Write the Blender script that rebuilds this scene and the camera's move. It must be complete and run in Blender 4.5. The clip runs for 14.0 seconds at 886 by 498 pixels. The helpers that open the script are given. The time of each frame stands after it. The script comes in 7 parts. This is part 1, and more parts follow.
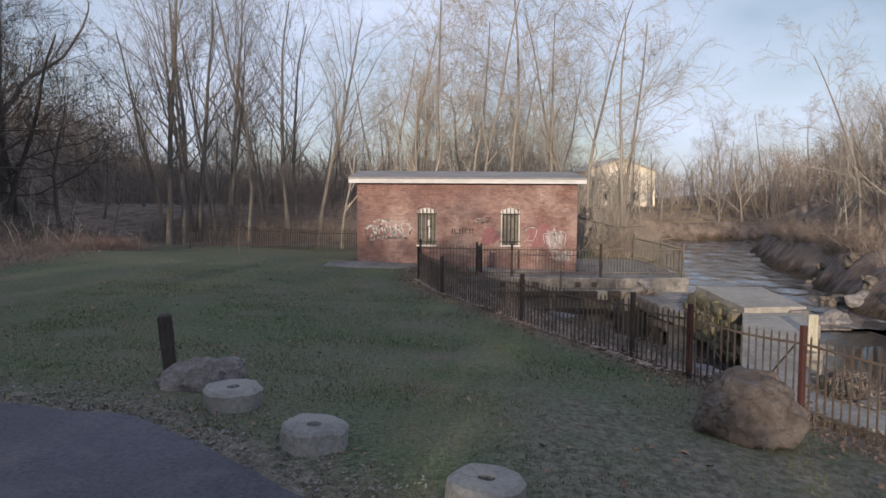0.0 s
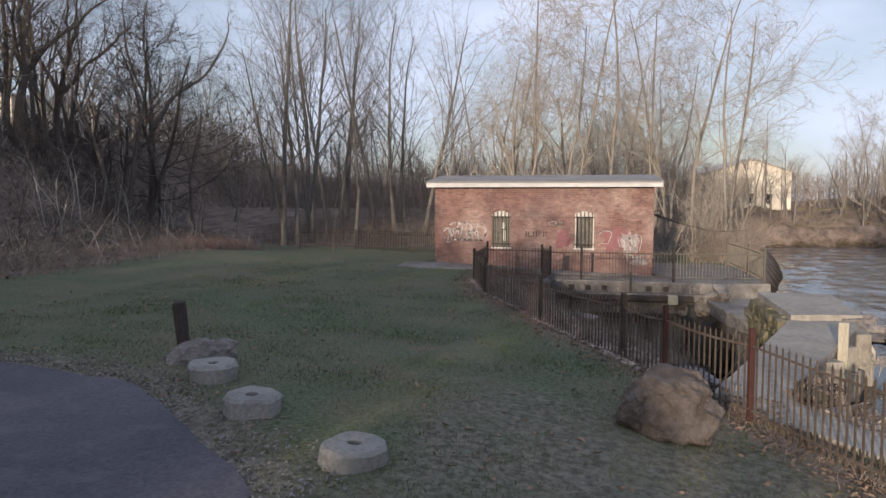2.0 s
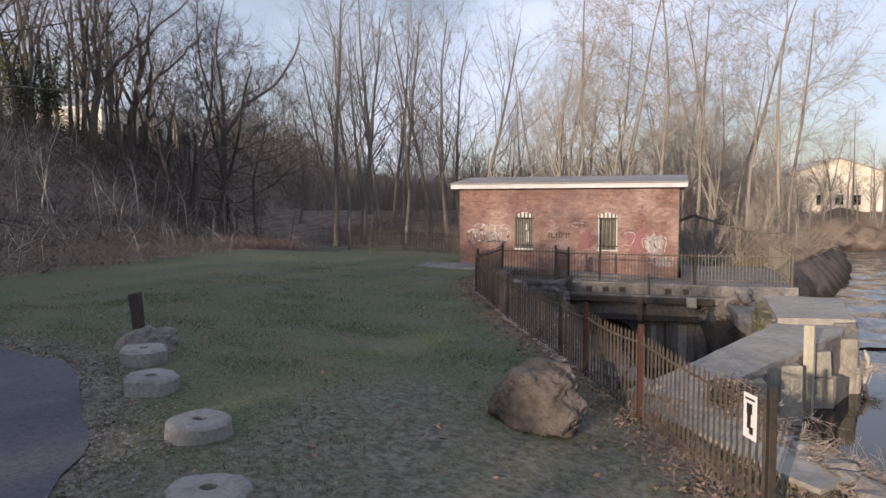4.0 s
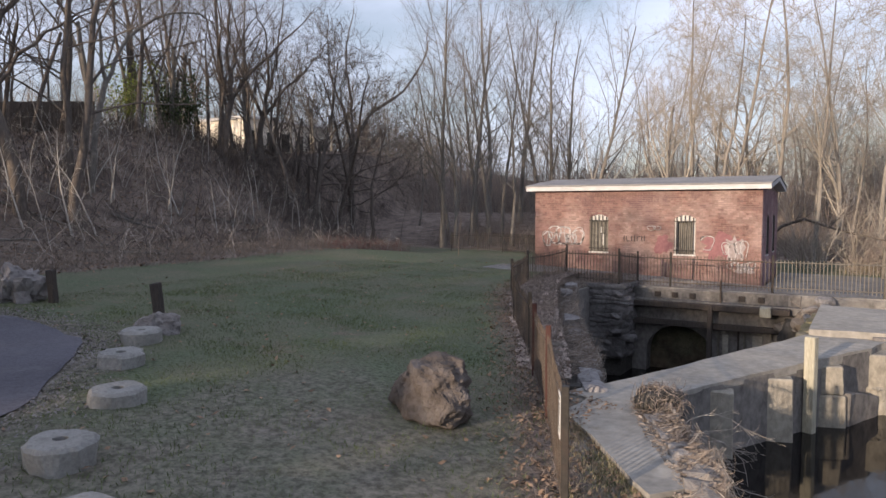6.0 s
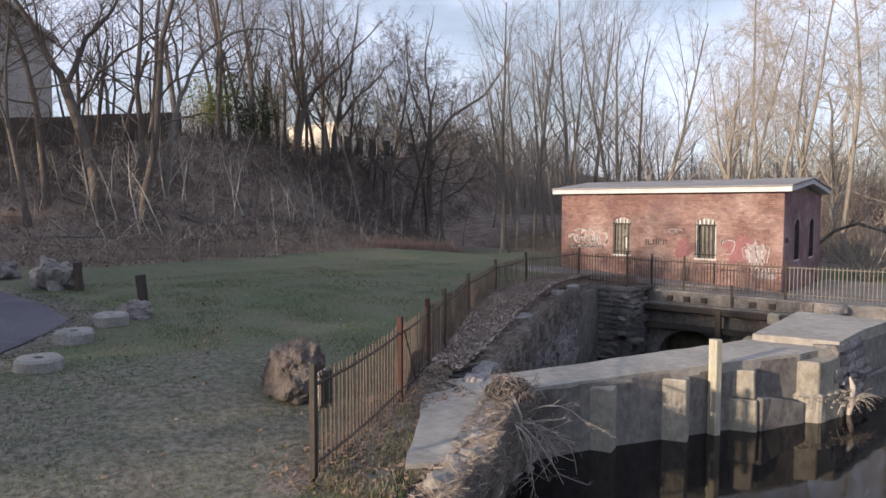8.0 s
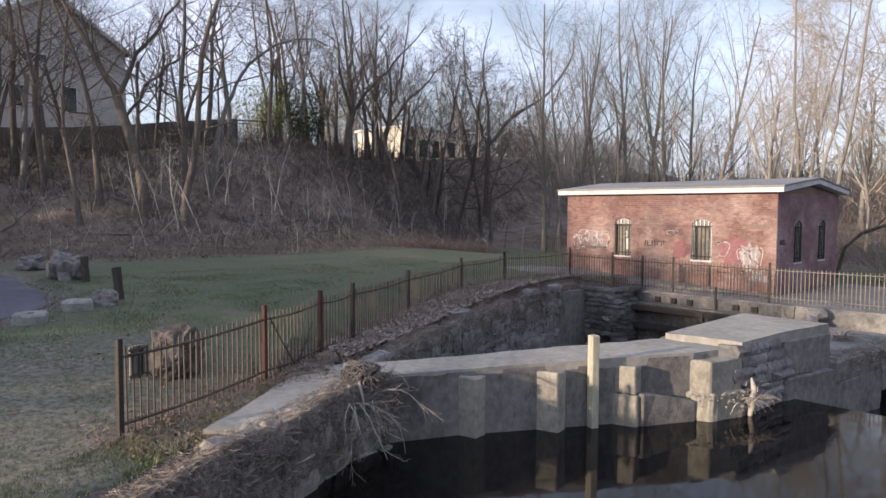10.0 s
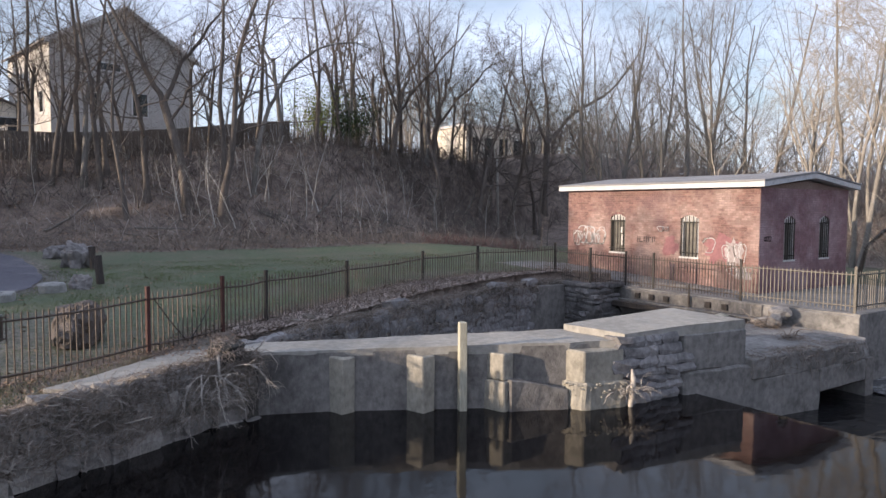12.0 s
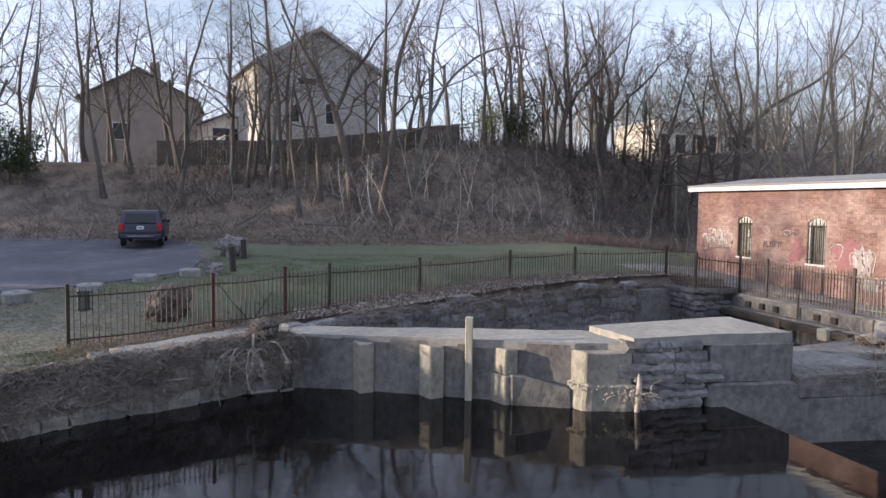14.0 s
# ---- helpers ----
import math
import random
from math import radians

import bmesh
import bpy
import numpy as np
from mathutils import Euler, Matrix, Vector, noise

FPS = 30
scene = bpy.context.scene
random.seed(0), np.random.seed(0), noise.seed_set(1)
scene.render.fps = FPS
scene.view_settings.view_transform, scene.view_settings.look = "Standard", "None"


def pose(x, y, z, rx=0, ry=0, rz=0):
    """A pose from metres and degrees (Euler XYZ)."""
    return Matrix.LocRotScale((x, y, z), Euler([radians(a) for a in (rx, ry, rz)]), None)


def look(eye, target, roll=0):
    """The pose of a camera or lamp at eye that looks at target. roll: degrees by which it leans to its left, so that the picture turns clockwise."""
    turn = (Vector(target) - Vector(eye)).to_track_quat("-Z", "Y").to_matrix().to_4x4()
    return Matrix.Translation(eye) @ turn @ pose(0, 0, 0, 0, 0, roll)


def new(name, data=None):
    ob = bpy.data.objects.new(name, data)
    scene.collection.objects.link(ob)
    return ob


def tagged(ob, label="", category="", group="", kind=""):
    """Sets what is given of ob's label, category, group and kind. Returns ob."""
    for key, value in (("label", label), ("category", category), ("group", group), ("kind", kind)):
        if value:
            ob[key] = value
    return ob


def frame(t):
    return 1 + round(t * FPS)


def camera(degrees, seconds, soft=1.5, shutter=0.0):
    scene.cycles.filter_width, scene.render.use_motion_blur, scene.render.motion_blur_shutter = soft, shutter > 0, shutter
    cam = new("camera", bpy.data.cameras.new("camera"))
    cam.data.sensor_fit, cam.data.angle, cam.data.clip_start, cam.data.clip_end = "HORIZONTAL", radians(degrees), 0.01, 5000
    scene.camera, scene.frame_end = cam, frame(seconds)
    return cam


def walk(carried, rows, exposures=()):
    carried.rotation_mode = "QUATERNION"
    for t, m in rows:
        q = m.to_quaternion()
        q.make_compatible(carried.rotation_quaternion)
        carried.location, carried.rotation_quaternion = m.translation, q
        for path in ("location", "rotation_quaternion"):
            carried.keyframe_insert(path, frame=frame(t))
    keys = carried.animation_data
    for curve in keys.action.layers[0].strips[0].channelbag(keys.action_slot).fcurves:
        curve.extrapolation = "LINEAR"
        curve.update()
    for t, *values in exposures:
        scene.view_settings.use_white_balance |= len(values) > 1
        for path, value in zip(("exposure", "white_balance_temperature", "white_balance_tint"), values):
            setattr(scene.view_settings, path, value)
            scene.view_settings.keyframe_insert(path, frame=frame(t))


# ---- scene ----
cam = camera(65.5, 14.0)
METRES, EYE, TILT, LEAN, TURN = 24.5, 3.0, -1.5, -1.8, 0.0
ROWS = [
    (0.0, 0.0, 0.0, 0.0, -0.07, -2.74, 1.54),
    (0.5, 0.0241, -0.0111, -0.0007, 2.8, -2.58, 1.49),
    (1.0, 0.0491, -0.0191, -0.0012, 5.7, -2.43, 1.46),
    (1.5, 0.0746, -0.0244, -0.0021, 8.51, -2.3, 1.42),
    (2.0, 0.1012, -0.027, -0.0033, 11.08, -2.17, 1.39),
    (2.5, 0.1279, -0.0278, -0.0047, 13.25, -2.05, 1.33),
    (5.0, 0.267, -0.0029, -0.0122, 23.31, -1.49, 1.17),
    (5.5, 0.3, 0.0053, -0.0131, 27.03, -1.38, 0.95),
    (6.0, 0.3348, 0.0153, -0.0132, 30.69, -1.29, 0.77),
    (6.5, 0.3708, 0.026, -0.0133, 34.16, -1.23, 0.57),
    (7.0, 0.4074, 0.0375, -0.0136, 36.59, -1.18, 0.43),
    (9.5, 0.5814, 0.121, -0.0181, 45.16, -0.91, -0.08),
    (10.0, 0.6151, 0.144, -0.0184, 47.67, -0.93, -0.19),
    (10.5, 0.6488, 0.1701, -0.0193, 49.99, -0.96, -0.27),
    (11.0, 0.6822, 0.1987, -0.021, 51.99, -1.0, -0.36),
    (11.5, 0.7151, 0.2286, -0.0226, 53.84, -1.05, -0.49),
    (12.0, 0.7471, 0.2598, -0.0239, 55.86, -1.07, -0.57),
    (12.5, 0.778, 0.2925, -0.0242, 60.09, -1.11, -0.85),
    (13.0, 0.8072, 0.3254, -0.0226, 64.5, -1.24, -1.1),
    (13.5, 0.8328, 0.3579, -0.0213, 68.98, -1.36, -1.38),
    (14.0, 0.8545, 0.3909, -0.0196, 73.66, -1.52, -1.6),
]
walk(cam, [(t, pose(0, 0, EYE, TILT, LEAN, TURN) @ pose(METRES * x, METRES * y, METRES * z, 90 + pitch, roll, yaw)) for t, x, y, z, yaw, pitch, roll in ROWS],
     [(0.0, 0.10, 6200, 10), (2.7, 0.22, 6350, 11), (5.0, 0.38, 6400, 12), (10.0, 0.68, 6250, 11), (14.0, 0.84, 6080, 10)])

# ---- light ----
SUN_ELEVATION, SUN_AZIMUTH = 10.5, 194.0   # degrees; azimuth clockwise from +y
world = bpy.data.worlds.new("sky")
scene.world = world
world.use_nodes = True
wn, wl = world.node_tree.nodes, world.node_tree.links
sky = wn.new("ShaderNodeTexSky")
sky.sky_type, sky.sun_disc = "NISHITA", False
sky.sun_elevation, sky.sun_rotation = radians(SUN_ELEVATION), radians(SUN_AZIMUTH)
sky.air_density, sky.dust_density, sky.ozone_density = 1.0, 1.2, 1.0
# thin high cloud over the whole sky
coord = wn.new("ShaderNodeTexCoord")
stretch = wn.new("ShaderNodeMapping")
stretch.inputs["Scale"].default_value = (1.0, 1.0, 2.6)
clouds = wn.new("ShaderNodeTexNoise")
clouds.inputs["Scale"].default_value, clouds.inputs["Detail"].default_value = 2.2, 6.0
veil = wn.new("ShaderNodeValToRGB")
veil.color_ramp.elements[0].position, veil.color_ramp.elements[1].position = 0.36, 0.66
veil.color_ramp.elements[0].color = (0.25, 0.25, 0.25, 1)
veil.color_ramp.elements[1].color = (0.9, 0.9, 0.9, 1)
mix = wn.new("ShaderNodeMix")
mix.data_type = "RGBA"
mix.inputs[7].default_value = (8.2, 8.8, 10.8, 1)
wl.new(coord.outputs["Generated"], stretch.inputs["Vector"])
wl.new(stretch.outputs["Vector"], clouds.inputs["Vector"])
wl.new(clouds.outputs["Fac"], veil.inputs["Fac"])
wl.new(veil.outputs["Color"], mix.inputs[0])
wl.new(sky.outputs["Color"], mix.inputs[6])
back = wn["Background"]
wl.new(mix.outputs[2], back.inputs["Color"])
back.inputs["Strength"].default_value = 0.093

sun = new("sun", bpy.data.lights.new("sun", "SUN"))
sun.data.energy, sun.data.angle, sun.data.color = 5.0, radians(0.6), (1.0, 0.79, 0.58)
se, sa = radians(SUN_ELEVATION), radians(SUN_AZIMUTH)
TO_SUN = Vector((math.sin(sa) * math.cos(se), math.cos(sa) * math.cos(se), math.sin(se)))
sun.matrix_world = look(TO_SUN * 60, (0, 0, 0))

# ---- materials ----
def material(name, dark, light, grain=8.0, broad=0.6, rough=0.85, bump=0.3, fine=60.0, metal=0.0,
             third=None, third_at=(0.55, 0.7), third_scale=1.5, per_piece=0.0, relief=0.02, stretch=(1, 1, 1)):
    """Two-scale mottled surface in world metres; a third colour comes in patches; per_piece varies pieces."""
    m = bpy.data.materials.new(name)
    m.use_nodes = True
    n, l = m.node_tree.nodes, m.node_tree.links
    p = n["Principled BSDF"]
    geo = n.new("ShaderNodeNewGeometry")
    mapping = n.new("ShaderNodeMapping")
    mapping.inputs["Scale"].default_value = stretch
    l.new(geo.outputs["Position"], mapping.inputs["Vector"])

    def noise_tex(scale, detail=5.0, roughness=0.6):
        t = n.new("ShaderNodeTexNoise")
        t.inputs["Scale"].default_value, t.inputs["Detail"].default_value = scale, detail
        t.inputs["Roughness"].default_value = roughness
        l.new(mapping.outputs["Vector"], t.inputs["Vector"])
        return t

    small, large = noise_tex(grain), noise_tex(broad, 4.0)
    add = n.new("ShaderNodeMath")
    add.operation = "MULTIPLY_ADD"
    add.inputs[1].default_value, add.inputs[2].default_value = 0.55, 0.0
    l.new(small.outputs["Fac"], add.inputs[0])
    add2 = n.new("ShaderNodeMath")
    add2.operation = "MULTIPLY_ADD"
    add2.inputs[1].default_value = 0.45
    l.new(large.outputs["Fac"], add2.inputs[0])
    l.new(add.outputs[0], add2.inputs[2])
    ramp = n.new("ShaderNodeValToRGB")
    ramp.color_ramp.elements[0].position, ramp.color_ramp.elements[1].position = 0.36, 0.64
    ramp.color_ramp.elements[0].color, ramp.color_ramp.elements[1].color = (*dark, 1), (*light, 1)
    l.new(add2.outputs[0], ramp.inputs["Fac"])
    colour = ramp.outputs["Color"]
    if third:
        patch = noise_tex(third_scale, 6.0, 0.65)
        pr = n.new("ShaderNodeValToRGB")
        pr.color_ramp.elements[0].position, pr.color_ramp.elements[1].position = third_at
        l.new(patch.outputs["Fac"], pr.inputs["Fac"])
        mx = n.new("ShaderNodeMix")
        mx.data_type = "RGBA"
        mx.inputs[7].default_value = (*third, 1)
        l.new(pr.outputs["Color"], mx.inputs[0])
        l.new(colour, mx.inputs[6])
        colour = mx.outputs[2]
    if per_piece:
        info = n.new("ShaderNodeObjectInfo")
        sumr = n.new("ShaderNodeMath")
        sumr.operation = "ADD"
        l.new(info.outputs["Random"], sumr.inputs[0])
        l.new(geo.outputs["Random Per Island"], sumr.inputs[1])
        mr = n.new("ShaderNodeMapRange")
        mr.inputs["From Max"].default_value = 2.0
        mr.inputs["To Min"].default_value, mr.inputs["To Max"].default_value = 1 - per_piece, 1 + per_piece
        l.new(sumr.outputs[0], mr.inputs["Value"])
        hsv = n.new("ShaderNodeHueSaturation")
        l.new(mr.outputs["Result"], hsv.inputs["Value"])
        l.new(colour, hsv.inputs["Color"])
        colour = hsv.outputs["Color"]
    l.new(colour, p.inputs["Base Color"])
    p.inputs["Roughness"].default_value, p.inputs["Metallic"].default_value = rough, metal
    p.inputs["Specular IOR Level"].default_value = 0.3
    if bump:
        f = noise_tex(fine, 4.0)
        b = n.new("ShaderNodeBump")
        b.inputs["Strength"].default_value, b.inputs["Distance"].default_value = bump, relief
        l.new(f.outputs["Fac"], b.inputs["Height"])
        l.new(b.outputs["Normal"], p.inputs["Normal"])
    return m


def plain(name, colour, rough=0.5, metal=0.0, spec=0.5):
    m = bpy.data.materials.new(name)
    m.use_nodes = True
    p = m.node_tree.nodes["Principled BSDF"]
    p.inputs["Base Color"].default_value = (*colour, 1)
    p.inputs["Roughness"].default_value, p.inputs["Metallic"].default_value = rough, metal
    p.inputs["Specular IOR Level"].default_value = spec
    return m


M = {}
# buttress concrete made paler and warmer, part of its sunlight being colour
M["sluice_face"] = material("pale cast concrete", (0.185, 0.172, 0.146), (0.345, 0.322, 0.275), 11, 0.9, 0.9, 0.4, 30, third=(0.135, 0.122, 0.102), third_at=(0.54, 0.74), third_scale=1.9, stretch=(1, 1, 0.7), relief=0.025)
M["moss"] = material("mossy rubble", (0.055, 0.053, 0.032), (0.145, 0.135, 0.085), 9, 1.2, 0.95, 0.9, 24, third=(0.16, 0.145, 0.12), third_at=(0.5, 0.68), third_scale=2.5, per_piece=0.3, relief=0.04)
M["pale_vine"] = material("bleached vine", (0.20, 0.18, 0.165), (0.42, 0.38, 0.34), 9, 1.5, 0.95, 0.0, per_piece=0.35)
M["aged_concrete"] = material("grey aged concrete", (0.12, 0.115, 0.112), (0.265, 0.254, 0.243), 7, 0.7, 0.9, 0.45, 30, third=(0.075, 0.072, 0.068), third_at=(0.52, 0.72), third_scale=1.3, relief=0.03)
M["concrete"] = material("concrete", (0.20, 0.19, 0.17), (0.36, 0.34, 0.30), 9, 0.8, 0.9, 0.5, 45, third=(0.13, 0.125, 0.115), third_at=(0.56, 0.72))
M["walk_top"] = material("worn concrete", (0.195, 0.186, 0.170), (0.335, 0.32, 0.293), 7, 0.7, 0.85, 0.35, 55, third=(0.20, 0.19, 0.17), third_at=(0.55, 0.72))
# stains, plus a darker base that deepens the shade of the wall faces
M["dark_concrete"] = material("stained concrete darkened for shade", (0.085, 0.079, 0.077), (0.225, 0.212, 0.20), 8, 0.6, 0.88, 0.45, 24, third=(0.062, 0.058, 0.056), third_at=(0.52, 0.74), third_scale=1.1, stretch=(1, 1, 0.75), relief=0.03)
M["stone"] = material("rubble stone", (0.115, 0.107, 0.103), (0.265, 0.247, 0.230), 11, 1.1, 0.9, 0.7, 28, per_piece=0.35, relief=0.03)
M["dark_stone"] = material("dark damp stone", (0.10, 0.096, 0.099), (0.27, 0.26, 0.264), 9, 1.1, 0.85, 0.7, 28, per_piece=0.35, relief=0.03)
# near-black colour stands in for the darkness inside the tunnel
M["vault_shade"] = material("vault blackened for deep shade", (0.006, 0.006, 0.006), (0.018, 0.017, 0.016), 9, 1.2, 0.9, 0.5, 24)
M["black_stone"] = material("very dark wall stone", (0.052, 0.049, 0.050), (0.155, 0.147, 0.146), 9, 1.1, 0.88, 0.7, 28, per_piece=0.4, relief=0.03)
M["joint"] = material("dark joint", (0.03, 0.028, 0.025), (0.08, 0.075, 0.07), 14, 2, 0.95, 0.6, 40)
M["boulder"] = material("brown boulder", (0.058, 0.048, 0.042), (0.130, 0.108, 0.095), 6, 1.2, 0.9, 0.9, 22, third=(0.155, 0.138, 0.132), third_at=(0.5, 0.7), relief=0.05)
M["grey_rock"] = material("grey rock", (0.13, 0.12, 0.122), (0.27, 0.255, 0.25), 7, 1.4, 0.9, 0.9, 24, relief=0.05)
M["tan_rock"] = material("tan rock", (0.095, 0.082, 0.070), (0.21, 0.183, 0.157), 5, 0.9, 0.9, 0.9, 16, relief=0.06)
M["granite"] = material("millstone granite", (0.17, 0.17, 0.165), (0.31, 0.305, 0.295), 24, 2.0, 0.9, 0.6, 70, third=(0.17, 0.165, 0.16), third_at=(0.55, 0.7), third_scale=3)
M["iron"] = material("rusted black iron", (0.045, 0.037, 0.031), (0.115, 0.092, 0.075), 26, 3, 0.6, 0.3, 90, third=(0.07, 0.046, 0.036), third_at=(0.5, 0.7), third_scale=5)
M["post_iron"] = material("black painted iron", (0.018, 0.017, 0.016), (0.045, 0.039, 0.035), 22, 3, 0.6, 0.3, 90, third=(0.05, 0.033, 0.027), third_at=(0.55, 0.7))
M["rust"] = material("red rust iron", (0.040, 0.017, 0.015), (0.068, 0.028, 0.024), 22, 3, 0.75, 0.4, 90, third=(0.04, 0.027, 0.023), third_at=(0.55, 0.7))
M["galv"] = material("weathered grey rail", (0.095, 0.086, 0.075), (0.19, 0.175, 0.15), 18, 3, 0.6, 0.2, 80, metal=0.3)
M["timber"] = material("weathered timber", (0.26, 0.25, 0.20), (0.46, 0.44, 0.36), 14, 3, 0.85, 0.5, 40, stretch=(6, 6, 0.6))
M["dark_wood"] = material("dark old timber", (0.03, 0.026, 0.024), (0.075, 0.062, 0.055), 14, 3, 0.85, 0.5, 40, stretch=(6, 6, 0.6))
M["white_paint"] = material("white painted board", (0.50, 0.49, 0.48), (0.68, 0.67, 0.66), 10, 1.5, 0.6, 0.15, 40, third=(0.45, 0.44, 0.42), third_at=(0.62, 0.8))
M["fascia_paint"] = material("greyed white board", (0.33, 0.335, 0.35), (0.52, 0.525, 0.545), 10, 1.5, 0.6, 0.15, 40, third=(0.27, 0.265, 0.26), third_at=(0.6, 0.8), stretch=(0.3, 1, 1))
M["roofing"] = material("grey roofing felt", (0.15, 0.15, 0.155), (0.27, 0.27, 0.28), 14, 0.8, 0.9, 0.4, 70)
M["bark"] = material("grey bark", (0.098, 0.090, 0.083), (0.215, 0.198, 0.178), 6, 0.8, 0.9, 0.6, 26, stretch=(2, 2, 0.5))
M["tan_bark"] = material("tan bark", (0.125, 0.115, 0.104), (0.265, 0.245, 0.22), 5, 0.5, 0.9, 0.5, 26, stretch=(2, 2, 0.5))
# lighter copy of the tan bark; the crowns' sunlight is put into its colour
M["tan_twig"] = material("tan twigs lightened for sunlight", (0.205, 0.183, 0.157), (0.41, 0.372, 0.322), 5, 0.5, 0.9, 0.0)
M["dark_bark"] = material("dark bark", (0.060, 0.052, 0.048), (0.162, 0.138, 0.120), 6, 0.8, 0.9, 0.6, 26, stretch=(2, 2, 0.5))
M["birch"] = material("pale bark", (0.27, 0.255, 0.235), (0.47, 0.445, 0.41), 8, 2, 0.85, 0.3, 40, third=(0.10, 0.09, 0.085), third_at=(0.58, 0.68), third_scale=6)
M["brush"] = material("dry brush", (0.085, 0.070, 0.061), (0.24, 0.202, 0.175), 5, 0.7, 0.95, 0.0, per_piece=0.3)
M["red_brush"] = material("reddish dry twigs", (0.11, 0.055, 0.048), (0.22, 0.115, 0.098), 5, 0.7, 0.95, 0.0, per_piece=0.3)
# brush brown taken down, so the scrub's inner shade is in the colour
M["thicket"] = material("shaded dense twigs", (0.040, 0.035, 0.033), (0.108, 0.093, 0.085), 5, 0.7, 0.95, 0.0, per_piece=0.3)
M["vine"] = material("dry vine", (0.102, 0.084, 0.074), (0.300, 0.252, 0.216), 9, 1.5, 0.95, 0.0, per_piece=0.35)
M["dry_grass"] = material("dry bleached grass", (0.12, 0.10, 0.065), (0.30, 0.26, 0.175), 5, 0.6, 0.95, 0.0, per_piece=0.35)
M["leaf_litter"] = material("dead leaves", (0.120, 0.079, 0.054), (0.324, 0.228, 0.162), 20, 1.0, 0.95, 0.0, per_piece=0.4)
M["pale_leaf"] = material("bleached fallen leaves", (0.24, 0.192, 0.17), (0.52, 0.44, 0.395), 20, 1.0, 0.95, 0.0, per_piece=0.45)
M["grass_blade"] = material("short winter grass", (0.046, 0.066, 0.026), (0.127, 0.153, 0.067), 4, 0.5, 0.9, 0.0, per_piece=0.35)
M["evergreen"] = material("evergreen leaves", (0.024, 0.040, 0.018), (0.066, 0.094, 0.037), 6, 1, 0.8, 0.0, per_piece=0.4)
M["spring_leaf"] = material("young yellow-green leaves", (0.10, 0.13, 0.03), (0.22, 0.25, 0.07), 6, 1, 0.8, 0.0, per_piece=0.4)
M["siding"] = material("grey-beige siding", (0.38, 0.36, 0.34), (0.48, 0.46, 0.435), 3, 0.4, 0.7, 0.1, 30)
M["cream"] = material("cream render", (0.66, 0.61, 0.52), (0.80, 0.75, 0.66), 3, 0.3, 0.8, 0.1, 30)
M["shingle"] = material("brown roof shingle", (0.11, 0.095, 0.085), (0.21, 0.185, 0.165), 12, 1, 0.9, 0.4, 50)
M["house_brick"] = material("brown house wall", (0.22, 0.19, 0.17), (0.34, 0.295, 0.265), 12, 1, 0.9, 0.4, 50)
M["asphalt"] = material("asphalt", (0.052, 0.051, 0.066), (0.118, 0.116, 0.142), 22, 0.35, 0.85, 0.6, 90, third=(0.14, 0.135, 0.15), third_at=(0.52, 0.72), third_scale=0.8)
M["fence_board"] = material("brown board fence", (0.085, 0.07, 0.06), (0.16, 0.135, 0.115), 8, 1, 0.9, 0.3, 40, stretch=(4, 4, 0.5))
M["dark_glass"] = plain("dark glass", (0.012, 0.014, 0.016), 0.08)
M["black"] = plain("black rubber", (0.012, 0.012, 0.013), 0.7)
M["car_paint"] = plain("dark blue car paint", (0.012, 0.012, 0.034), 0.3)
M["white_car"] = plain("white car paint", (0.78, 0.78, 0.78), 0.3)
M["tail_red"] = plain("red tail lamp plastic", (0.42, 0.012, 0.010), 0.2)
M["chrome"] = plain("chrome", (0.55, 0.55, 0.56), 0.2, 1.0)
M["plate_back"] = material("weathered grey sheet", (0.11, 0.11, 0.10), (0.19, 0.185, 0.17), 14, 3, 0.6, 0.1, 60)
M["plate_white"] = plain("white enamel", (0.7, 0.7, 0.7), 0.4)
M["graffiti_white"] = plain("white spray paint", (0.40, 0.385, 0.395), 0.8)
M["pale_paint"] = material("pale washed paint", (0.20, 0.165, 0.165), (0.34, 0.31, 0.315), 9, 1.5, 0.9, 0.3, 50)
M["graffiti_black"] = plain("black spray paint", (0.035, 0.028, 0.030), 0.8)
M["graffiti_purple"] = material("faded purple paint", (0.16, 0.075, 0.085), (0.26, 0.13, 0.135), 9, 1.5, 0.9, 0.3, 50)
M["window_trim"] = material("chipped white trim", (0.36, 0.355, 0.35), (0.60, 0.59, 0.575), 12, 3, 0.7, 0.2, 40)
M["window_board"] = material("dusty window board", (0.075, 0.07, 0.062), (0.17, 0.16, 0.14), 6, 2, 0.6, 0.1, 30)


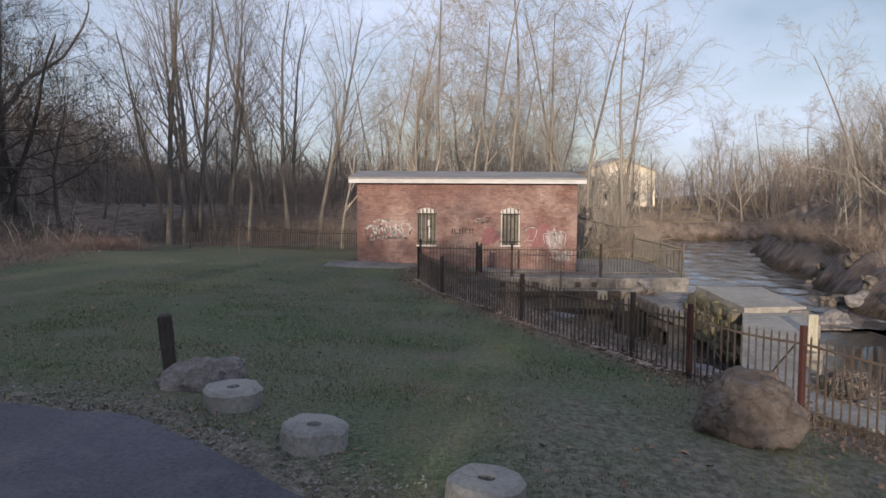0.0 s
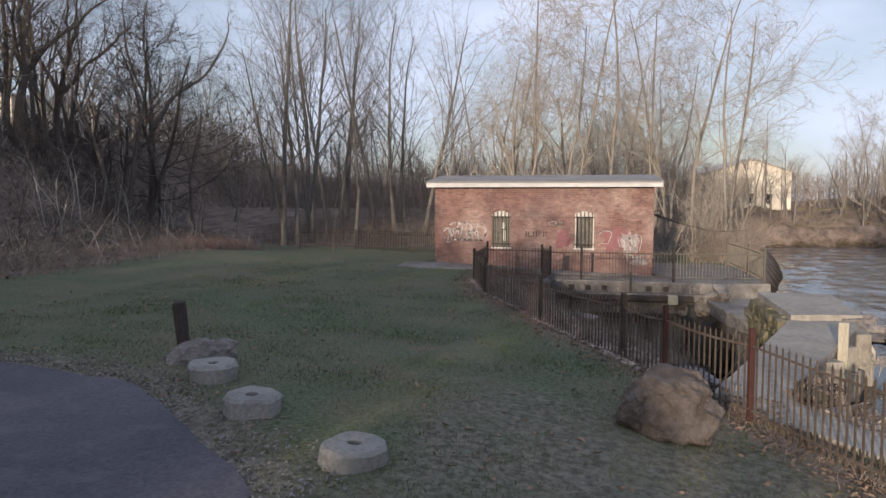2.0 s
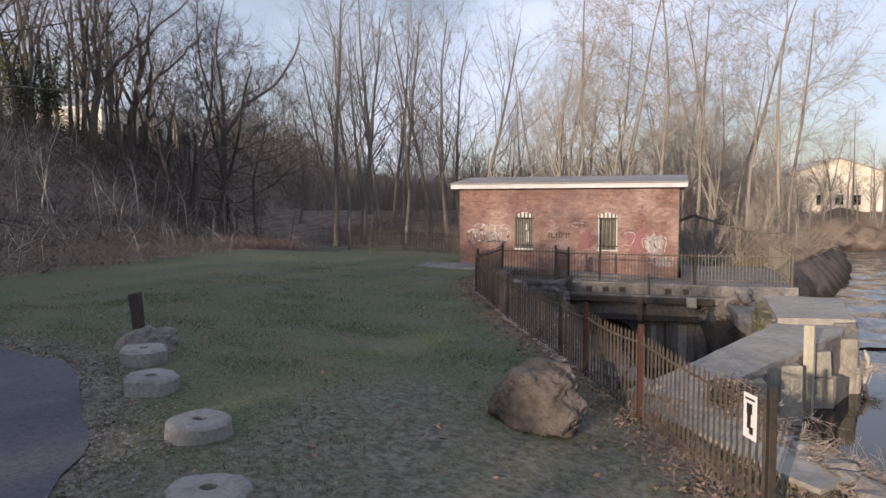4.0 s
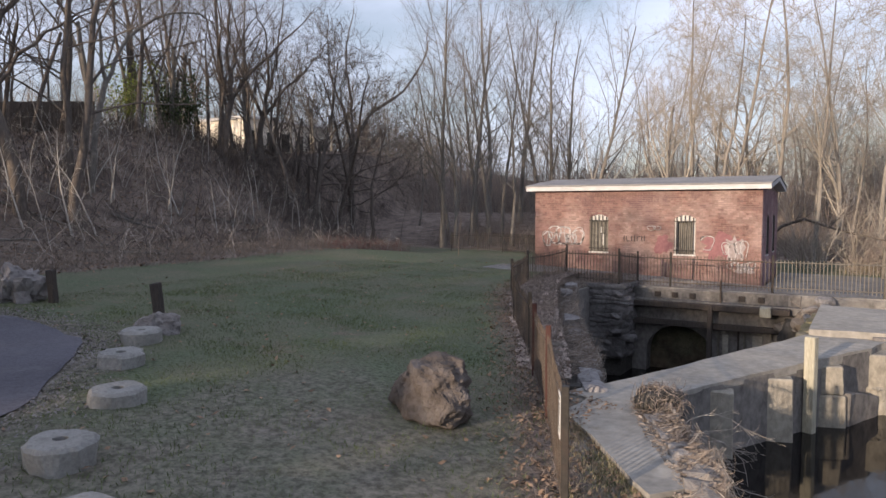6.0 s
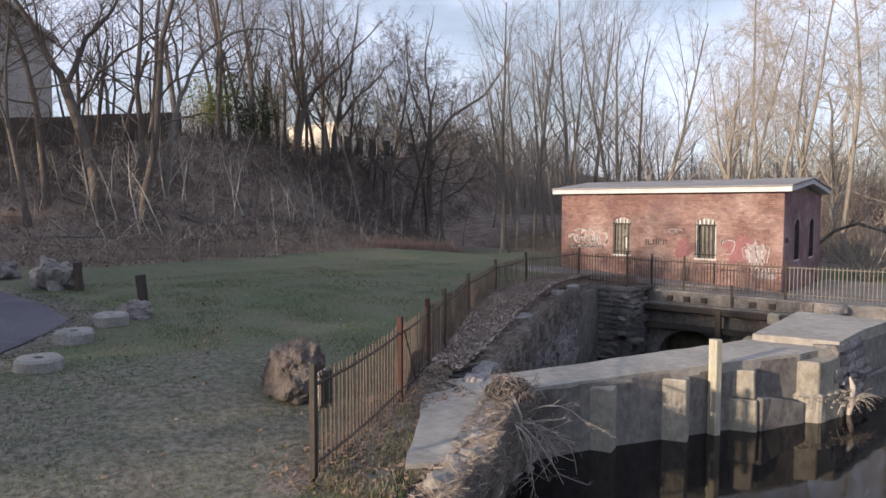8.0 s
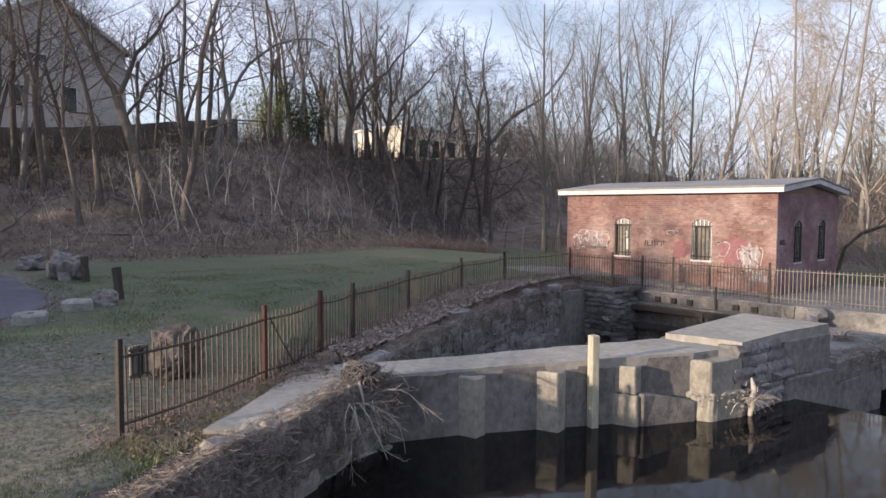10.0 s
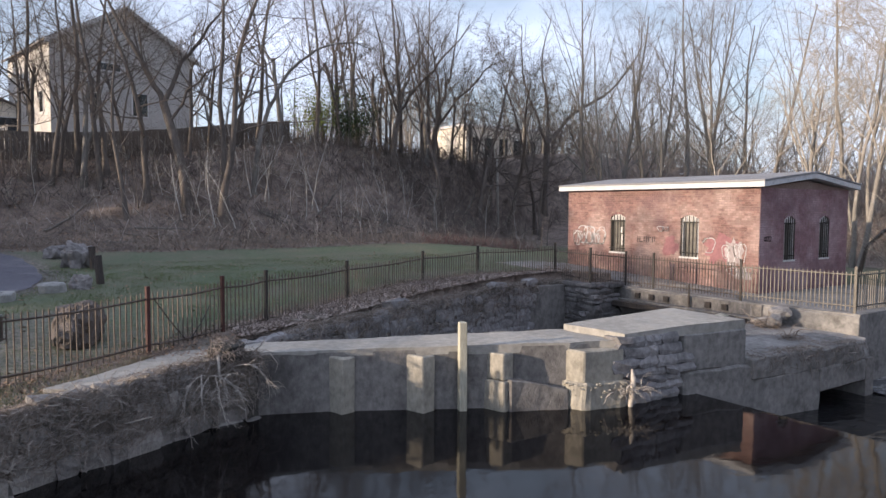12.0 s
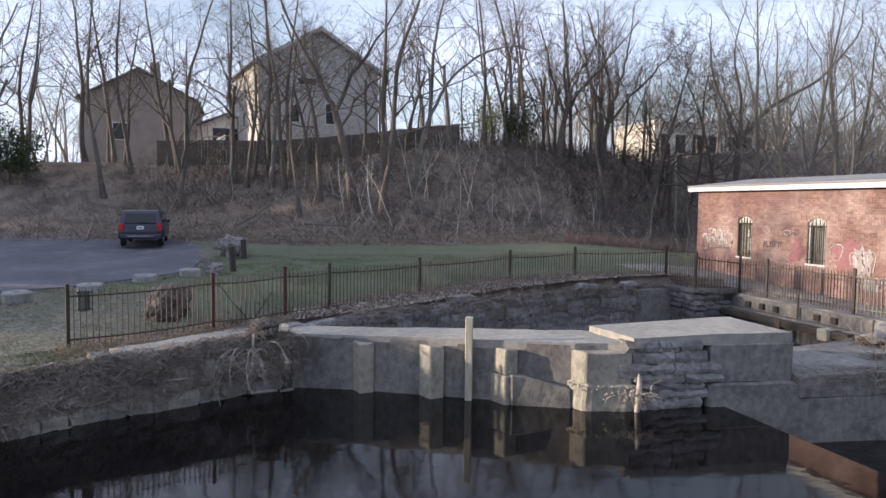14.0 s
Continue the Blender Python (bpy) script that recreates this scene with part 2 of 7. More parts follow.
def ground_material():
    """Lawn, leaf litter, dirt and gravel, told apart by the mesh's own attribute 'cover' (r: grass, g: litter, b: pale dirt)."""
    m = bpy.data.materials.new("lawn and leaf litter")
    m.use_nodes = True
    n, l = m.node_tree.nodes, m.node_tree.links
    p = n["Principled BSDF"]
    geo = n.new("ShaderNodeNewGeometry")
    att = n.new("ShaderNodeAttribute")
    att.attribute_name = "cover"
    sep = n.new("ShaderNodeSeparateColor")
    l.new(att.outputs["Color"], sep.inputs["Color"])

    def tex(scale, detail=6.0):
        t = n.new("ShaderNodeTexNoise")
        t.inputs["Scale"].default_value, t.inputs["Detail"].default_value = scale, detail
        t.inputs["Roughness"].default_value = 0.65
        l.new(geo.outputs["Position"], t.inputs["Vector"])
        return t

    def ramp(src, a, b, lo=0.38, hi=0.62):
        r = n.new("ShaderNodeValToRGB")
        r.color_ramp.elements[0].position, r.color_ramp.elements[1].position = lo, hi
        r.color_ramp.elements[0].color, r.color_ramp.elements[1].color = (*a, 1), (*b, 1)
        l.new(src, r.inputs["Fac"])
        return r.outputs["Color"]

    def blend(fac, a, b):
        x = n.new("ShaderNodeMix")
        x.data_type = "RGBA"
        l.new(fac, x.inputs[0])
        l.new(a, x.inputs[6])
        l.new(b, x.inputs[7])
        return x.outputs[2]

    def edge(mask, tex_scale, width=0.35):
        """A ragged edge: the mask is shifted by noise before it is cut."""
        t = tex(tex_scale, 8.0)
        a = n.new("ShaderNodeMath")
        a.operation = "MULTIPLY_ADD"
        a.inputs[1].default_value, a.inputs[2].default_value = 0.9, -0.45
        l.new(t.outputs["Fac"], a.inputs[0])
        b = n.new("ShaderNodeMath")
        b.operation = "ADD"
        l.new(a.outputs[0], b.inputs[0])
        l.new(mask, b.inputs[1])
        r = n.new("ShaderNodeMapRange")
        r.interpolation_type = "SMOOTHSTEP"
        r.inputs["From Min"].default_value, r.inputs["From Max"].default_value = 0.5 - width, 0.5 + width
        l.new(b.outputs[0], r.inputs["Value"])
        return r.outputs["Result"]

    grass = blend(ramp(tex(0.35).outputs["Fac"], (0, 0, 0), (1, 1, 1), 0.4, 0.65),
                  ramp(tex(18).outputs["Fac"], (0.056, 0.074, 0.045), (0.142, 0.164, 0.110)),
                  ramp(tex(22).outputs["Fac"], (0.086, 0.088, 0.062), (0.185, 0.178, 0.132)))
    grass = blend(ramp(tex(1.1, 10.0).outputs["Fac"], (0, 0, 0), (1, 1, 1), 0.56, 0.72), grass, ramp(tex(30).outputs["Fac"], (0.072, 0.060, 0.048), (0.225, 0.19, 0.15)))
    dirt = ramp(tex(9).outputs["Fac"], (0.085, 0.078, 0.066), (0.22, 0.20, 0.172))
    litter = blend(ramp(tex(0.8).outputs["Fac"], (0, 0, 0), (1, 1, 1), 0.42, 0.62),
                   ramp(tex(26).outputs["Fac"], (0.105, 0.084, 0.073), (0.31, 0.25, 0.213)),
                   ramp(tex(20).outputs["Fac"], (0.044, 0.036, 0.032), (0.17, 0.137, 0.118)))
    bed = ramp(tex(3).outputs["Fac"], (0.035, 0.028, 0.02), (0.09, 0.07, 0.05))
    base = blend(edge(sep.outputs["Red"], 2.2), bed, grass)
    base = blend(edge(sep.outputs["Blue"], 1.6), base, dirt)
    base = blend(edge(sep.outputs["Green"], 1.4), base, litter)
    l.new(base, p.inputs["Base Color"])
    p.inputs["Roughness"].default_value = 0.95
    p.inputs["Specular IOR Level"].default_value = 0.1
    b = n.new("ShaderNodeBump")
    b.inputs["Strength"].default_value, b.inputs["Distance"].default_value = 0.6, 0.05
    l.new(tex(11, 12.0).outputs["Fac"], b.inputs["Height"])
    l.new(b.outputs["Normal"], p.inputs["Normal"])
    return m


def water_material(name, tint, rough, scale, strength, foam=0.0):
    m = bpy.data.materials.new(name)
    m.use_nodes = True
    n, l = m.node_tree.nodes, m.node_tree.links
    p = n["Principled BSDF"]
    p.inputs["Base Color"].default_value = (*tint, 1)
    p.inputs["Roughness"].default_value, p.inputs["IOR"].default_value = rough, 1.33
    geo = n.new("ShaderNodeNewGeometry")
    mp = n.new("ShaderNodeMapping")
    mp.inputs["Scale"].default_value = (1.0, 0.55, 1.0)
    l.new(geo.outputs["Position"], mp.inputs["Vector"])
    t = n.new("ShaderNodeTexNoise")
    t.inputs["Scale"].default_value, t.inputs["Detail"].default_value = scale, 3.0
    l.new(mp.outputs["Vector"], t.inputs["Vector"])
    b = n.new("ShaderNodeBump")
    b.inputs["Strength"].default_value, b.inputs["Distance"].default_value = strength, 0.05
    l.new(t.outputs["Fac"], b.inputs["Height"])
    l.new(b.outputs["Normal"], p.inputs["Normal"])
    if foam:
        f = n.new("ShaderNodeTexNoise")
        f.inputs["Scale"].default_value, f.inputs["Detail"].default_value = 1.1, 8.0
        f.inputs["Roughness"].default_value = 0.7
        l.new(mp.outputs["Vector"], f.inputs["Vector"])
        r = n.new("ShaderNodeValToRGB")
        r.color_ramp.elements[0].position, r.color_ramp.elements[1].position = 0.5, 0.72
        r.color_ramp.elements[0].color, r.color_ramp.elements[1].color = (*tint, 1), (foam, foam, foam, 1)
        l.new(f.outputs["Fac"], r.inputs["Fac"])
        l.new(r.outputs["Color"], p.inputs["Base Color"])
    return m


M["ground"] = ground_material()
M["pool"] = water_material("still dark water", (0.004, 0.0035, 0.004), 0.05, 2.2, 0.07)
M["tail"] = water_material("dark running water", (0.012, 0.012, 0.013), 0.1, 4.0, 0.6)
M["rapids"] = water_material("fast shallow water", (0.05, 0.052, 0.06), 0.12, 3.0, 0.5, foam=0.35)


def brick_material(name, dark, light, faded, stain, per_piece):
    """Brick, coloured piece by piece, with bleached areas and broad sooty stains."""
    m = material(name, dark, light, 7, 0.5, 0.9, 0.4, 60, third=faded, third_at=(0.44, 0.66), third_scale=0.75, per_piece=per_piece)
    n, l = m.node_tree.nodes, m.node_tree.links
    p = n["Principled BSDF"]
    link = p.inputs["Base Color"].links[0]
    colour = link.from_socket
    geo = n.new("ShaderNodeNewGeometry")
    shift = n.new("ShaderNodeMapping")
    shift.inputs["Location"].default_value, shift.inputs["Scale"].default_value = (3.7, 1.9, 6.1), (0.55, 0.55, 0.8)
    l.new(geo.outputs["Position"], shift.inputs["Vector"])
    t = n.new("ShaderNodeTexNoise")
    t.inputs["Scale"].default_value, t.inputs["Detail"].default_value, t.inputs["Roughness"].default_value = 1.0, 8.0, 0.7
    l.new(shift.outputs["Vector"], t.inputs["Vector"])
    r = n.new("ShaderNodeValToRGB")
    r.color_ramp.elements[0].position, r.color_ramp.elements[1].position = 0.5, 0.66
    r.color_ramp.elements[1].color = (0.75, 0.75, 0.75, 1)
    l.new(t.outputs["Fac"], r.inputs["Fac"])
    mx = n.new("ShaderNodeMix")
    mx.data_type = "RGBA"
    mx.inputs[7].default_value = (*stain, 1)
    l.new(r.outputs["Color"], mx.inputs[0])
    l.new(colour, mx.inputs[6])
    l.new(mx.outputs[2], p.inputs["Base Color"])
    return m


M["brick"] = brick_material("weathered red brick", (0.145, 0.082, 0.076), (0.27, 0.163, 0.146), (0.345, 0.255, 0.235), (0.12, 0.070, 0.078), 0.38)
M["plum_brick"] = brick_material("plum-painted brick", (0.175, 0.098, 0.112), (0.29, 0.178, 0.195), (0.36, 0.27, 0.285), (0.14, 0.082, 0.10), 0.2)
M["mortar"] = material("lime mortar", (0.15, 0.105, 0.092), (0.25, 0.19, 0.165), 16, 1, 0.95, 0.3, 60)

# ---- mesh tools ----
def obj(name, bm, mat, smooth=False):
    me = bpy.data.meshes.new(name)
    bm.to_mesh(me)
    bm.free()
    me.materials.append(mat)
    if smooth:
        for f in me.polygons:
            f.use_smooth = True
    return new(name, me)


def raw(name, verts, faces, mat, smooth=False):
    me = bpy.data.meshes.new(name)
    me.from_pydata(verts, [], faces)
    me.materials.append(mat)
    if smooth:
        me.polygons.foreach_set("use_smooth", [True] * len(me.polygons))
    me.update()
    return new(name, me)


def part(name, bm, mat, parent, label="", smooth=False):
    """One mesh object under a thing or a part."""
    ob = obj(name, bm, mat, smooth)
    ob.parent = parent
    if label:
        tagged(ob, label)
    return ob


def piece(name, me, parent, m, label=""):
    """An object of its own on a shared mesh."""
    ob = new(name, me)
    ob.parent = parent
    ob.matrix_basis = m
    if label:
        tagged(ob, label)
    return ob


def empty(name, x=0, y=0, z=0, rz=0):
    e = new(name)
    e.matrix_basis = pose(x, y, z, 0, 0, rz)
    return e


def mesh_of(bm, mat, name="shared"):
    me = bpy.data.meshes.new(name)
    bm.to_mesh(me)
    bm.free()
    me.materials.append(mat)
    return me


def box(x0, x1, y0, y1, z0, z1, bevel=0.0, bm=None, segments=1):
    own = bmesh.new()
    bmesh.ops.create_cube(own, size=1.0)
    for v in own.verts:
        v.co = Vector((x0 if v.co.x < 0 else x1, y0 if v.co.y < 0 else y1, z0 if v.co.z < 0 else z1))
    if bevel:
        bmesh.ops.bevel(own, geom=own.edges[:], offset=bevel, segments=segments, affect="EDGES", profile=0.6)
    return merge(bm, own)


def merge(bm, own):
    if bm is None:
        return own
    me = bpy.data.meshes.new("tmp")
    own.to_mesh(me)
    own.free()
    bm.from_mesh(me)
    bpy.data.meshes.remove(me)
    return bm


def prism(points, z0, z1, bevel=0.0, bm=None, taper=None):
    """An upright block on a plan of corner points; z1 may be one height or one for each corner."""
    own = bmesh.new()
    tops = z1 if isinstance(z1, (list, tuple)) else [z1] * len(points)
    low = [own.verts.new((*(taper[i] if taper else p), z0)) for i, p in enumerate(points)]
    top = [own.verts.new((*p, tops[i])) for i, p in enumerate(points)]
    n = len(points)
    own.faces.new(low[::-1])
    own.faces.new(top)
    for i in range(n):
        own.faces.new((low[i], low[(i + 1) % n], top[(i + 1) % n], top[i]))
    bmesh.ops.recalc_face_normals(own, faces=own.faces[:])
    if bevel:
        bmesh.ops.bevel(own, geom=own.edges[:], offset=bevel, segments=1, affect="EDGES")
    return merge(bm, own)


def cyl(r0, r1, z0, z1, sides=16, bm=None, x=0, y=0):
    own = bmesh.new()
    bmesh.ops.create_cone(own, cap_ends=True, segments=sides, radius1=r0, radius2=r1, depth=z1 - z0)
    bmesh.ops.translate(own, verts=own.verts[:], vec=(x, y, (z0 + z1) / 2))
    return merge(bm, own)


def ragged(bm, amount, scale, seed=0.0):
    """Pushes vertices about by noise, so that no edge is quite straight."""
    for v in bm.verts:
        q = v.co * scale + Vector((seed, seed * 1.7, -seed))
        v.co += Vector((noise.noise(q), noise.noise(q + Vector((31, 7, 2))), noise.noise(q + Vector((3, 17, 41))))) * amount
    return bm


def cut(bm, times=1):
    bmesh.ops.subdivide_edges(bm, edges=bm.edges[:], cuts=times, use_grid_fill=True)
    return bm


def rock(sx, sy, sz, seed, rough=0.28, detail=3, flat=0.0):
    bm = bmesh.new()
    bmesh.ops.create_icosphere(bm, subdivisions=detail, radius=0.5)
    for v in bm.verts:
        d = v.co.normalized()
        q = d * 1.3 + Vector((seed, seed * 0.7, seed * 1.9))
        r = 1 + rough * noise.noise(q) * 1.6 + rough * 0.5 * noise.noise(q * 2.7) + rough * 0.25 * noise.noise(q * 6)
        c = Vector((math.copysign(abs(d.x) ** 0.7, d.x), math.copysign(abs(d.y) ** 0.7, d.y), math.copysign(abs(d.z) ** 0.7, d.z)))
        v.co = Vector((c.x * sx, c.y * sy, c.z * sz)) * 0.5 * r
        if flat and v.co.z > flat * sz:
            v.co.z = flat * sz + (v.co.z - flat * sz) * 0.15
    return bm


def tube(verts, faces, pts, radii, sides):
    """Adds a tapered tube along points to lists of verts and faces."""
    start = len(verts)
    prev = None
    pointed = sides == 3
    for i, p in enumerate(pts[:-1] if pointed else pts):
        d = (pts[min(i + 1, len(pts) - 1)] - pts[max(i - 1, 0)]).normalized()
        u = d.cross(Vector((0.31, 0.92, 0.24))).normalized() if prev is None else (prev - d * prev.dot(d)).normalized()
        w = d.cross(u)
        prev = u
        for k in range(sides):
            a = 2 * math.pi * k / sides
            verts.append(p + (u * math.cos(a) + w * math.sin(a)) * radii[i])
    for i in range(len(pts) - (2 if pointed else 1)):
        for k in range(sides):
            a, b = start + i * sides + k, start + i * sides + (k + 1) % sides
            faces.append((a, b, b + sides, a + sides))
    if pointed:
        tip, last = len(verts), len(verts) - sides
        verts.append(pts[-1].copy())
        for k in range(sides):
            faces.append((last + k, last + (k + 1) % sides, tip))


def along(points, s):
    """The point at s metres along a polyline, and its direction."""
    for a, b in zip(points, points[1:]):
        d = (Vector(b) - Vector(a)).length
        if s <= d or b is points[-1]:
            return Vector(a).lerp(Vector(b), s / d), (Vector(b) - Vector(a)).normalized()
        s -= d


def length_of(points):
    return sum((Vector(b) - Vector(a)).length for a, b in zip(points, points[1:]))


def inside(x, y, poly):
    hit = False
    for (x0, y0), (x1, y1) in zip(poly, poly[1:] + poly[:1]):
        if (y0 > y) != (y1 > y) and x < (x1 - x0) * (y - y0) / (y1 - y0) + x0:
            hit = not hit
    return hit


def smooth01(v):
    v = min(1.0, max(0.0, v))
    return v * v * (3 - 2 * v)

# ---- land, water, road ----
WATER, LOW_WATER, BED = -1.08, -2.5, -3.6
FOOT = ((-40, -17), (-10, -17.0), (5, -16.0), (13, -13.2), (26, -14.0), (33, -15.0), (38, -17.5), (42, -22), (46, -29), (55, -31), (70, -34), (110, -42), (300, -60))
LEVEL = ((-60, 1.1), (-16, 1.0), (-11.5, 0.85), (-8, 0.66), (-3.6, 0.55), (-1, 0.51), (1, 0.46), (3, 0.28), (5, 0.07), (6, 0.02), (12, 0.0), (60, 0.0))
FENCE = [(6.01, 6.28), (4.77, 8.94), (3.87, 10.58), (3.30, 11.72), (1.71, 14.52), (0.02, 18.0), (-0.68, 20.7), (-0.75, 24.4)]
PLAZA_FENCE = [(-0.75, 24.4), (1.25, 24.2), (1.5, 25.75), (2.65, 25.85), (6.0, 25.8), (9.2, 26.1), (9.35, 29.2), (9.4, 33.5)]
# everything that lies lower than the lawn: pool, forebay and river
HOLLOW = [(13.6, -60), (13.6, -10), (11.1, -3), (9.2, 2.3), (8.2, 4.8), (7.75, 5.5), (7.2, 6.3), (6.83, 7.0), (6.6, 7.85), (6.1, 8.75),
          (5.62, 9.85), (4.55, 10.4), (4.1, 11.6), (3.8, 12.3), (1.95, 16.5), (0.6, 19.9), (0.0, 21.7), (-0.3, 23.0), (-0.3, 24.4), (0.95, 24.5),
          (1.2, 26.1), (9.0, 26.2), (9.0, 33.0), (11.4, 38.2), (14.6, 48.5), (17.2, 60), (19.3, 72.5), (20.5, 80), (27, 81.5), (40, 83), (60, 84), (60, 74),
          (46, 74), (36, 71), (30.5, 64.5), (25, 49), (24, 44), (22, 37), (19.4, 30), (18.8, 24), (21, 20), (30, 15), (48, 8), (60, -10), (60, -60)]
# the concrete apron, with the pump house on it
PAVED = [(-0.75, 24.1), (1.3, 25.62), (6.9, 25.62), (9.4, 26.0), (9.5, 34.0), (-3.3, 34.0), (-3.5, 27.4), (-4.3, 26.3), (-4.2, 24.3)]
ROAD = [(1.4, -30), (1.3, 0), (0.7, 3), (-0.36, 4.85), (-1.5, 5.95), (-3.4, 7.5), (-5.5, 7.95), (-8.3, 8.0), (-12, 7.6), (-15, 6.8), (-16.6, 4.5), (-17.5, 0), (-19, -8), (-20, -30)]


def interp(v, table):
    for (a, p), (b, q) in zip(table, table[1:]):
        if v <= b:
            return p + (q - p) * max(0.0, (v - a) / (b - a))
    return table[-1][1]


def height(x, y):
    """The land's height, with no regard to the hollow of pool and river."""
    z = interp(x, LEVEL) * (1 - smooth01((y - 25) / 14) * smooth01((62 - y) / 12))
    foot = interp(y, FOOT)
    crest = 7.2 * (0.64 + 0.36 * smooth01((y - 8) / 26))
    up = smooth01((foot - x) / (17.0 - 8.0 * smooth01((y - 35) / 10))) ** 1.9
    z += crest * up
    if up > 0:
        z += up * (1 - up) * 2.4 * noise.noise(Vector((x * 0.16, y * 0.16, 0)))
    z += 0.05 * noise.noise(Vector((x * 0.25, y * 0.25, 3)))
    if y > 40:
        z += 1.2 * smooth01((y - 40) / 30) * smooth01((12 - x) / 10)
    # grassy rise beyond the bend of the river
    if y > 80:
        z += 2.0 * smooth01((y - 83) / 14) * smooth01((x - 2) / 8)
    # far bank of the river
    if x > 14:
        z += 2.6 * smooth01((x - 19.5 - max(0, y - 30) * 0.36) / 6) + 1.0 * noise.noise(Vector((x * 0.3, y * 0.3, 8))) * smooth01((x - 17) / 4)
    return z


def spacing(stops):
    out = []
    for (a, b, step) in stops:
        n = max(1, round((b - a) / step))
        out += [a + (b - a) * i / n for i in range(n)]
    return out + [stops[-1][1]]


def hollow_gap(x, y):
    """Metres to the nearest bank, for a place in the hollow."""
    best, p = 99.0, Vector((x, y))
    for a, b in zip(HOLLOW, HOLLOW[1:] + HOLLOW[:1]):
        a, b = Vector(a), Vector(b)
        t = max(0.0, min(1.0, (p - a).dot(b - a) / (b - a).length_squared))
        best = min(best, (p - a - (b - a) * t).length)
    return best


def worn(x, y):
    """How far the lawn is trodden to bare earth."""
    return 0.58 * smooth01((11 - y) / 4) * smooth01((x + 0.6) / 2.2) * smooth01((9.0 - x) / 2.5) * smooth01((y + 6) / 6)


def build_ground():
    xs = spacing([(-900, -120, 130), (-120, -45, 7), (-45, -20, 1.2), (-20, -4, 0.6), (-4, 13, 0.28), (13, 34, 0.7), (34, 60, 2), (60, 140, 16), (140, 900, 130)])
    ys = spacing([(-900, -90, 130), (-90, -15, 7), (-15, 2, 0.9), (2, 28, 0.28), (28, 88, 0.8), (88, 120, 4), (120, 900, 130)])
    verts, cover = [], []
    for y in ys:
        for x in xs:
            z = height(x, y)
            low = inside(x, y, HOLLOW)
            grass = litter = dirt = 0.0
            if low:
                land, z = z, BED
                if y > 26.5 and x > 9.8 and (y > 35.5 or x > 15):
                    # the river's banks shelve down into the water
                    d = hollow_gap(x, y)
                    z = BED + (land - BED) * max(0.0, 1 - d / 3.2) ** 1.3
                    litter = smooth01((z + 1.7) / 0.6)
            else:
                foot = interp(y, FOOT)
                litter = smooth01((foot + 1.2 - x) / 1.6)
                litter = max(litter, smooth01((y - 40) / 4))
                if x > 9.5:
                    litter = max(litter, smooth01((y - 24) / 4), smooth01((x - 14) / 3))
                # strips of leaves at the fence and the stone wall
                d = min((Vector((x, y)) - along(FENCE, s)[0]).length for s in FENCE_STEPS)
                if y < 26:
                    side = beside(x, y)
                    litter = max(litter, 1.0 - d / 0.9 if side < 0 else (0.95 if y > 10.8 else 1.0 - d / 0.7))
                grass = 1.0
                rd = road_gap(x, y)
                dirt = max(0.0, 0.95 - rd / 1.1)
                if -0.6 < x < 9 and y < 11:
                    dirt = max(dirt, worn(x, y))
                if side_strip(x, y):
                    dirt = max(dirt, 0.55, 1.0 - abs(x - 5.55 - 0.42 * (8.6 - y)) / 0.9)
                    grass = 0.8
            if not low and 24 < y < 35 and -5 < x < 10 and all(inside(x + a, y + b, PAVED) for a, b in ((0.3, 0), (-0.3, 0), (0, 0.3), (0, -0.3))):
                z = min(z, -0.2)
            if not low and -14 < x < 6 and 2 < y < 40:
                # shallow swells across the lawn
                z += (0.03 * noise.noise(Vector((x * 0.35, y * 0.9, 11))) + 0.014 * noise.noise(Vector((x * 1.1, y * 1.9, 4)))) * min(1.0, road_gap(x, y) / 0.6)
            verts.append((x, y, z))
            cover.append((grass, litter, dirt, 1.0))
    w = len(xs)
    faces = [(j * w + i, j * w + i + 1, (j + 1) * w + i + 1, (j + 1) * w + i) for j in range(len(ys) - 1) for i in range(w - 1)]
    g = raw("ground", verts, faces, M["ground"], smooth=True)
    col = g.data.color_attributes.new("cover", "FLOAT_COLOR", "POINT")
    col.data.foreach_set("color", [c for q in cover for c in q])
    return tagged(g, "winter lawn with bare earth and brown leaf litter", "ground", kind="structure")


FENCE_STEPS = [0.4 * i for i in range(int(length_of(FENCE) / 0.4) + 1)]


def beside(x, y):
    """Which side of the fence: below zero on the lawn's side."""
    best = min(zip(FENCE, FENCE[1:]), key=lambda ab: ((Vector(ab[0]) + Vector(ab[1])) / 2 - Vector((x, y))).length)
    (x0, y0), (x1, y1) = best
    return -((x1 - x0) * (y - y0) - (y1 - y0) * (x - x0))


def side_strip(x, y):
    return 5.0 < y < 10.8 and x > 3.6 and beside(x, y) > 0


def road_gap(x, y):
    """Metres from the road's edge (0 on the road)."""
    if inside(x, y, ROAD):
        return 0.0
    best = 99.0
    for a, b in zip(ROAD, ROAD[1:]):
        a, b, p = Vector(a), Vector(b), Vector((x, y))
        t = max(0.0, min(1.0, (p - a).dot(b - a) / (b - a).length_squared))
        best = min(best, (p - a - (b - a) * t).length)
    return best


ground = build_ground()


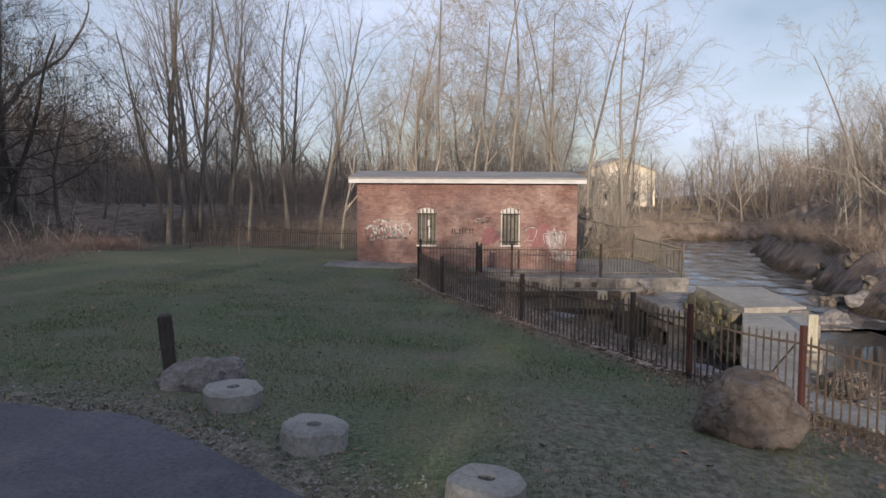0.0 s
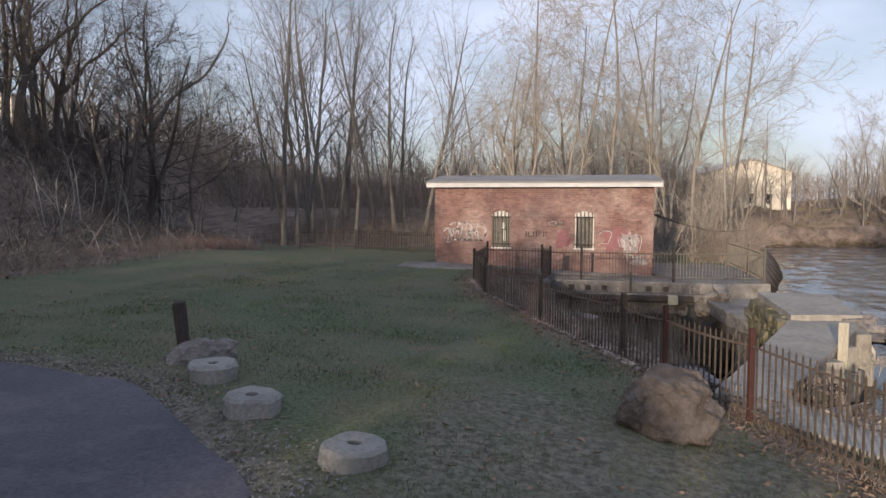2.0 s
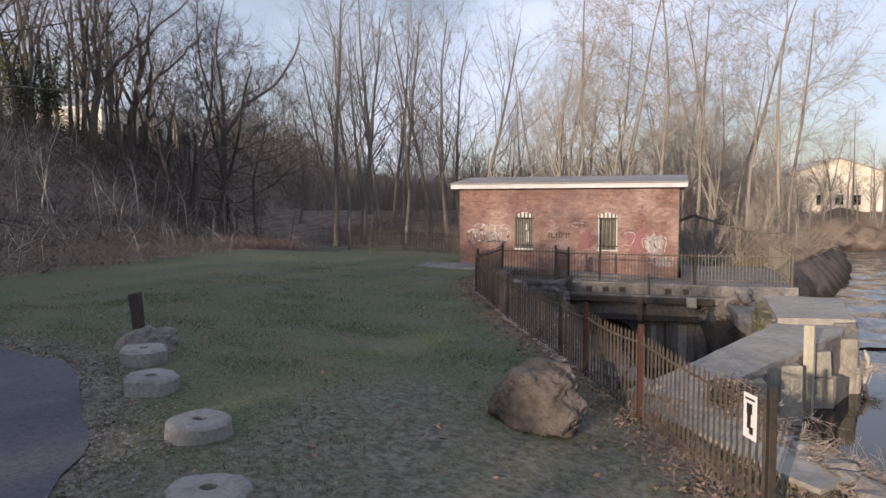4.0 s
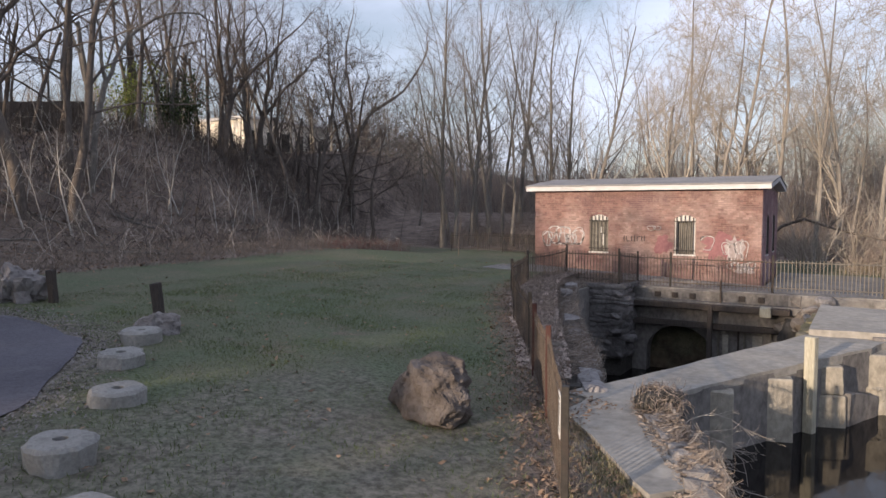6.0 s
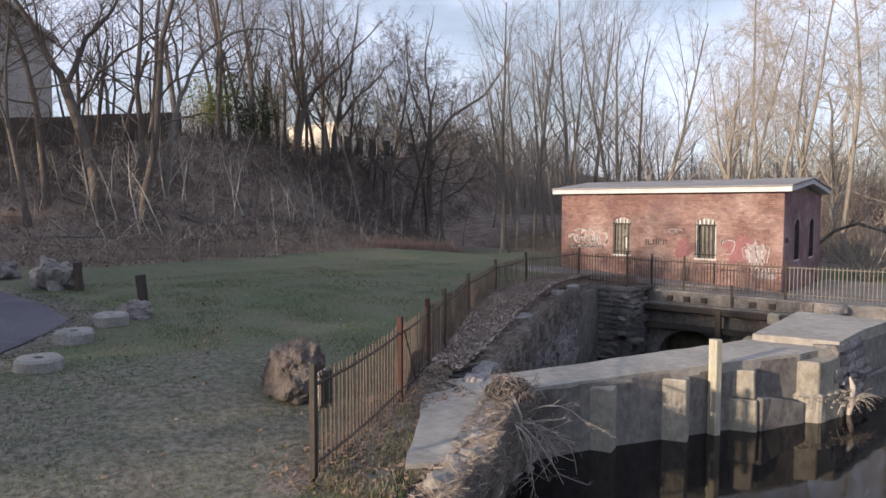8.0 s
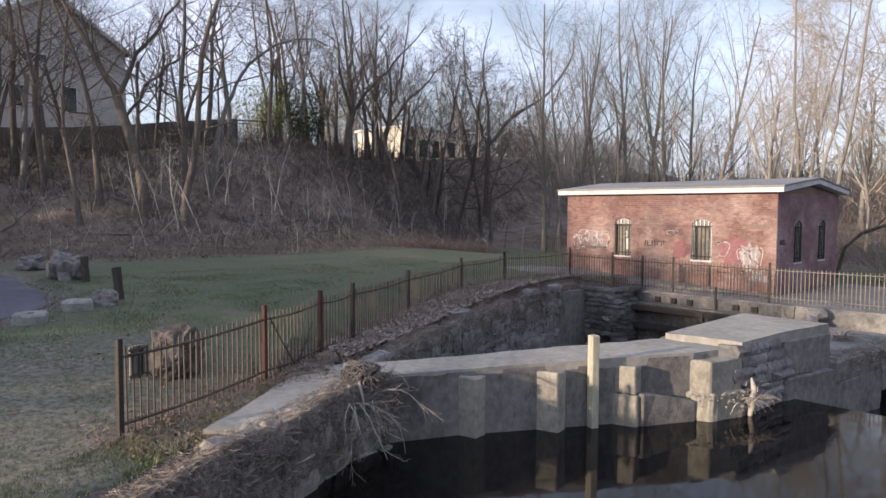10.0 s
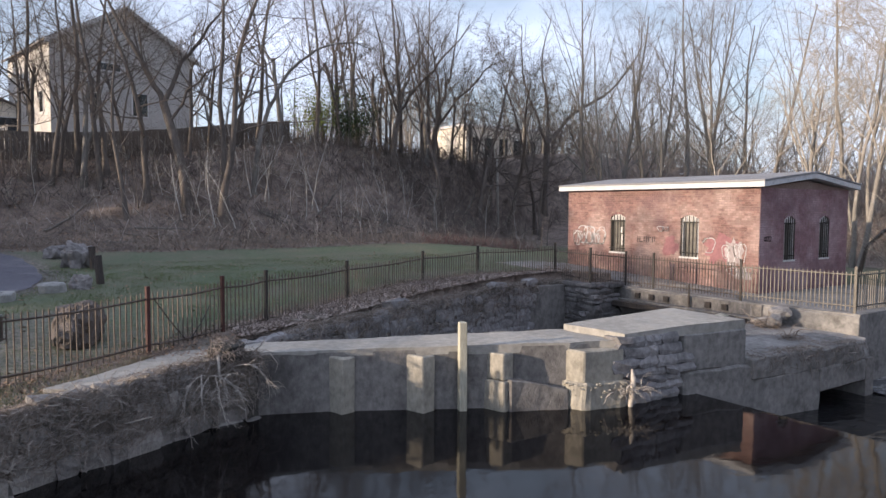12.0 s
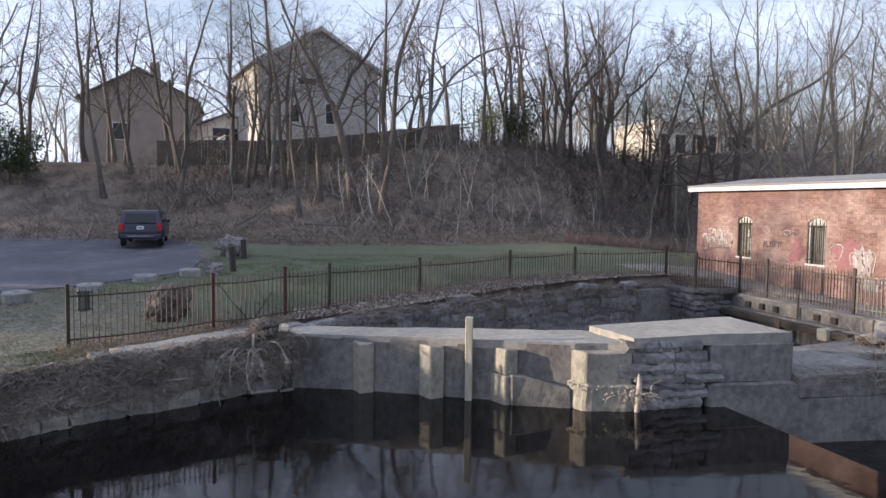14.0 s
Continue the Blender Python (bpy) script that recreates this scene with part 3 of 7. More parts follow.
def build_road():
    bm = bmesh.new()
    pts, total = [], length_of(ROAD)
    s = 0.0
    while s < total:
        p, d = along(ROAD, s)
        k = 0.12 * noise.noise(Vector((p.x * 1.3, p.y * 1.3, 5)))
        pts.append((p.x - d.y * k, p.y + d.x * k))
        s += 0.5
    face = bm.faces.new([bm.verts.new((*p, 0)) for p in pts])
    bmesh.ops.triangulate(bm, faces=[face])
    for _ in range(6):
        long_ones = [e for e in bm.edges if e.calc_length() > 1.2]
        if not long_ones:
            break
        bmesh.ops.subdivide_edges(bm, edges=long_ones, cuts=1)
        bmesh.ops.triangulate(bm, faces=bm.faces[:])
    for v in bm.verts:
        v.co.z = height(v.co.x, v.co.y) + 0.03
    bmesh.ops.recalc_face_normals(bm, faces=bm.faces[:])
    if sum(f.normal.z for f in bm.faces) < 0:
        bmesh.ops.reverse_faces(bm, faces=bm.faces[:])
    return tagged(obj("road", bm, M["asphalt"], True), "dark grey asphalt of a small car park", "road", kind="structure")


road = build_road()


def sheet(name, x0, x1, y0, y1, z, mat, label, wave=0.0, step=2.0, clip=None):
    nx, ny = int((x1 - x0) / step), int((y1 - y0) / step)
    verts = []
    for j in range(ny + 1):
        for i in range(nx + 1):
            x, y = x0 + (x1 - x0) * i / nx, y0 + (y1 - y0) * j / ny
            q = Vector((x * 0.8, y * 0.45, 0))
            verts.append((x, y, z + wave * (noise.noise(q) + 0.6 * noise.noise(q * 2.3))))
    faces = []
    for j in range(ny):
        for i in range(nx):
            faces.append((j * (nx + 1) + i, j * (nx + 1) + i + 1, (j + 1) * (nx + 1) + i + 1, (j + 1) * (nx + 1) + i))
    return tagged(raw(name, verts, faces, mat, True), label, "water", kind="structure")


POOL = [(60, -60), (60, 18.92), (9.0, 18.92), (8.7, 17), (8.4, 16.2), (6.0, 11.7), (5.5, 10.2), (6.2, 8.4), (6.9, 6.9), (8.3, 4.8), (10.9, -3), (13.4, -10), (13.4, -60)]
pool = raw("water_pool", [(*p, WATER) for p in POOL], [tuple(range(len(POOL)))], M["pool"])
tagged(pool, "dark still millpond water with soft reflections", "water", kind="structure")
sheet("water_forebay", -1.5, 8.6, 10, 33, -3.0, M["pool"], "dark water deep in the forebay")
sheet("water_tail", 8.5, 16, 18.95, 25.5, LOW_WATER + 0.6, M["tail"], "dark water sliding away below the dam", 0.05, 0.5)
sheet("water_river", 8.5, 60, 25.5, 110, LOW_WATER + 0.65, M["rapids"], "fast shallow river water with white riffles", 0.14, 0.5)

# ---- walls of the millrace ----
def stone_meshes(count, mat):
    """Some irregular wall stones, one metre across, flat in the face."""
    out = []
    for k in range(count):
        rng = random.Random(90 + k)
        bm = bmesh.new()
        bmesh.ops.create_cube(bm, size=1.0)
        bmesh.ops.subdivide_edges(bm, edges=bm.edges[:], cuts=1, use_grid_fill=True)
        for v in bm.verts:
            d = v.co.length
            v.co *= 0.5 / max(0.5, d) * 0.5 + 0.56
            v.co += Vector((rng.uniform(-1, 1) * 0.10, rng.uniform(-1, 1) * 0.06, rng.uniform(-1, 1) * 0.12))
        me = mesh_of(bm, mat, "stone")
        out.append(me)
    return out


STONES = stone_meshes(7, M["stone"])
DARK_STONES = stone_meshes(7, M["dark_stone"])


def face_of_stones(parent, line, z0, z1_of, seed, size=(0.3, 0.75), rows=(0.16, 0.38), depth=0.3, limit=150, name="stone", meshes=None, tilt=0.16):
    """Lays rough stones in courses over the face of a wall; line runs with the open side on its right."""
    rng = random.Random(seed)
    inv = parent.matrix_basis.inverted()
    total, z, count = length_of(line), z0, 0
    while True:
        h = rng.uniform(*rows)
        s, any_laid = rng.uniform(-0.3, 0), False
        while s < total:
            w = rng.uniform(*size)
            mid = s + w / 2
            if 0 < mid < total:
                p, d = along(line, mid)
                if z + h * 0.6 < z1_of(p.x, p.y):
                    any_laid = True
                    out = Vector((d.y, -d.x))
                    lean = rng.uniform(-0.04, 0.05)
                    m = Matrix.Translation((p.x + out.x * (lean - depth * 0.35), p.y + out.y * (lean - depth * 0.35), z + h / 2))
                    m = m @ Matrix.Rotation(math.atan2(d.y, d.x) + rng.uniform(-0.06, 0.06), 4, "Z") @ Matrix.Rotation(rng.uniform(-tilt, tilt), 4, "Y")
                    m = m @ Matrix.Diagonal((w * 1.1, depth * 1.3, h * rng.uniform(1.08, 1.35), 1))
                    piece(name, (meshes or STONES)[rng.randrange(7)], parent, inv @ m)
                    count += 1
                    if count >= limit:
                        return
            s += w
        z += h
        if not any_laid:
            return


def ribbon(line, width):
    """A plan polygon: the line and the same line set back by width on its left."""
    left = []
    for i, p in enumerate(line):
        a, b = Vector(line[max(0, i - 1)]), Vector(line[min(len(line) - 1, i + 1)])
        d = (b - a).normalized()
        left.append((p[0] - d.y * width, p[1] + d.x * width))
    return list(line) + left[::-1]


def strip_wall(name, line, width, z0, top_of, mat, rough=0.03, step=0.5):
    """A wall body with thickness along a line, its top following top_of."""
    pts, total = [], length_of(line)
    n = max(2, round(total / step))
    for i in range(n + 1):
        p, _ = along(line, total * i / n)
        pts.append((p.x, p.y))
    plan = ribbon(pts, width)
    k = len(pts)
    verts, faces = [], []
    for i in range(k):
        (x0, y0), (x1, y1) = plan[i], plan[2 * k - 1 - i]
        zt = top_of(x0, y0)
        j = rough * noise.noise(Vector((x0 * 1.7, y0 * 1.7, 4)))
        verts += [(x0, y0, z0), (x0, y0, zt + j), (x1, y1, zt + j), (x1, y1, z0)]
    for i in range(k - 1):
        a, b = 4 * i, 4 * i + 4
        faces += [(a, b, b + 1, a + 1), (a + 1, b + 1, b + 2, a + 2), (a + 2, b + 2, b + 3, a + 3)]
    faces += [(0, 1, 2, 3), (4 * k - 1, 4 * k - 2, 4 * k - 3, 4 * k - 4)]
    me = bpy.data.meshes.new(name)
    me.from_pydata(verts, [], faces)
    me.materials.append(mat)
    return new(name, me)


# river wall of rough stone, upstream of the concrete
BANK = [(14.0, -10), (11.5, -3), (9.6, 2.5), (8.65, 5), (8.12, 5.73), (7.6, 6.5), (7.22, 7.2), (7.0, 8.0), (6.49, 8.92), (6.08, 9.85), (5.98, 10.6)]


def bank_top(x, y):
    return 0.0 + 0.10 * smooth01((y - 6) / 4)


bank_wall = strip_wall("wall_bank", BANK, 0.75, BED, lambda x, y: bank_top(x, y) - 0.03 - 0.14 * smooth01((y - 6.9) / 0.8), M["joint"])
tagged(bank_wall, "grey rubble stone bank wall overgrown with dry vines", "stone wall", kind="structure")
face_of_stones(bank_wall, BANK[3:], -1.35, lambda x, y: bank_top(x, y) - 0.07, 5, size=(0.28, 0.8), rows=(0.16, 0.34), limit=290, tilt=0.22)

# walkway: a thick concrete wall curving out to the sluice
WALK = [(6.84, 7.45), (6.62, 8.22), (6.3, 8.95), (5.8, 9.75), (5.9, 10.75), (6.36, 11.85), (7.0, 13.02), (7.56, 14.04), (8.2, 15.2), (8.62, 15.95), (8.8, 16.6), (9.1, 17.02), (7.5, 16.95),
        (6.9, 15.6), (6.2, 14.0), (5.4, 12.2), (4.9, 11.1), (4.5, 10.3), (4.72, 9.55), (5.2, 8.9), (5.8, 8.18), (6.34, 7.4), (6.58, 7.1)]


def walk_top(p):
    return 0.085 + 0.015 * smooth01((p[1] - 7.5) / 3) + 0.10 * smooth01((p[1] - 11) / 5.5)


walkway = empty("sluice_wall", 7.0, 13.5, WATER)
tagged(walkway, "long curved concrete sluice wall with a worn pale top", "concrete wall")


def under(thing, ob):
    """Parents ob to the thing, keeping its place."""
    ob.parent = thing
    ob.matrix_parent_inverse = thing.matrix_basis.inverted()
    return ob


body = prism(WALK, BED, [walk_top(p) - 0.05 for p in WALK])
under(walkway, obj("wall_body", body, M["dark_concrete"]))
cap = prism(WALK, 0.0, [walk_top(p) for p in WALK])
bmesh.ops.triangulate(cap, faces=[f for f in cap.faces if len(f.verts) > 4], ngon_method="EAR_CLIP")
for _ in range(4):
    bmesh.ops.subdivide_edges(cap, edges=[e for e in cap.edges if e.calc_length() > 0.6], cuts=1)
    bmesh.ops.triangulate(cap, faces=cap.faces[:])
ragged(cap, 0.025, 2.1, 2)
tagged(under(walkway, obj("wall_cap", cap, M["walk_top"])), "worn pale concrete top")


def pilaster(left, reach, width, top, waist=None, seed=0):
    """A buttress that steps out of the wall at its left corner by reach."""
    out, side = Vector((0.95, 0.31)), Vector((-0.2, 0.98))
    a = Vector(left)
    bm = None
    for (z0, z1, grow_) in ([(BED, waist, 0.04), (waist, top, 0.0)] if waist else [(BED, top, 0.0)]):
        m = a + out * (reach + grow_) - side * grow_
        r = m + side * (width + 2 * grow_)
        pts = [tuple(a - out * 0.35 - side * grow_), tuple(m), tuple(r), tuple(r - out * (reach + 0.3))]
        bm = prism(pts, z0, z1, 0.022, bm)
    cut(bm, 2)
    return ragged(bm, 0.035, 2.6, seed)


for k, (left, reach, width, top, waist) in enumerate((((6.36, 11.85), 0.36, 0.30, -0.01, None), ((7.13, 13.17), 0.34, 0.33, 0.0, None), ((7.88, 14.54), 0.33, 0.30, 0.02, -0.5))):
    tagged(under(walkway, obj("buttress", pilaster(left, reach, width, top, waist, k), M["sluice_face"])), "chipped concrete buttress")
corner = prism([(8.3, 15.8), (8.62, 15.91), (8.95, 16.03), (9.14, 16.94), (8.7, 17.1), (8.2, 16.4)], -0.6, 0.06, 0.025)
cut(corner, 2)
tagged(under(walkway, obj("corner_block", ragged(corner, 0.02, 2, 7), M["sluice_face"])), "smooth concrete corner block")
toe = prism([(8.3, 15.76), (8.62, 15.86), (9.0, 15.98), (9.24, 16.95), (8.7, 17.1), (8.2, 16.4)], BED, -0.58, 0.04)
cut(toe, 3)
cut(toe, 1)
ragged(toe, 0.05, 8, 4)
tagged(under(walkway, obj("corner_footing", ragged(toe, 0.07, 2.4, 9), M["sluice_face"])), "crumbling footing of the corner block")

# worn lower course that stands proud between the last buttress and the corner
sill = prism([(8.06, 14.72), (8.28, 14.76), (8.75, 15.82), (8.5, 15.9)], BED, [-0.46, -0.46, -0.70, -0.70], 0.02)
cut(sill, 3)
tagged(under(walkway, obj("wall_sill", ragged(sill, 0.05, 3.0, 13), M["dark_concrete"])), "worn proud lower course of the wall")
verts, faces = [], []
rng_crumb = random.Random(8)
for _ in range(90):
    u = rng_crumb.random()
    c = Vector((8.98, 15.95, 0)).lerp(Vector((9.3, 16.9, 0)), u) if rng_crumb.random() < 0.7 else Vector((8.4, 15.76, 0)).lerp(Vector((8.98, 15.95, 0)), u)
    c += Vector((rng_crumb.uniform(-0.06, 0.03), rng_crumb.uniform(-0.03, 0.03), -0.58 - 0.3 * rng_crumb.random() ** 2))
    r_ = rng_crumb.uniform(0.015, 0.045)
    k0 = len(verts)
    verts += [tuple(c + Vector(d) * r_ * rng_crumb.uniform(0.7, 1.2)) for d in ((1, 0, 0), (-1, 0, 0), (0, 1, 0), (0, -1, 0), (0, 0, 0.8), (0, 0, -0.8))]
    faces += [(k0 + a_, k0 + b_, k0 + c_) for a_, b_, c_ in ((0, 2, 4), (2, 1, 4), (1, 3, 4), (3, 0, 4), (2, 0, 5), (1, 2, 5), (3, 1, 5), (0, 3, 5))]
crumbs = raw("crumbs", verts, faces, M["sluice_face"])
tagged(under(walkway, crumbs), "loose crumbs of concrete and pebbles", kind="stuff")

# squared timber post that stands in the water against the wall
post = box(-0.09, 0.09, -0.075, 0.075, BED, 0.64, 0.012)
cut(post, 3)
timber_post = obj("timber_post", ragged(post, 0.012, 3, 3), M["timber"])
timber_post.matrix_basis = pose(7.67, 14.04, 0, 0, 0, -22)
tagged(timber_post, "weathered pale timber post standing in the water", "post")

# sluice block: thick slab on rubble stone
SLAB = [(7.5, 16.88), (9.1, 17.0), (9.26, 18.62), (9.55, 20.4), (7.6, 20.4)]
sluice = empty("sluice_block", 8.5, 18.6, WATER)
tagged(sluice, "massive concrete sluice block with a flat pale top", "concrete block")
top = prism(SLAB, 0.16, [0.33, 0.34, 0.38, 0.40, 0.42])
bmesh.ops.triangulate(top, faces=[f for f in top.faces if len(f.verts) > 4])
for _ in range(3):
    bmesh.ops.subdivide_edges(top, edges=[e for e in top.edges if e.calc_length() > 0.5], cuts=1)
    bmesh.ops.triangulate(top, faces=top.faces[:])
tagged(under(sluice, obj("slab", ragged(top, 0.015, 2.2, 4), M["walk_top"])), "flat pale concrete slab")
mid = prism([(7.55, 16.95), (8.82, 17.08), (8.95, 18.7), (8.9, 20.35), (7.65, 20.35)], BED, 0.165)
under(sluice, obj("core", mid, M["joint"]))
face_of_stones(sluice, [(9.06, 16.95), (9.24, 18.7)], -1.3, lambda x, y: 0.24, 12, size=(0.22, 0.7), rows=(0.1, 0.26), depth=0.4, limit=110, tilt=0.16, meshes=DARK_STONES)
pier = prism([(9.0, 18.66), (9.3, 18.66), (9.58, 20.42), (8.6, 20.42)], -0.62, 0.19, 0.03)
cut(pier, 2)
tagged(under(sluice, obj("pier", ragged(pier, 0.03, 1.6, 5), M["aged_concrete"])), "plain concrete pier")
pier_low = prism([(9.1, 18.6), (9.36, 18.6), (9.72, 20.6), (8.6, 20.6)], BED, -0.6, 0.04)
cut(pier_low, 3)
tagged(under(sluice, obj("pier_footing", ragged(ragged(pier_low, 0.05, 1.6, 6), 0.03, 5, 2), M["aged_concrete"])), "stained concrete darkened for shade footing")

# mossy rubble on the block's inner side
face_of_stones(sluice, [(7.5, 20.5), (7.35, 16.8)], -1.0, lambda x, y: 0.3, 14, size=(0.3, 0.7), rows=(0.16, 0.32), depth=0.4, limit=60, tilt=0.15, meshes=stone_meshes(7, M["moss"]))

# lower ledge between the sluice block and the plaza
ledge = empty("lower_ledge", 8.8, 22.7, WATER)
tagged(ledge, "stained concrete darkened for shade ledge with debris beside the river", "concrete ledge")
shape = prism([(7.5, 20.45), (9.75, 20.45), (10.05, 24.7), (9.9, 25.4), (7.0, 25.4), (7.2, 22.0)], -0.95, -0.46, 0.03)
cut(shape, 3)
tagged(under(ledge, obj("ledge_slab", ragged(ragged(cut(shape, 1), 0.08, 1.5, 8), 0.04, 5.0, 3), M["aged_concrete"])), "rough concrete ledge top")
lower = cut(prism([(7.6, 20.5), (9.72, 20.55), (9.95, 22.95), (7.6, 22.95)], BED, -0.94, 0.03), 3)
under(ledge, obj("ledge_pier", ragged(ragged(lower, 0.05, 1.4, 7), 0.03, 5, 5), M["aged_concrete"]))
lower = prism([(7.6, 25.0), (10.04, 25.0), (10.05, 25.4), (7.4, 25.4)], BED, -0.94)
under(ledge, obj("ledge_pier", lower, M["dark_concrete"]))
under(ledge, obj("ledge_lintel", ragged(cut(prism([(7.6, 22.9), (9.99, 22.9), (10.03, 25.05), (7.6, 25.05)], -1.5, -0.943, 0.03), 2), 0.04, 2.0, 4), M["aged_concrete"]))

# dam crest
crest = prism([(9.4, 18.55), (10.9, 18.86), (30, 18.86), (30, 19.0), (10.9, 19.0), (9.4, 18.95)], BED, WATER - 0.02, 0.02)
cut(crest, 2)
tagged(obj("dam_crest", ragged(crest, 0.03, 1.1, 3), M["joint"]), "low dark concrete dam crest at the water's edge", "dam", kind="structure")

# retaining wall of stone under the fence
REVET = [(0.1, 24.1), (0.12, 22.8), (0.4, 21.8), (1.0, 20.0), (2.35, 16.6), (4.25, 12.4), (4.6, 11.5), (4.9, 10.8)]


def revet_top(x, y):
    return 0.14 + 0.06 * smooth01((y - 11) / 6) + 0.08 * noise.noise(Vector((x, y, 2)))


revet = strip_wall("wall_forebay", REVET[::-1], 0.85, BED, lambda x, y: revet_top(x, y) - 0.05, M["joint"])
tagged(revet, "dark rubble retaining wall hung with dry vines", "stone wall", kind="structure")
face_of_stones(revet, [Vector(p) for p in REVET[1:][::-1]], -2.3, lambda x, y: revet_top(x, y) + 0.05, 21, size=(0.35, 0.9), rows=(0.2, 0.4), limit=290, meshes=DARK_STONES)
panel = prism([(0.0, 22.3), (0.32, 22.2), (0.3, 24.0), (0.0, 24.0)], BED, 0.1, 0.02)
cut(panel, 2)
tagged(under(revet, obj("patch", ragged(panel, 0.03, 1.4, 2), M["dark_concrete"])), "smooth concrete repair patch")

# stone return and tunnel front
ret = strip_wall("wall_return", [(0.0, 24.05), (1.38, 24.05), (1.42, 25.6)], 0.8, BED, lambda x, y: 0.12, M["joint"])
tagged(ret, "dark stone return wall beside the tunnel", "stone wall", kind="structure")
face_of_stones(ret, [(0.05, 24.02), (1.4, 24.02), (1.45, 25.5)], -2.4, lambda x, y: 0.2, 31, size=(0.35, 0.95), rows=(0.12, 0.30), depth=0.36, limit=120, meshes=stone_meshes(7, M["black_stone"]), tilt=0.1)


def tunnel_front():
    """The wall over the forebay, with an arched opening cut through it."""
    x0, x1, y0, y1, zt = 1.2, 7.4, 25.5, 26.2, -0.62
    cx, r, spring = 3.05, 1.12, -2.25
    arch = [(cx + r * math.cos(a), spring + 0.95 * math.sin(a)) for a in [math.pi * i / 14 for i in range(15)]]
    bm = bmesh.new()

    def block(pts):
        f = [bm.verts.new((x, y0, z)) for x, z in pts]
        b = [bm.verts.new((x, y1, z)) for x, z in pts]
        n = len(pts)
        bm.faces.new(f)
        bm.faces.new(b[::-1])
        for i in range(n):
            bm.faces.new((f[i], f[(i + 1) % n], b[(i + 1) % n], b[i]))

    block([(x0, BED), (cx - r, BED), (cx - r, zt), (x0, zt)])
    block([(cx + r, BED), (x1, BED), (x1, zt), (cx + r, zt)])
    for (xa, za), (xb, zb) in zip(arch, arch[1:]):
        block([(xb, zb), (xa, za), (xa, zt), (xb, zt)])
    bmesh.ops.remove_doubles(bm, verts=bm.verts[:], dist=0.0005)
    bmesh.ops.recalc_face_normals(bm, faces=bm.faces[:])
    return bm


tunnel = empty("tunnel_portal", 4, 25.9, BED)
tagged(tunnel, "old concrete tunnel portal with a dark arched opening", "tunnel portal")
under(tunnel, obj("portal_wall", tunnel_front(), M["dark_concrete"]))
bm = box(1.3, 7.3, 25.32, 26.2, -0.62, -0.36, 0.02)
tagged(under(tunnel, obj("lintel_slab", ragged(cut(bm, 2), 0.03, 1.6, 2), M["dark_concrete"])), "overhanging concrete lintel")
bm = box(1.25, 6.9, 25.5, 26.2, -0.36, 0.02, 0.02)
tagged(under(tunnel, obj("parapet", ragged(cut(bm, 3), 0.03, 1.6, 5), M["dark_concrete"])), "pale chipped concrete parapet")
for k, x in enumerate((2.3, 2.9, 3.5, 5.1, 5.7)):
    bm = box(x - 0.10, x + 0.10, 25.42, 25.6, -0.28, -0.10, 0.01)
    tagged(under(tunnel, obj("beam_socket", bm, M["dark_wood"])), "dark rotten beam end")
bm = box(0.9, 6.6, 25.0, 25.25, -0.60, -0.40, 0.015)
tagged(under(tunnel, obj("cross_beam", ragged(cut(bm, 2), 0.015, 2, 1), M["dark_wood"])), "dark timber cross beam")
bm = box(1.3, 6.4, 25.12, 25.3, -1.25, -1.05, 0.015)
tagged(under(tunnel, obj("cross_beam", ragged(cut(bm, 2), 0.015, 2, 6), M["dark_wood"])), "dark timber cross beam")
bm = box(4.08, 4.24, 24.95, 25.12, BED, -0.42, 0.012)
under(tunnel, obj("prop", bm, M["dark_wood"]))
for k, (x, w, top_, mat_) in enumerate(((4.38, 0.07, -1.3, "galv"), (4.62, 0.2, -1.45, "concrete"), (5.02, 0.06, -1.3, "dark_wood"), (5.22, 0.07, -1.3, "galv"), (5.62, 0.3, -1.4, "concrete"), (6.02, 0.06, -1.3, "galv"), (6.3, 0.22, -1.45, "dark_concrete"))):
    bm = box(x - w / 2, x + w / 2, 25.40, 25.49, BED, top_, 0.008)
    tagged(under(tunnel, obj("gate_board", ragged(cut(bm, 2), 0.01, 3, k), M[mat_])), "upright stained gate board")
bm = box(5.72, 6.05, 24.85, 25.2, -0.68, -0.36, 0.02)
tagged(under(tunnel, obj("beam_end", ragged(cut(bm, 1), 0.02, 3, 3), M["timber"])), "pale sawn beam end")
bm = cyl(0.035, 0.035, -0.5, 0.42, 10, None, 4.43, 25.42)
tagged(under(tunnel, obj("pipe", bm, M["iron"])), "upright rusted pipe")
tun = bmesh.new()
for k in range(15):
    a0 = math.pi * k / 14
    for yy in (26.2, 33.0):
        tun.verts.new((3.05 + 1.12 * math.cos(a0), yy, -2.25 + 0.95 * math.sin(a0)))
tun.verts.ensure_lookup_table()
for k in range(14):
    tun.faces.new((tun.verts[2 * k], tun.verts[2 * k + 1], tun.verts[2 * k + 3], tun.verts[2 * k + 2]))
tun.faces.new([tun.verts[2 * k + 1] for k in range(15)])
tagged(under(tunnel, obj("tunnel_vault", tun, M["vault_shade"])), "dark tunnel vault")

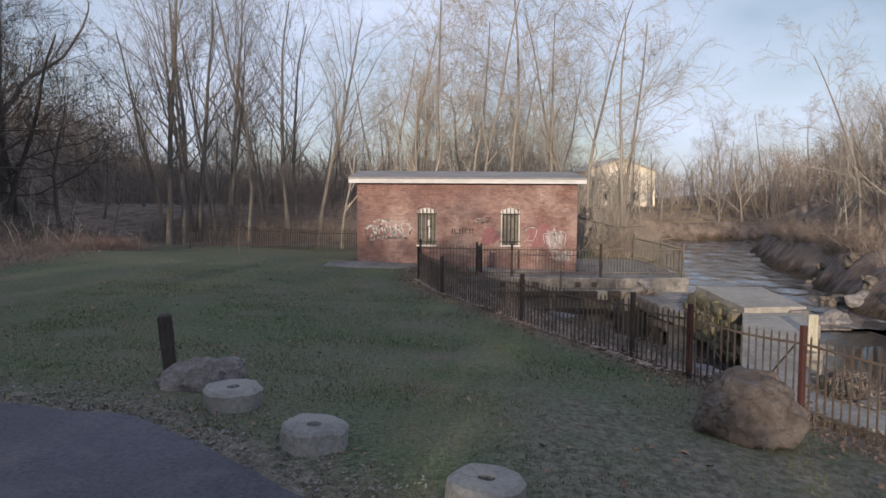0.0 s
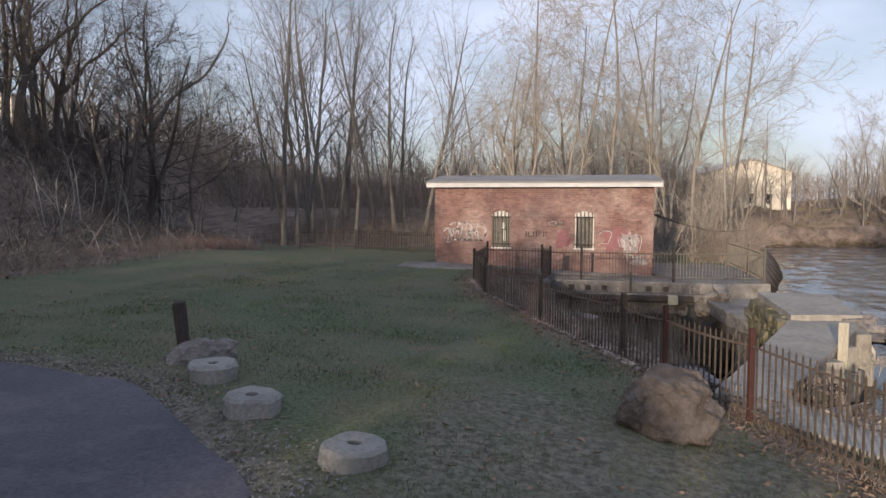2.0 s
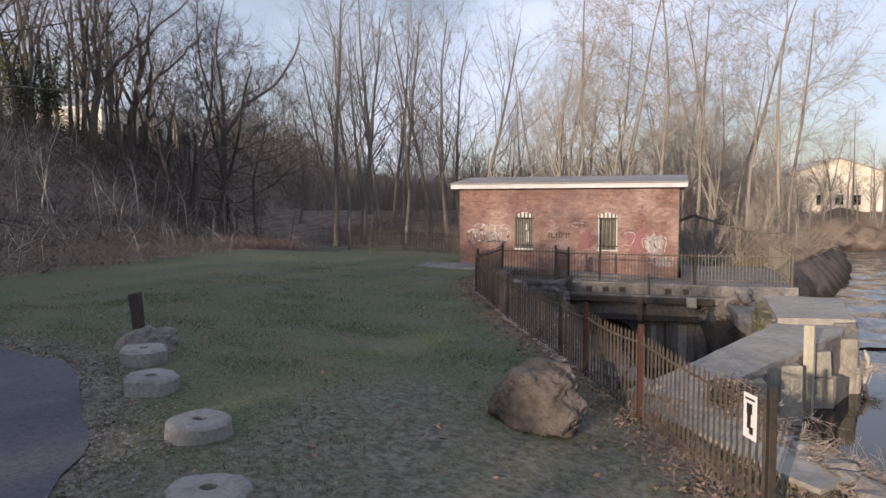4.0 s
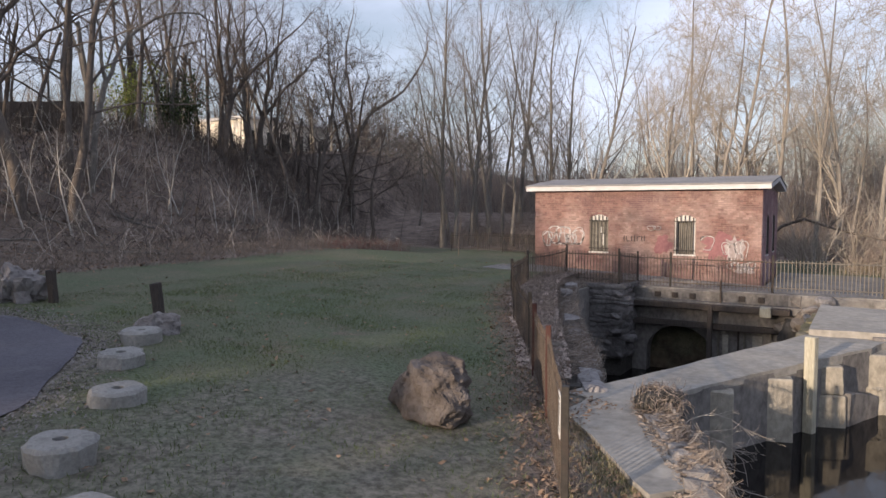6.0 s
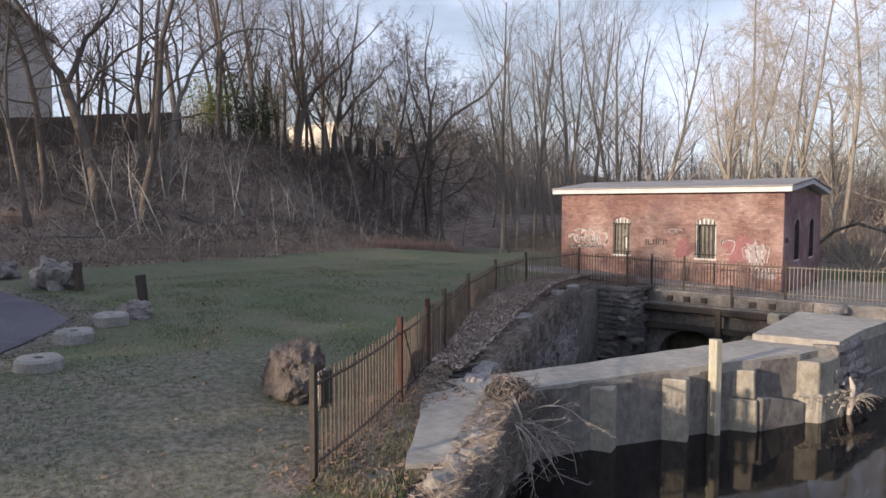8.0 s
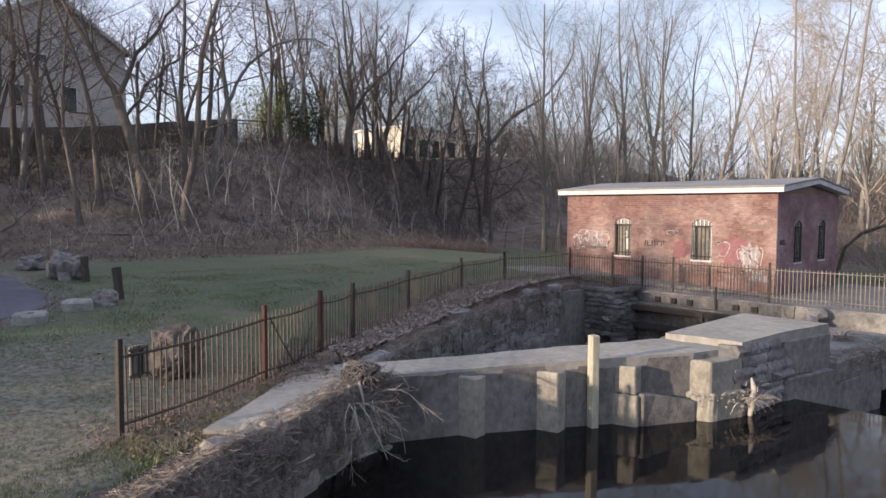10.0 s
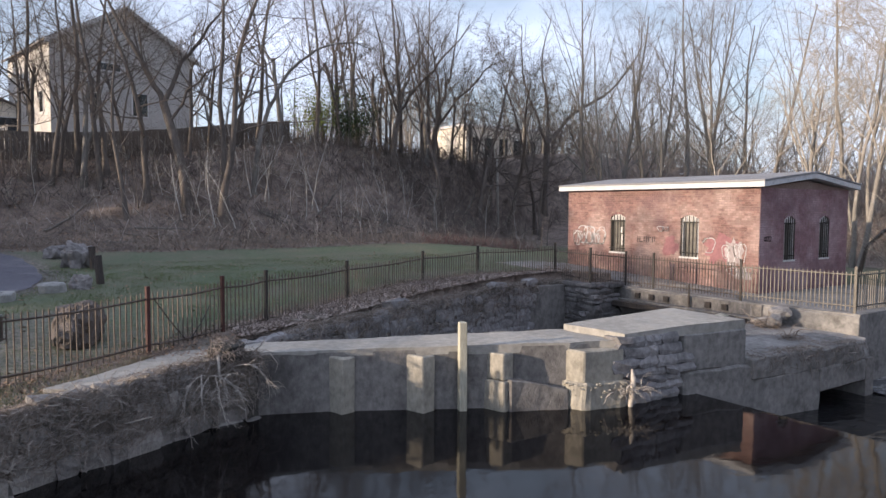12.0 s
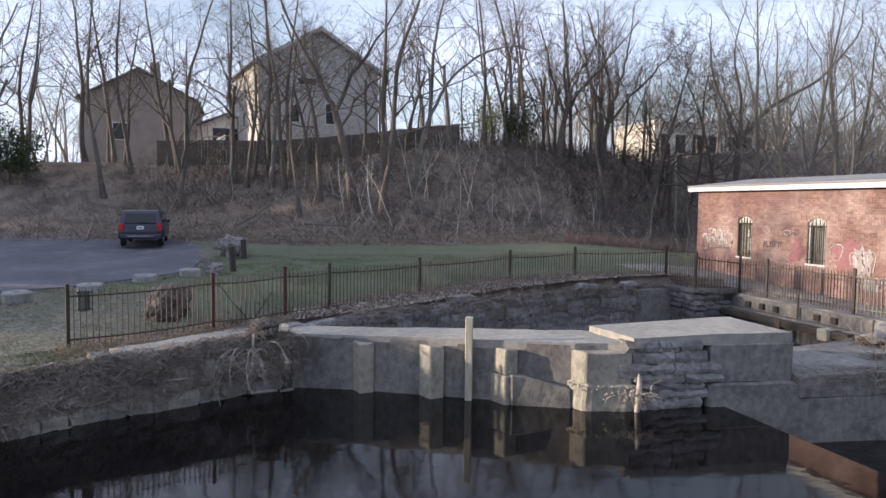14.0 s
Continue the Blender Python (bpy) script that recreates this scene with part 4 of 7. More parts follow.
# plaza of concrete behind the portal
PLAZA = [(1.3, 25.62), (6.9, 25.62), (9.4, 26.0), (9.5, 34.0), (5.6, 34.0), (5.6, 27.4), (-3.5, 27.4), (-4.3, 26.3), (-4.2, 24.3), (-0.75, 24.1)]
bm = prism(PLAZA, -0.4, [0.06, 0.03, 0.02, 0.0, 0.05, 0.08, 0.50, 0.56, 0.58, 0.30])
tagged(obj("pavement", bm, M["aged_concrete"]), "worn concrete apron round the pump house", "pavement", kind="structure")
bm = prism([(6.5, 25.5), (9.4, 25.95), (9.55, 34.2), (8.6, 34.2), (8.6, 26.6), (6.5, 26.2)], BED, -0.02, 0.02)
tagged(obj("wall_plaza", ragged(cut(bm, 3), 0.03, 1.2, 3), M["aged_concrete"]), "grey concrete river wall under the railing", "wall", kind="structure")

# ---- pump house ----
BX0, BX1, BY0, BY1, BZ0, BZ1 = -3.38, 5.44, 27.65, 33.4, -0.1, 3.58
FRONT_WINDOWS = [(-0.98, -0.22, 1.12, 2.62), (2.38, 3.14, 1.12, 2.62)]
SIDE_WINDOWS = [(29.12, 29.78, 1.12, 2.62), (31.42, 32.08, 1.12, 2.62)]
house = empty("pump_house", 1.0, 30.5, 0)
tagged(house, "small red brick pump house with a low white-edged roof", "brick building")
T = 0.3


def wall_with_openings(u0, u1, z0, z1, openings, place):
    """Wall of thickness T as blocks round the openings; place(u, w, z) gives the world point, w going inwards."""
    bm = bmesh.new()

    def block(a, b, c, d):
        vs = [bm.verts.new(place(u, w, z)) for w in (0, T) for u, z in ((a, c), (b, c), (b, d), (a, d))]
        for q in ((0, 1, 2, 3), (7, 6, 5, 4), (0, 4, 5, 1), (1, 5, 6, 2), (2, 6, 7, 3), (3, 7, 4, 0)):
            bm.faces.new([vs[i] for i in q])

    edges = [u0]
    for (a, b, c, d) in openings:
        block(edges[-1], a, z0, z1)
        block(a, b, z0, c)
        block(a, b, d, z1)
        edges.append(b)
    block(edges[-1], u1, z0, z1)
    bmesh.ops.recalc_face_normals(bm, faces=bm.faces[:])
    return bm


def arch_z(u, a, b, d):
    """The underside of a segmental arch over an opening."""
    s = (u - (a + b) / 2) / ((b - a) / 2)
    return d - 0.13 * s * s


def bricks(u0, u1, z0, z1, openings, place, seed, extra_top=None):
    """Running bond of single bricks, proud of the mortar, round arched openings."""
    rng = random.Random(seed)
    verts, faces = [], []
    course, length_, gap, proud = 0.0775, 0.215, 0.011, 0.007

    def one(a, b, c, d):
        j = rng.uniform(-0.002, 0.003)
        i0 = len(verts)
        for w in (0.01, -proud - j):
            for u, z in ((a, c), (b, c), (b, d), (a, d)):
                verts.append(place(u, w, z))
        for q in ((4, 5, 6, 7), (0, 1, 5, 4), (1, 2, 6, 5), (2, 3, 7, 6), (3, 0, 4, 7)):
            faces.append(tuple(i0 + i for i in q))

    row, z = 0, z0
    while z < z1 - 0.02:
        u = u0 - (length_ / 2 if row % 2 else 0)
        header = row % 7 == 6
        step = length_ / 2 if header else length_
        while u < u1:
            a, b = max(u, u0), min(u + step - gap, u1)
            if b - a > 0.02:
                spans = [(a, b)]
                for (oa, ob_, oc, od) in openings:
                    if oc - 0.01 < z + course and z < od + 0.1:
                        clear = []
                        for (p, q) in spans:
                            if q <= oa - 0.02 or p >= ob_ + 0.02 or z > arch_z((p + q) / 2, oa, ob_, od) + 0.1:
                                clear.append((p, q))
                            else:
                                if p < oa - 0.04:
                                    clear.append((p, oa - 0.02))
                                if q > ob_ + 0.04:
                                    clear.append((ob_ + 0.02, q))
                        spans = clear
                for (p, q) in spans:
                    one(p, q, z, min(z + course - gap, z1 if not extra_top else extra_top((p + q) / 2)))
            u += step
        z += course
        row += 1
    # soldier bricks round the arches
    for (oa, ob_, oc, od) in openings:
        n = 9
        for k in range(n):
            a = oa - 0.01 + (ob_ - oa + 0.02) * k / n
            b = a + (ob_ - oa + 0.02) / n - gap * 0.7
            zz = arch_z((a + b) / 2, oa, ob_, od)
            one(a, b, zz, zz + 0.1)
    return verts, faces


def front_at(u, w, z):
    return (u, BY0 + w, z)


def right_at(u, w, z):
    return (BX1 - w, u, z)


def left_at(u, w, z):
    return (BX0 + w, u, z)


def rear_at(u, w, z):
    return (u, BY1 - w, z)


for nm, u0, u1, wins, at in (("front_wall", BX0, BX1, FRONT_WINDOWS, front_at), ("side_wall", BY0 + T, BY1 - T, SIDE_WINDOWS, right_at),
                             ("side_wall", BY0 + T, BY1 - T, [], left_at), ("rear_wall", BX0, BX1, [], rear_at)):
    wall = under(house, obj(nm, wall_with_openings(u0, u1, BZ0, BZ1, wins, at), M["mortar"]))
gable = bmesh.new()
for x in (BX1 - T, BX1):
    for y, z in ((BY0, BZ1), (BY1, BZ1), ((BY0 + BY1) / 2, BZ1 + 0.27)):
        gable.verts.new((x, y, z))
gable.verts.ensure_lookup_table()
v = gable.verts
for q in ((0, 2, 1), (3, 4, 5), (0, 1, 4, 3), (1, 2, 5, 4), (2, 0, 3, 5)):
    gable.faces.new([v[i] for i in q])
under(house, obj("gable", gable, M["mortar"]))
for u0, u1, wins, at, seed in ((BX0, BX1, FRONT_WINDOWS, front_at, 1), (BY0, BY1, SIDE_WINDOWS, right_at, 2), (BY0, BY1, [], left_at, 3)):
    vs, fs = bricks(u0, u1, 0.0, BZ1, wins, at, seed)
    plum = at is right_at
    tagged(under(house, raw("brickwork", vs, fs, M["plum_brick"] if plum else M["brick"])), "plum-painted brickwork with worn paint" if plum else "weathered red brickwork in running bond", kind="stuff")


def roof_board(name, mat, lift, thick, over, label):
    bm = bmesh.new()
    ym, rise = (BY0 + BY1) / 2, 0.36
    prof = [(BY0 - over, BZ1 + lift), (ym, BZ1 + lift + rise), (BY1 + over, BZ1 + lift)]
    vs = []
    for x in (BX0 - over, BX1 + over):
        for dz in (0, thick):
            vs += [bm.verts.new((x, y, z + dz)) for y, z in prof]
    for q in ((0, 1, 7, 6), (1, 2, 8, 7), (3, 9, 10, 4), (4, 10, 11, 5), (0, 3, 4, 1), (1, 4, 5, 2), (6, 7, 10, 9), (7, 8, 11, 10), (0, 6, 9, 3), (2, 5, 11, 8)):
        bm.faces.new([vs[i] for i in q])
    bmesh.ops.recalc_face_normals(bm, faces=bm.faces[:])
    return tagged(under(house, obj(name, bm, mat)), label)


roof_board("fascia", M["fascia_paint"], 0.0, 0.17, 0.30, "white painted roof edge")
roof_board("roof", M["roofing"], 0.183, 0.05, 0.33, "flat grey felt roof")


def window(a, b, c, d, at, framed=True):
    """Barred window with an arched head: backing, frame, head, sill, bars."""
    win = empty("window", *at((a + b) / 2, 0.1, c))
    win.parent = house
    win.matrix_parent_inverse = house.matrix_basis.inverted()
    inv = win.matrix_basis.inverted()

    def add(name, bm, mat, label=""):
        bmesh.ops.recalc_face_normals(bm, faces=bm.faces[:])
        o = obj(name, bm, mat)
        o.parent = win
        o.matrix_parent_inverse = house.matrix_basis.inverted() @ Matrix()
        o.matrix_parent_inverse = inv
        if label:
            tagged(o, label)

    def slab(bm, u0, u1, z0, z1, w0, w1):
        vs = [bm.verts.new(at(u, w, z)) for w in (w0, w1) for u, z in ((u0, z0), (u1, z0), (u1, z1), (u0, z1))]
        for q in ((0, 1, 2, 3), (7, 6, 5, 4), (0, 4, 5, 1), (1, 5, 6, 2), (2, 6, 7, 3), (3, 7, 4, 0)):
            bm.faces.new([vs[i] for i in q])
        return bm

    add("window_board", slab(bmesh.new(), a, b, c, d, 0.16, 0.2), M["window_board"], "dusty dark boarded pane")
    side = 0.085 if framed else 0.03
    for u in (a, b - side):
        add("window_frame", slab(bmesh.new(), u, u + side, c, d - 0.12, 0.04, 0.15), M["window_trim" if framed else "window_board"], "chipped white frame" if framed else "bare weathered frame")
    if not framed:
        for u0, u1, z0, z1 in ((0.46, 0.56, 0.25, 0.7), (0.4, 0.5, 0.75, 1.0)):
            add("torn_sheet", slab(bmesh.new(), a + u0, a + u1, c + z0, c + z1, 0.13, 0.158), M["window_trim"], "torn pale sheet behind the bars")
    head = bmesh.new()
    n = 8
    for k in range(n):
        u0, u1 = a + (b - a) * k / n, a + (b - a) * (k + 1) / n
        slab(head, u0, u1, d - 0.23, min(arch_z(u0, a, b, d), arch_z(u1, a, b, d)) + 0.01, 0.05, 0.12)
    add("window_head", head, M["window_trim"], "white arched head")
    add("window_sill", slab(bmesh.new(), a - 0.03, b + 0.03, c - 0.06, c, -0.035, 0.15), M["window_trim"], "thin pale stone sill")
    for k in range(5):
        u = a + (b - a) * (k + 0.5) / 5
        add("bar", slab(bmesh.new(), u - 0.015, u + 0.015, c, arch_z(u, a, b, d) - 0.02, -0.035, -0.013), M["post_iron"])
    for z in (c + 0.12, d - 0.27):
        add("cross_bar", slab(bmesh.new(), a - 0.03, b + 0.03, z, z + 0.035, -0.012, 0.002), M["post_iron"])


for k, w in enumerate(FRONT_WINDOWS):
    window(*w, front_at, framed=k == 1)
for w in SIDE_WINDOWS:
    window(*w, right_at)

# ---- iron fences ----
def picket_mesh(h, w, mat, cap=True):
    bm = box(-w / 2, w / 2, -w / 2, w / 2, 0.0, h)
    if cap:
        top = [v for v in bm.verts if v.co.z > h - 0.001]
        for q in top:
            q.co.x *= 0.35
            q.co.y *= 0.35
        bm2 = box(-w / 2, w / 2, -w / 2, w / 2, 0.0, h - 0.03)
        bm = merge(bm2, bm)
    return mesh_of(bm, mat, "picket")


PICKET = {"iron": picket_mesh(1.12, 0.019, M["iron"]), "rust": picket_mesh(1.12, 0.019, M["rust"]), "galv": picket_mesh(1.08, 0.022, M["galv"]), "post_iron": picket_mesh(1.2, 0.03, M["post_iron"])}
POST = {k: mesh_of(box(-0.036, 0.036, -0.036, 0.036, -0.3, 1.27, 0.006), M["post_iron" if k == "iron" else k], "post") for k in ("iron", "rust", "galv", "post_iron")}


def fence(name, line, label, ground_at, spacing_=0.115, mats=None, sag=0.0, rails=(0.12, 0.98)):
    """Posts at the points of the line, two rails and single pickets between them."""
    thing = empty(name, line[0][0], line[0][1], ground_at(*line[0]))
    tagged(thing, label, "iron fence", group="fences")
    inv = thing.matrix_basis.inverted()
    for i, p in enumerate(line):
        k = mats[min(i, len(mats) - 1)] if mats else "iron"
        lean = 1.2 * noise.noise(Vector((p[0] * 3, p[1] * 3, 1)))
        piece("post", POST[k], thing, inv @ pose(p[0], p[1], ground_at(*p), lean, lean * 0.6, 20))
    for i, (a, b) in enumerate(zip(line, line[1:])):
        k = mats[0] if mats and mats[0] in ("galv", "post_iron") else "iron"
        a, b = Vector(a), Vector(b)
        d = b - a
        n = max(2, round(d.length / spacing_))
        ang = math.degrees(math.atan2(d.y, d.x))
        for j in range(1, n):
            p = a.lerp(b, j / n)
            dip = -sag * math.sin(math.pi * j / n)
            lean = 1.0 * noise.noise(Vector((p.x * 9, p.y * 9, 2)))
            z = ground_at(a.x, a.y) + (ground_at(b.x, b.y) - ground_at(a.x, a.y)) * j / n
            piece("picket", PICKET[k], thing, inv @ pose(p.x, p.y, z + 0.05 + dip, lean * 1.5, lean, ang))
        for h in rails:
            verts, faces = [], []
            pts = []
            for j in range(7):
                p = a.lerp(b, j / 6)
                z = ground_at(a.x, a.y) + (ground_at(b.x, b.y) - ground_at(a.x, a.y)) * j / 6
                pts.append(Vector((p.x, p.y, z + h + 0.05 - sag * math.sin(math.pi * j / 6))))
            tube(verts, faces, pts, [0.021] * 7, 4)
            me = bpy.data.meshes.new("rail")
            me.from_pydata(verts, [], faces)
            me.materials.append(M["rust" if k == "rust" else k])
            piece("rail", me, thing, inv)
    return thing


FENCE_BASE = ((6.3, 0.02), (9, 0.08), (11.8, 0.14), (14.7, 0.14), (17.7, 0.2), (21, 0.27), (24.5, 0.28), (60, 0.28))


def fence_ground(x, y):
    return interp(y, FENCE_BASE)


lawn_fence = fence("iron_fence", FENCE, "rusty black iron picket fence along the lawn edge", fence_ground,
                   mats=["iron", "rust", "rust", "iron", "iron", "iron", "iron", "iron"], sag=0.04)


# two bent rods that brace one bay of the fence
bay_a, bay_b = Vector(FENCE[1]), Vector(FENCE[2])
inv_fence = lawn_fence.matrix_basis.inverted()
for u0, z0, u1, z1 in ((0.06, 1.02, 0.44, 0.16), (0.80, 0.72, 0.52, 0.1)):
    pa, pb = bay_a.lerp(bay_b, u0), bay_a.lerp(bay_b, u1)
    verts, faces = [], []
    base_ = fence_ground(pa.x, pa.y)
    tube(verts, faces, [Vector((pa.x + 0.03, pa.y + 0.02, base_ + z0)), Vector(((pa.x + pb.x) / 2 + 0.05, (pa.y + pb.y) / 2 + 0.02, base_ + (z0 + z1) / 2 - 0.03)), Vector((pb.x + 0.03, pb.y + 0.02, base_ + z1))], [0.012] * 3, 5)
    me = bpy.data.meshes.new("brace_rod")
    me.from_pydata(verts, [], faces)
    me.materials.append(M["post_iron"])
    piece("brace_rod", me, lawn_fence, inv_fence)


def plaza_ground(x, y):
    return 0.2 if x < 1.4 and y < 25.5 else 0.04


fence("iron_fence", PLAZA_FENCE[:5], "black iron railing along the tunnel portal", plaza_ground)
fence("iron_railing", PLAZA_FENCE[4:], "weathered pale iron railing above the river wall", plaza_ground, mats=["galv", "galv", "galv", "galv"])
BACK_FENCE = [(-14.6, 40.0), (-13.0, 40.7), (-11.2, 40.7), (-9.1, 39.6), (-7.0, 38.3), (-3.6, 37.2)]
fence("iron_fence", BACK_FENCE, "black iron fence before the far woods", lambda x, y: height(x, y), 0.14, mats=["post_iron"])

# sign on the fence near its free end
sign_at, sign_dir = along(FENCE, 0.30)
sign = empty("sign_board", sign_at.x, sign_at.y, 0.72, math.degrees(math.atan2(sign_dir.y, sign_dir.x)))
tagged(sign, "white metal warning sign fixed to the iron fence", "sign")
part("board", box(-0.11, 0.11, 0.0305, 0.036, 0, 0.43, 0.002), M["plate_white"], sign)
part("backing", box(-0.108, 0.108, 0.027, 0.030, 0.002, 0.428), M["plate_back"], sign, "dull grey back of the sign")
for x0, x1, z0, z1 in ((-0.04, 0.05, 0.24, 0.34), (-0.02, 0.04, 0.10, 0.24), (-0.06, 0.0, 0.05, 0.12), (-0.08, 0.08, 0.37, 0.39)):
    part("print_bar", box(x0, x1, 0.0365, 0.039, z0, z1), M["black"], sign)
bm = box(-0.14, 0.14, 0.0, 0.026, 0.03, 0.06)
box(-0.14, 0.14, 0.0, 0.026, 0.37, 0.40, 0, bm)
box(-0.11, -0.08, 0.0, 0.025, 0.06, 0.37, 0, bm)
box(0.08, 0.11, 0.0, 0.025, 0.06, 0.37, 0, bm)
part("bracket", bm, M["iron"], sign, "rusted back bracket")

# ---- trees ----
def grow(rng, verts, faces, p, d, length, radius, level, cfg):
    """One limb and, on it, the next finer ones."""
    segs = cfg["segs"][level]
    sides = cfg["sides"][level]
    pts, radii, dirs = [p.copy()], [radius], [d.copy()]
    q = p.copy()
    for i in range(segs):
        wob = cfg["wander"][level]
        d = (d + Vector((rng.gauss(0, wob), rng.gauss(0, wob), rng.gauss(0, wob) + cfg["lift"][level]))).normalized()
        q = q + d * (length / segs)
        pts.append(q.copy())
        radii.append(max(cfg["tip"], radius * (1 - (1 - cfg["taper"][level]) * (i + 1) / segs)))
        dirs.append(d.copy())
    if level == 0:
        radii[0] *= 1.5
    tube(verts, faces, pts, radii, sides)
    if level + 1 >= len(cfg["count"]) + 1:
        return
    n = cfg["count"][level]
    n = rng.randint(int(n * 0.75), int(n * 1.25 + 0.5))
    for k in range(n):
        t = cfg["start"][level] + (1 - cfg["start"][level]) * (k + rng.random()) / n
        t = min(t, 0.999)
        i = int(t * segs)
        f = t * segs - i
        base = pts[i].lerp(pts[i + 1], f)
        r = radii[i] * (1 - f) + radii[i + 1] * f
        axis = dirs[min(i + 1, segs)]
        side = axis.cross(Vector((rng.gauss(0, 1), rng.gauss(0, 1), rng.gauss(0, 1)))).normalized()
        a = radians(rng.uniform(*cfg["angle"][level]))
        nd = (axis * math.cos(a) + side * math.sin(a)).normalized()
        nl = length * rng.uniform(*cfg["ratio"][level]) * (1.15 - 0.55 * t)
        grow(rng, verts, faces, base, nd, nl, min(r * 0.75, max(cfg["tip"], r * cfg["thin"][level])), level + 1, cfg)


TALL = dict(segs=[10, 7, 3, 1], sides=[8, 5, 3, 3], wander=[0.05, 0.13, 0.18, 0.24], lift=[0.02, 0.085, 0.05, 0.02], taper=[0.18, 0.25, 0.4, 0.5],
            count=[15, 10, 9], start=[0.28, 0.2, 0.12], angle=[(22, 50), (25, 60), (25, 68)], ratio=[(0.34, 0.62), (0.30, 0.5), (0.35, 0.65)],
            thin=[0.38, 0.42, 0.45], tip=0.0045)
# one short bole that soon parts into long arching stems with a veil of fine twigs
SPREAD = dict(segs=[5, 8, 3, 1], sides=[8, 6, 3, 3], wander=[0.06, 0.12, 0.2, 0.26], lift=[0.02, 0.05, 0.02, -0.03], taper=[0.65, 0.12, 0.3, 0.5],
              count=[5, 13, 9], start=[0.35, 0.2, 0.1], angle=[(8, 45), (28, 70), (25, 75)], ratio=[(1.0, 1.9), (0.2, 0.46), (0.35, 0.7)],
              thin=[0.55, 0.26, 0.42], tip=0.0055)
# one bole with crooked side limbs
CLASSIC = dict(segs=[9, 7, 3, 1], sides=[8, 5, 3, 3], wander=[0.07, 0.16, 0.24, 0.3], lift=[0.02, 0.06, 0.02, -0.03], taper=[0.22, 0.2, 0.3, 0.5],
               count=[11, 11, 10], start=[0.28, 0.2, 0.1], angle=[(32, 70), (30, 70), (25, 75)], ratio=[(0.35, 0.62), (0.28, 0.5), (0.35, 0.7)], thin=[0.38, 0.4, 0.42], tip=0.005)
# taller and more crooked, for the shaded slope
CROOKED = dict(SPREAD, wander=[0.07, 0.15, 0.24, 0.3], count=[4, 13, 9], angle=[(12, 58), (30, 75), (25, 75)], ratio=[(1.0, 1.8), (0.2, 0.42), (0.35, 0.7)], thin=[0.55, 0.28, 0.4])
# many stems from one stool, bowing outwards
STOOL = dict(segs=[2, 7, 3, 1], sides=[6, 5, 3, 3], wander=[0.05, 0.17, 0.24, 0.28], lift=[0.0, -0.01, 0.0, -0.02], taper=[0.9, 0.2, 0.35, 0.5],
             count=[13, 10, 6], start=[0.3, 0.2, 0.15], angle=[(5, 50), (22, 60), (25, 70)], ratio=[(7, 14), (0.2, 0.4), (0.35, 0.6)],
             thin=[0.45, 0.4, 0.5], tip=0.005)
BUSHY = dict(segs=[7, 4, 3, 1], sides=[7, 5, 3, 3], wander=[0.08, 0.12, 0.16, 0.2], lift=[0.02, 0.08, 0.06, 0.04], taper=[0.25, 0.3, 0.4, 0.5],
             count=[15, 8, 6], start=[0.15, 0.2, 0.15], angle=[(25, 60), (25, 60), (25, 65)], ratio=[(0.45, 0.7), (0.38, 0.6), (0.35, 0.6)],
             thin=[0.5, 0.45, 0.5], tip=0.005)
SAPLING = dict(segs=[6, 3, 2], sides=[5, 3, 3], wander=[0.09, 0.16, 0.2], lift=[0.02, 0.07, 0.05], taper=[0.2, 0.4, 0.5],
               count=[9, 4], start=[0.35, 0.25], angle=[(25, 60), (25, 60)], ratio=[(0.25, 0.45), (0.3, 0.5)], thin=[0.4, 0.5], tip=0.005)


def tree_meshes(cfg, trunk_length, radius, seed, mat, twig):
    """Trunk with limbs, and the crown of finer branches, as two meshes of one tree."""
    rng = random.Random(seed)
    verts, faces = [], []
    d = Vector((0, 0.05 * rng.uniform(-1, 1), 1)).normalized()
    grow(rng, verts, faces, Vector((0, 0, -0.3)), d, trunk_length, radius, 0, cfg)
    n0 = cfg["segs"][0] * cfg["sides"][0]
    out = []
    for some, coat in ((faces[:n0], mat), (faces[n0:], twig)):
        used = sorted({i for f in some for i in f})
        back_ = {i: k for k, i in enumerate(used)}
        me = bpy.data.meshes.new("tree")
        me.from_pydata([verts[i] for i in used], [], [tuple(back_[i] for i in f) for f in some])
        me.materials.append(coat)
        me.polygons.foreach_set("use_smooth", [True] * len(me.polygons))
        out.append(me)
    return out


